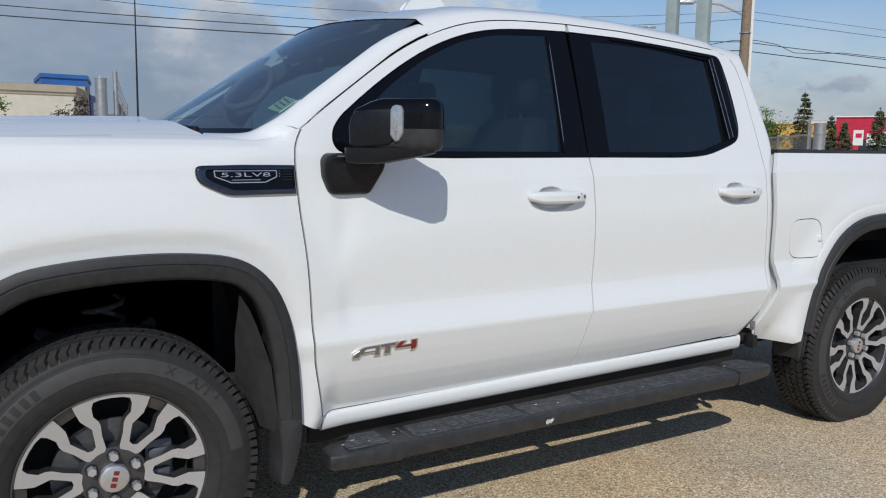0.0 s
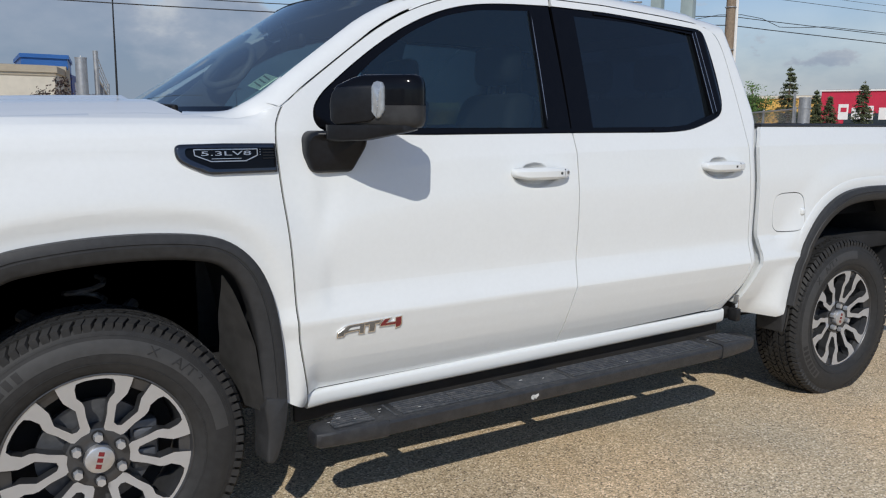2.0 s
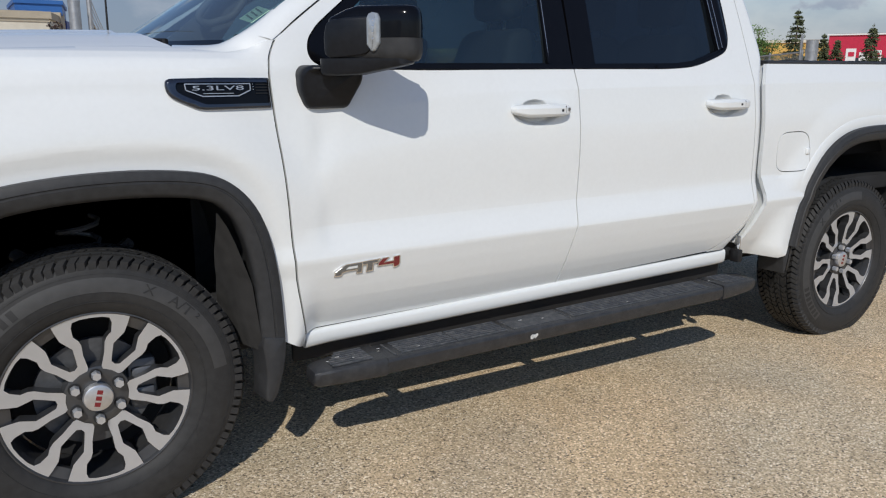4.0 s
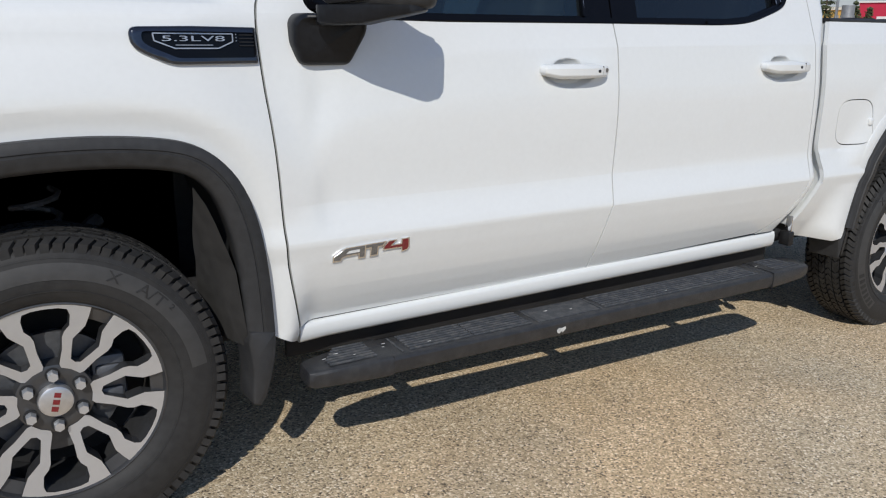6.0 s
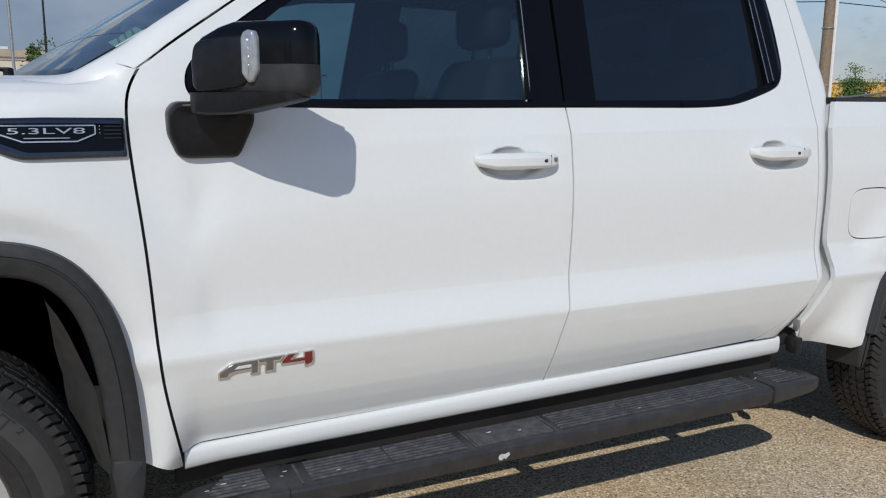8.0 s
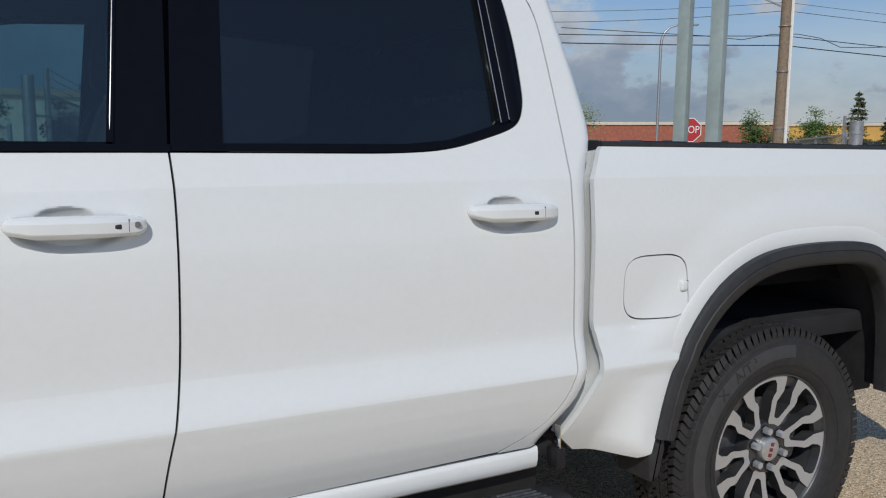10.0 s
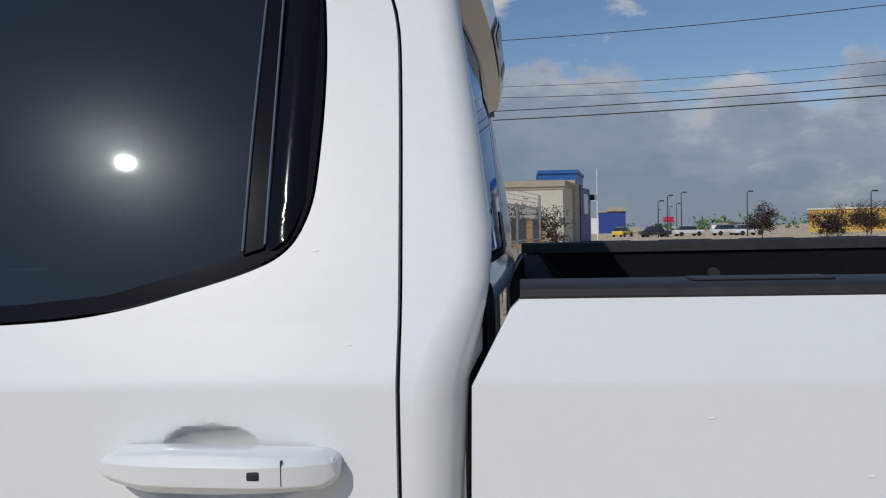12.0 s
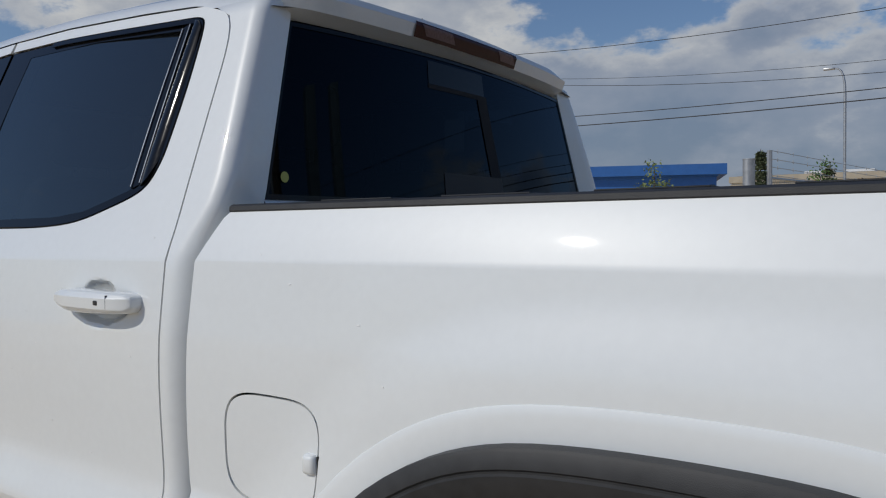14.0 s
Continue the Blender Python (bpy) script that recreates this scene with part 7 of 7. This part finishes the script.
def block(parent, name, corners, z0, z1, material, label=""):
    """An upright block on a ground plan of any shape."""
    bm = bmesh.new()
    prism(bm, corners, z1 - z0, lambda u, v, h: Vector((u, v, z0 + h)))
    bmesh.ops.recalc_face_normals(bm, faces=bm.faces[:])
    return part(name, bm, material, parent, label, 0)


cream = store("long cream stucco store with a tan cornice and blue entrance", (-13.9, 68.5), (6.69, 69.0), 20, 5.78, M_STUCCO_CREAM, M_STUCCO_TAN, 0.54)
facade_box(cream, "moulding", (-13.9, 68.5), (6.69, 69.0), 20, 4.99, 5.10, M_STUCCO_TAN, "", 0.08)
# the entrance side runs back at a slant from the corner
CORNER, BACK = Vector((6.69, 69.0)), Vector((0.2318, 0.9727))
OUT = Vector((BACK.y, -BACK.x))


def entrance_side(name, s0, s1, proud, z0, z1, material, label=""):
    quad = [CORNER + BACK * s0 - OUT * 3, CORNER + BACK * s0 + OUT * proud, CORNER + BACK * s1 + OUT * proud, CORNER + BACK * s1 - OUT * 3]
    return block(cream, name, [tuple(q) for q in quad], z0, z1, material, label)


entrance_side("side_wall", 0.2, 16.4, 0.0, 0, 5.2, M_STUCCO_CREAM)
entrance_side("side_cornice", 0.0, 7.4, 0.15, 5.2, 5.76, M_STUCCO_TAN)
entrance_side("pilaster", 4.9, 7.4, 0.25, 0, 6.05, M_STUCCO_TAN)
entrance_side("blue_wall", 7.5, 13.4, 0.35, 0, 5.5, M_BLUE_DARK, "blue entrance wall")
entrance_side("sign_board", 9.2, 11.8, 0.42, 2.9, 4.9, M_WHITE_PANEL, "white sign board")
entrance_side("canopy", 14.4, 16.4, 0.70, 4.4, 5.0, M_CAR_DARK)
block(cream, "blue_parapet", [(4.7, 74.0), (8.3, 74.3), (9.5, 82.5), (4.7, 82.5)], 5.8, 6.72, M_BLUE_CLAD, "raised blue parapet")
block(cream, "parapet_cap", [(4.6, 73.85), (8.4, 74.15), (9.65, 82.6), (4.6, 82.6)], 6.72, 7.05, M_BLUE_CLAD)
for x0 in (-9.2, -6.0):
    facade_box(cream, "roof_unit", (x0, 74.6), (x0 + 2.3, 74.7), 2, 5.78, 6.4, M_WHITE_PANEL)
blue = store("blue metal-clad store with an overhanging fascia", (-46.0, 84.0), (-22.0, 93.0), 25, 7.7, M_BLUE_CLAD, M_BLUE_CLAD, 0.2)
facade_box(blue, "fascia", (-46.6, 83.2), (-20.9, 92.6), 26, 7.7, 8.95, M_BLUE_CLAD, "dark blue fascia", 0.2)
far_store = store("far blue store with white end", (22.2, 198.4), (28.8, 197.7), 20, 5.6, M_BLUE_DARK, M_STUCCO_TAN, 0.3)
facade_box(far_store, "white_wing", (19.4, 198.6), (22.2, 198.4), 15, 0, 3.9, M_WHITE_PANEL)
facade_box(far_store, "sign_tower", (24.2, 197.6), (28.9, 197.1), 4, 5.6, 6.6, M_STUCCO_TAN)
store("brown-red brick store with a pale coping", (60.5, 79.5), (78.0, 61.8), 25, 4.9, M_BRICKWORK, M_STUCCO_CREAM, 0.35, 5)
store("yellow stucco store with a pale coping", (78.2, 61.6), (83.8, 52.4), 20, 4.7, M_STUCCO_YELLOW, M_STUCCO_CREAM, 0.3, 2)
red_store = store("red shop front with white sign shapes", (83.9, 52.2), (92.5, 34.0), 20, 5.3, M_SHOP_RED, M_WHITE_PANEL, 0.16, 2)
rd = Vector((92.5 - 83.9, 34.0 - 52.2)).normalized()
for i, (w, hh) in enumerate(((0.9, 1.7), (0.8, 1.3), (0.7, 1.5), (0.8, 1.3), (0.9, 1.3), (0.8, 1.7))):
    q = Vector((83.9, 52.2)) + rd * (1.9 + i * 1.35)
    e = q + rd * w
    facade_box(red_store, "sign_shape", (q.x, q.y), (e.x, e.y), 0.2, 2.0, 2.0 + hh, M_WHITE_PANEL, "white sign shape", 0.06)
    if i in (0, 2, 4):
        k0, k1 = q + rd * 0.28, q + rd * (w - 0.2)
        facade_box(red_store, "sign_counter", (k0.x, k0.y), (k1.x, k1.y), 0.1, 2.0 + hh * 0.5, 2.0 + hh * 0.78, M_SHOP_RED, "", 0.09)
yel = store("long yellow stucco store with raised bays", (52.5, 140.3), (88.0, 122.0), 30, 4.1, M_STUCCO_YELLOW, M_STUCCO_CREAM, 0.3)
facade_box(yel, "raised_bay", (75.5, 129.4), (81.8, 126.0), 6, 0, 5.2, M_PALE_YELLOW, "pale yellow raised bay", 0.4)
store("low white warehouse far off", (46.5, 170.0), (43.5, 171.5), 12, 2.0, M_WHITE_PANEL, M_ROOF, 0.3)
# yellow block placed and sized to fit a yellow patch in the camera's view
store("low yellow block with a cream coping beyond the fence", (2.4, 60.0), (4.8, 60.2), 6, 2.6, M_STUCCO_YELLOW, M_STUCCO_CREAM, 0.3, 2)


# ---------------------------------------------------------------- trees and bushes
def leaf_cards(bm, rng, centre, n, spread, size):
    for _ in range(n):
        c = Vector(centre) + Vector((rng.gauss(0, spread), rng.gauss(0, spread), rng.gauss(0, spread * 0.8)))
        u = Vector((rng.uniform(-1, 1), rng.uniform(-1, 1), rng.uniform(-1, 1))).normalized()
        v = u.orthogonal().normalized()
        s = size * rng.uniform(0.6, 1.3)
        bm.faces.new([bm.verts.new(c + q) for q in (u * s, v * s * 0.55, -u * s * 0.9, -v * s * 0.55)])


def spruce(x, y, h, seed):
    rng = random.Random(seed)
    t = thing("spruce_tree", "dark green spruce with drooping branches and gaps", "tree", "spruces beside the lot")
    bm = bmesh.new()
    tube(bm, [(x, y, 0), (x, y, h)], 0.03 * h ** 0.8, 7, 0.01)
    z = 0.18 * h
    twigs = []
    while z < h * 0.97:
        r = (1 - z / h) ** 0.85 * h * 0.25 + 0.05
        for k in range(rng.randint(7, 10)):
            a = rng.uniform(0, 2 * math.pi)
            rr = r * rng.uniform(0.55, 1.15)
            e = Vector((x + rr * math.cos(a), y + rr * math.sin(a), z - rr * 0.22))
            tube(bm, [(x, y, z), e], 0.012, 3, 0.004)
            twigs.append((Vector((x, y, z)), e))
        z += 0.045 * h * rng.uniform(0.7, 1.2)
    part("trunk", bm, M_BARK, t)
    bm = bmesh.new()
    for a, b in twigs:
        ln = (b - a).length
        for s in range(3, 9):
            p_ = a + (b - a) * (s / 8)
            leaf_cards(bm, rng, p_ - Vector((0, 0, 0.02)), 8, 0.035 + 0.035 * ln, 0.045 + 0.012 * h / 4)
    leaf_cards(bm, rng, (x, y, h * 0.97), 10, 0.03 * h / 3, 0.06)
    part("crown", bm, M_SPRUCE, t, "", 0)


def broadleaf(x, y, h, spread, material, seed, label, dense=1.0, name="broadleaf_tree"):
    rng = random.Random(seed)
    t = thing(name, label, "tree" if name.endswith("tree") else "bush")
    bm = bmesh.new()
    fork = h * rng.uniform(0.22, 0.34)
    tube(bm, [(x, y, 0), (x + rng.uniform(-.1, .1), y, fork), (x, y, h * 0.9)], 0.018 * h, 7, 0.008 * h * 0.4)
    tips = [Vector((x, y, h * 0.9))]
    for k in range(int(9 + 3 * spread)):
        a, z0 = rng.uniform(0, 2 * math.pi), fork + rng.uniform(0, 0.5) * (h - fork)
        rr = spread * rng.uniform(0.45, 1.0) * (1 - 0.35 * (z0 / h))
        e = Vector((x + rr * math.cos(a), y + rr * math.sin(a), min(z0 + rr * rng.uniform(0.5, 1.2), h * 0.97)))
        mid_ = (Vector((x, y, z0)) + e) / 2 + Vector((0, 0, 0.08 * h))
        tube(bm, [(x, y, z0), mid_, e], 0.007 * h, 5, 0.003)
        tips += [e, mid_]
    part("trunk", bm, M_BARK, t)
    bm = bmesh.new()
    for c_ in tips:
        for _ in range(3):
            q = c_ + Vector((rng.gauss(0, 0.14), rng.gauss(0, 0.14), rng.gauss(0, 0.12))) * spread
            leaf_cards(bm, rng, q, int(42 * dense), 0.13 * spread + 0.03, 0.030 + 0.0075 * h)
    part("crown", bm, material, t, "", 0)


for i, (x, y, h) in enumerate(((-2.44, 28.5, 4.2), (-0.5, 30.5, 3.7), (40.7, 26.2, 4.75), (41.5, 25.0, 3.4), (41.9, 24.4, 3.05), (42.8, 23.0, 3.85), (43.6, 21.4, 3.4), (-4.6, 30.0, 3.1))):
    spruce(x, y, h, 10 + i)
TREES = ((35.58, 24.8, 3.85, 1.0, M_LEAF), (34.65, 27.9, 3.75, 1.0, M_LEAF), (35.4, 27.0, 3.4, 0.9, M_LEAF), (36.6, 25.6, 3.6, 1.0, M_LEAF), (28.7, 35.6, 4.8, 1.8, M_LEAF_PALE),
         (-5.9, 27.3, 4.0, 0.9, M_LEAF_PALE), (-0.2, 26.7, 3.5, 0.7, M_LEAF), (15.7, 41.9, 2.8, 0.8, M_LEAF_PURPLE), (25.6, 37.6, 2.25, 1.3, M_LEAF))
for i, (x, y, h, sp, m_) in enumerate(TREES):
    kinds = {"green_leaves": "young green broadleaf tree with an open crown", "pale_green_leaves": "pale thin-leaved young tree with gaps", "purple_brown_leaves": "small purple-leaved ornamental tree"}
    broadleaf(x, y, h, sp, m_, 40 + i, kinds[m_.name], 0.7 if m_ is M_LEAF_PALE else 1.0)
for i, (x, y, h, sp) in enumerate(((1.87, 18.56, 2.53, 0.46), (2.5, 29.5, 2.6, 0.8), (2.0, 26.0, 2.4, 0.6), (4.4, 31.0, 2.5, 0.85), (18.6, 41.0, 2.1, 1.1), (20.3, 40.3, 2.5, 1.2), (21.8, 39.6, 2.75, 1.3), (23.4, 38.9, 2.4, 1.1), (2.16, 21.16, 2.40, 0.46))):
    broadleaf(x, y, h, sp, M_LEAF_PURPLE, 70 + i, "purple-brown leafy bush beside the fence", 1.5 if x > 10 else 0.6, "ornamental_bush")
rng = random.Random(5)
bm = bmesh.new()
for i in range(150):
    a = radians(rng.uniform(-8, 75))
    d_ = rng.uniform(230, 330)
    leaf_cards(bm, rng, (d_ * math.sin(a), d_ * math.cos(a), rng.uniform(0.8, 2.6)), 14, 1.3, 0.9)
tagged(link("distant_trees", bm, M_LEAF, None, "", 0), "belt of far green trees on the horizon", "trees", kind="stuff")


# ---------------------------------------------------------------- parked vehicles far off
def parked_car(x, y, turn, paint, label, tall=1.45):
    c = thing("parked_car", label, "car", "cars on the far lot")
    c.matrix_world = pose(x, y, 0, 0, 0, turn)
    bm = bmesh.new()
    vs = box(bm, -2.2, 2.2, -0.9, 0.9, 0.32, 0.92, 0.14, 2)
    part("body", bm, paint, c)
    bm = bmesh.new()
    vs = box(bm, -1.5, 1.2, -0.8, 0.8, 0.90, tall, 0.10, 2)
    for v in bm.verts:
        k = smooth01((v.co.z - 0.95) / (tall - 0.95))
        v.co.x = -0.15 + (v.co.x + 0.15) * (1 - 0.28 * k)
        v.co.y *= 1 - 0.14 * k
    part("cabin", bm, M_SHOPGLASS, c)
    bm = bmesh.new()
    box(bm, -1.05, 0.75, -0.68, 0.68, tall - 0.03, tall + 0.03, 0.02)
    part("roof", bm, paint, c)
    for wx in (-1.35, 1.35):
        for wy in (-0.86, 0.86):
            bm = bmesh.new()
            bmesh.ops.create_cone(bm, cap_ends=True, segments=16, radius1=0.33, radius2=0.33, depth=0.2, matrix=Matrix.Translation((wx, wy, 0.33)) @ Matrix.Rotation(radians(90), 4, "X"))
            part("wheel", bm, M_RUBBER, c)


for x, y, tr_, m_, lb, tl in ((21.7, 112, 10, M_CAR_DARK, "dark car parked on the far lot", 1.5), (24.5, 126, 80, M_CAR_WHITE, "white van parked on the far lot", 2.0),
                              (35.0, 114, 15, M_CAR_WHITE, "white car on the far lot", 1.5), (33.0, 118, 15, M_CAR_WHITE, "white car on the far lot", 1.6),
                              (45.3, 111, -20, M_CAR_YELLOW, "yellow vehicle on the far lot", 1.7), (18.5, 122, 60, M_CAR_YELLOW, "yellow vehicle on the far lot", 1.5), (27.5, 118, 12, M_CAR_WHITE, "white car on the far lot", 1.5)):
    parked_car(x, y, tr_, m_, lb, tl)
rs = thing("roadside_sign", "red roadside sign on a post", "sign")
bm = bmesh.new()
box(bm, 23.85, 25.35, 117.3, 117.5, 2.1, 2.9, 0.02)
part("panel", bm, M_SHOP_RED, rs)
bm = bmesh.new()
tube(bm, [(24.6, 117.6, 0), (24.6, 117.6, 2.2)], 0.08, 6)
part("post", bm, M_GALV, rs)
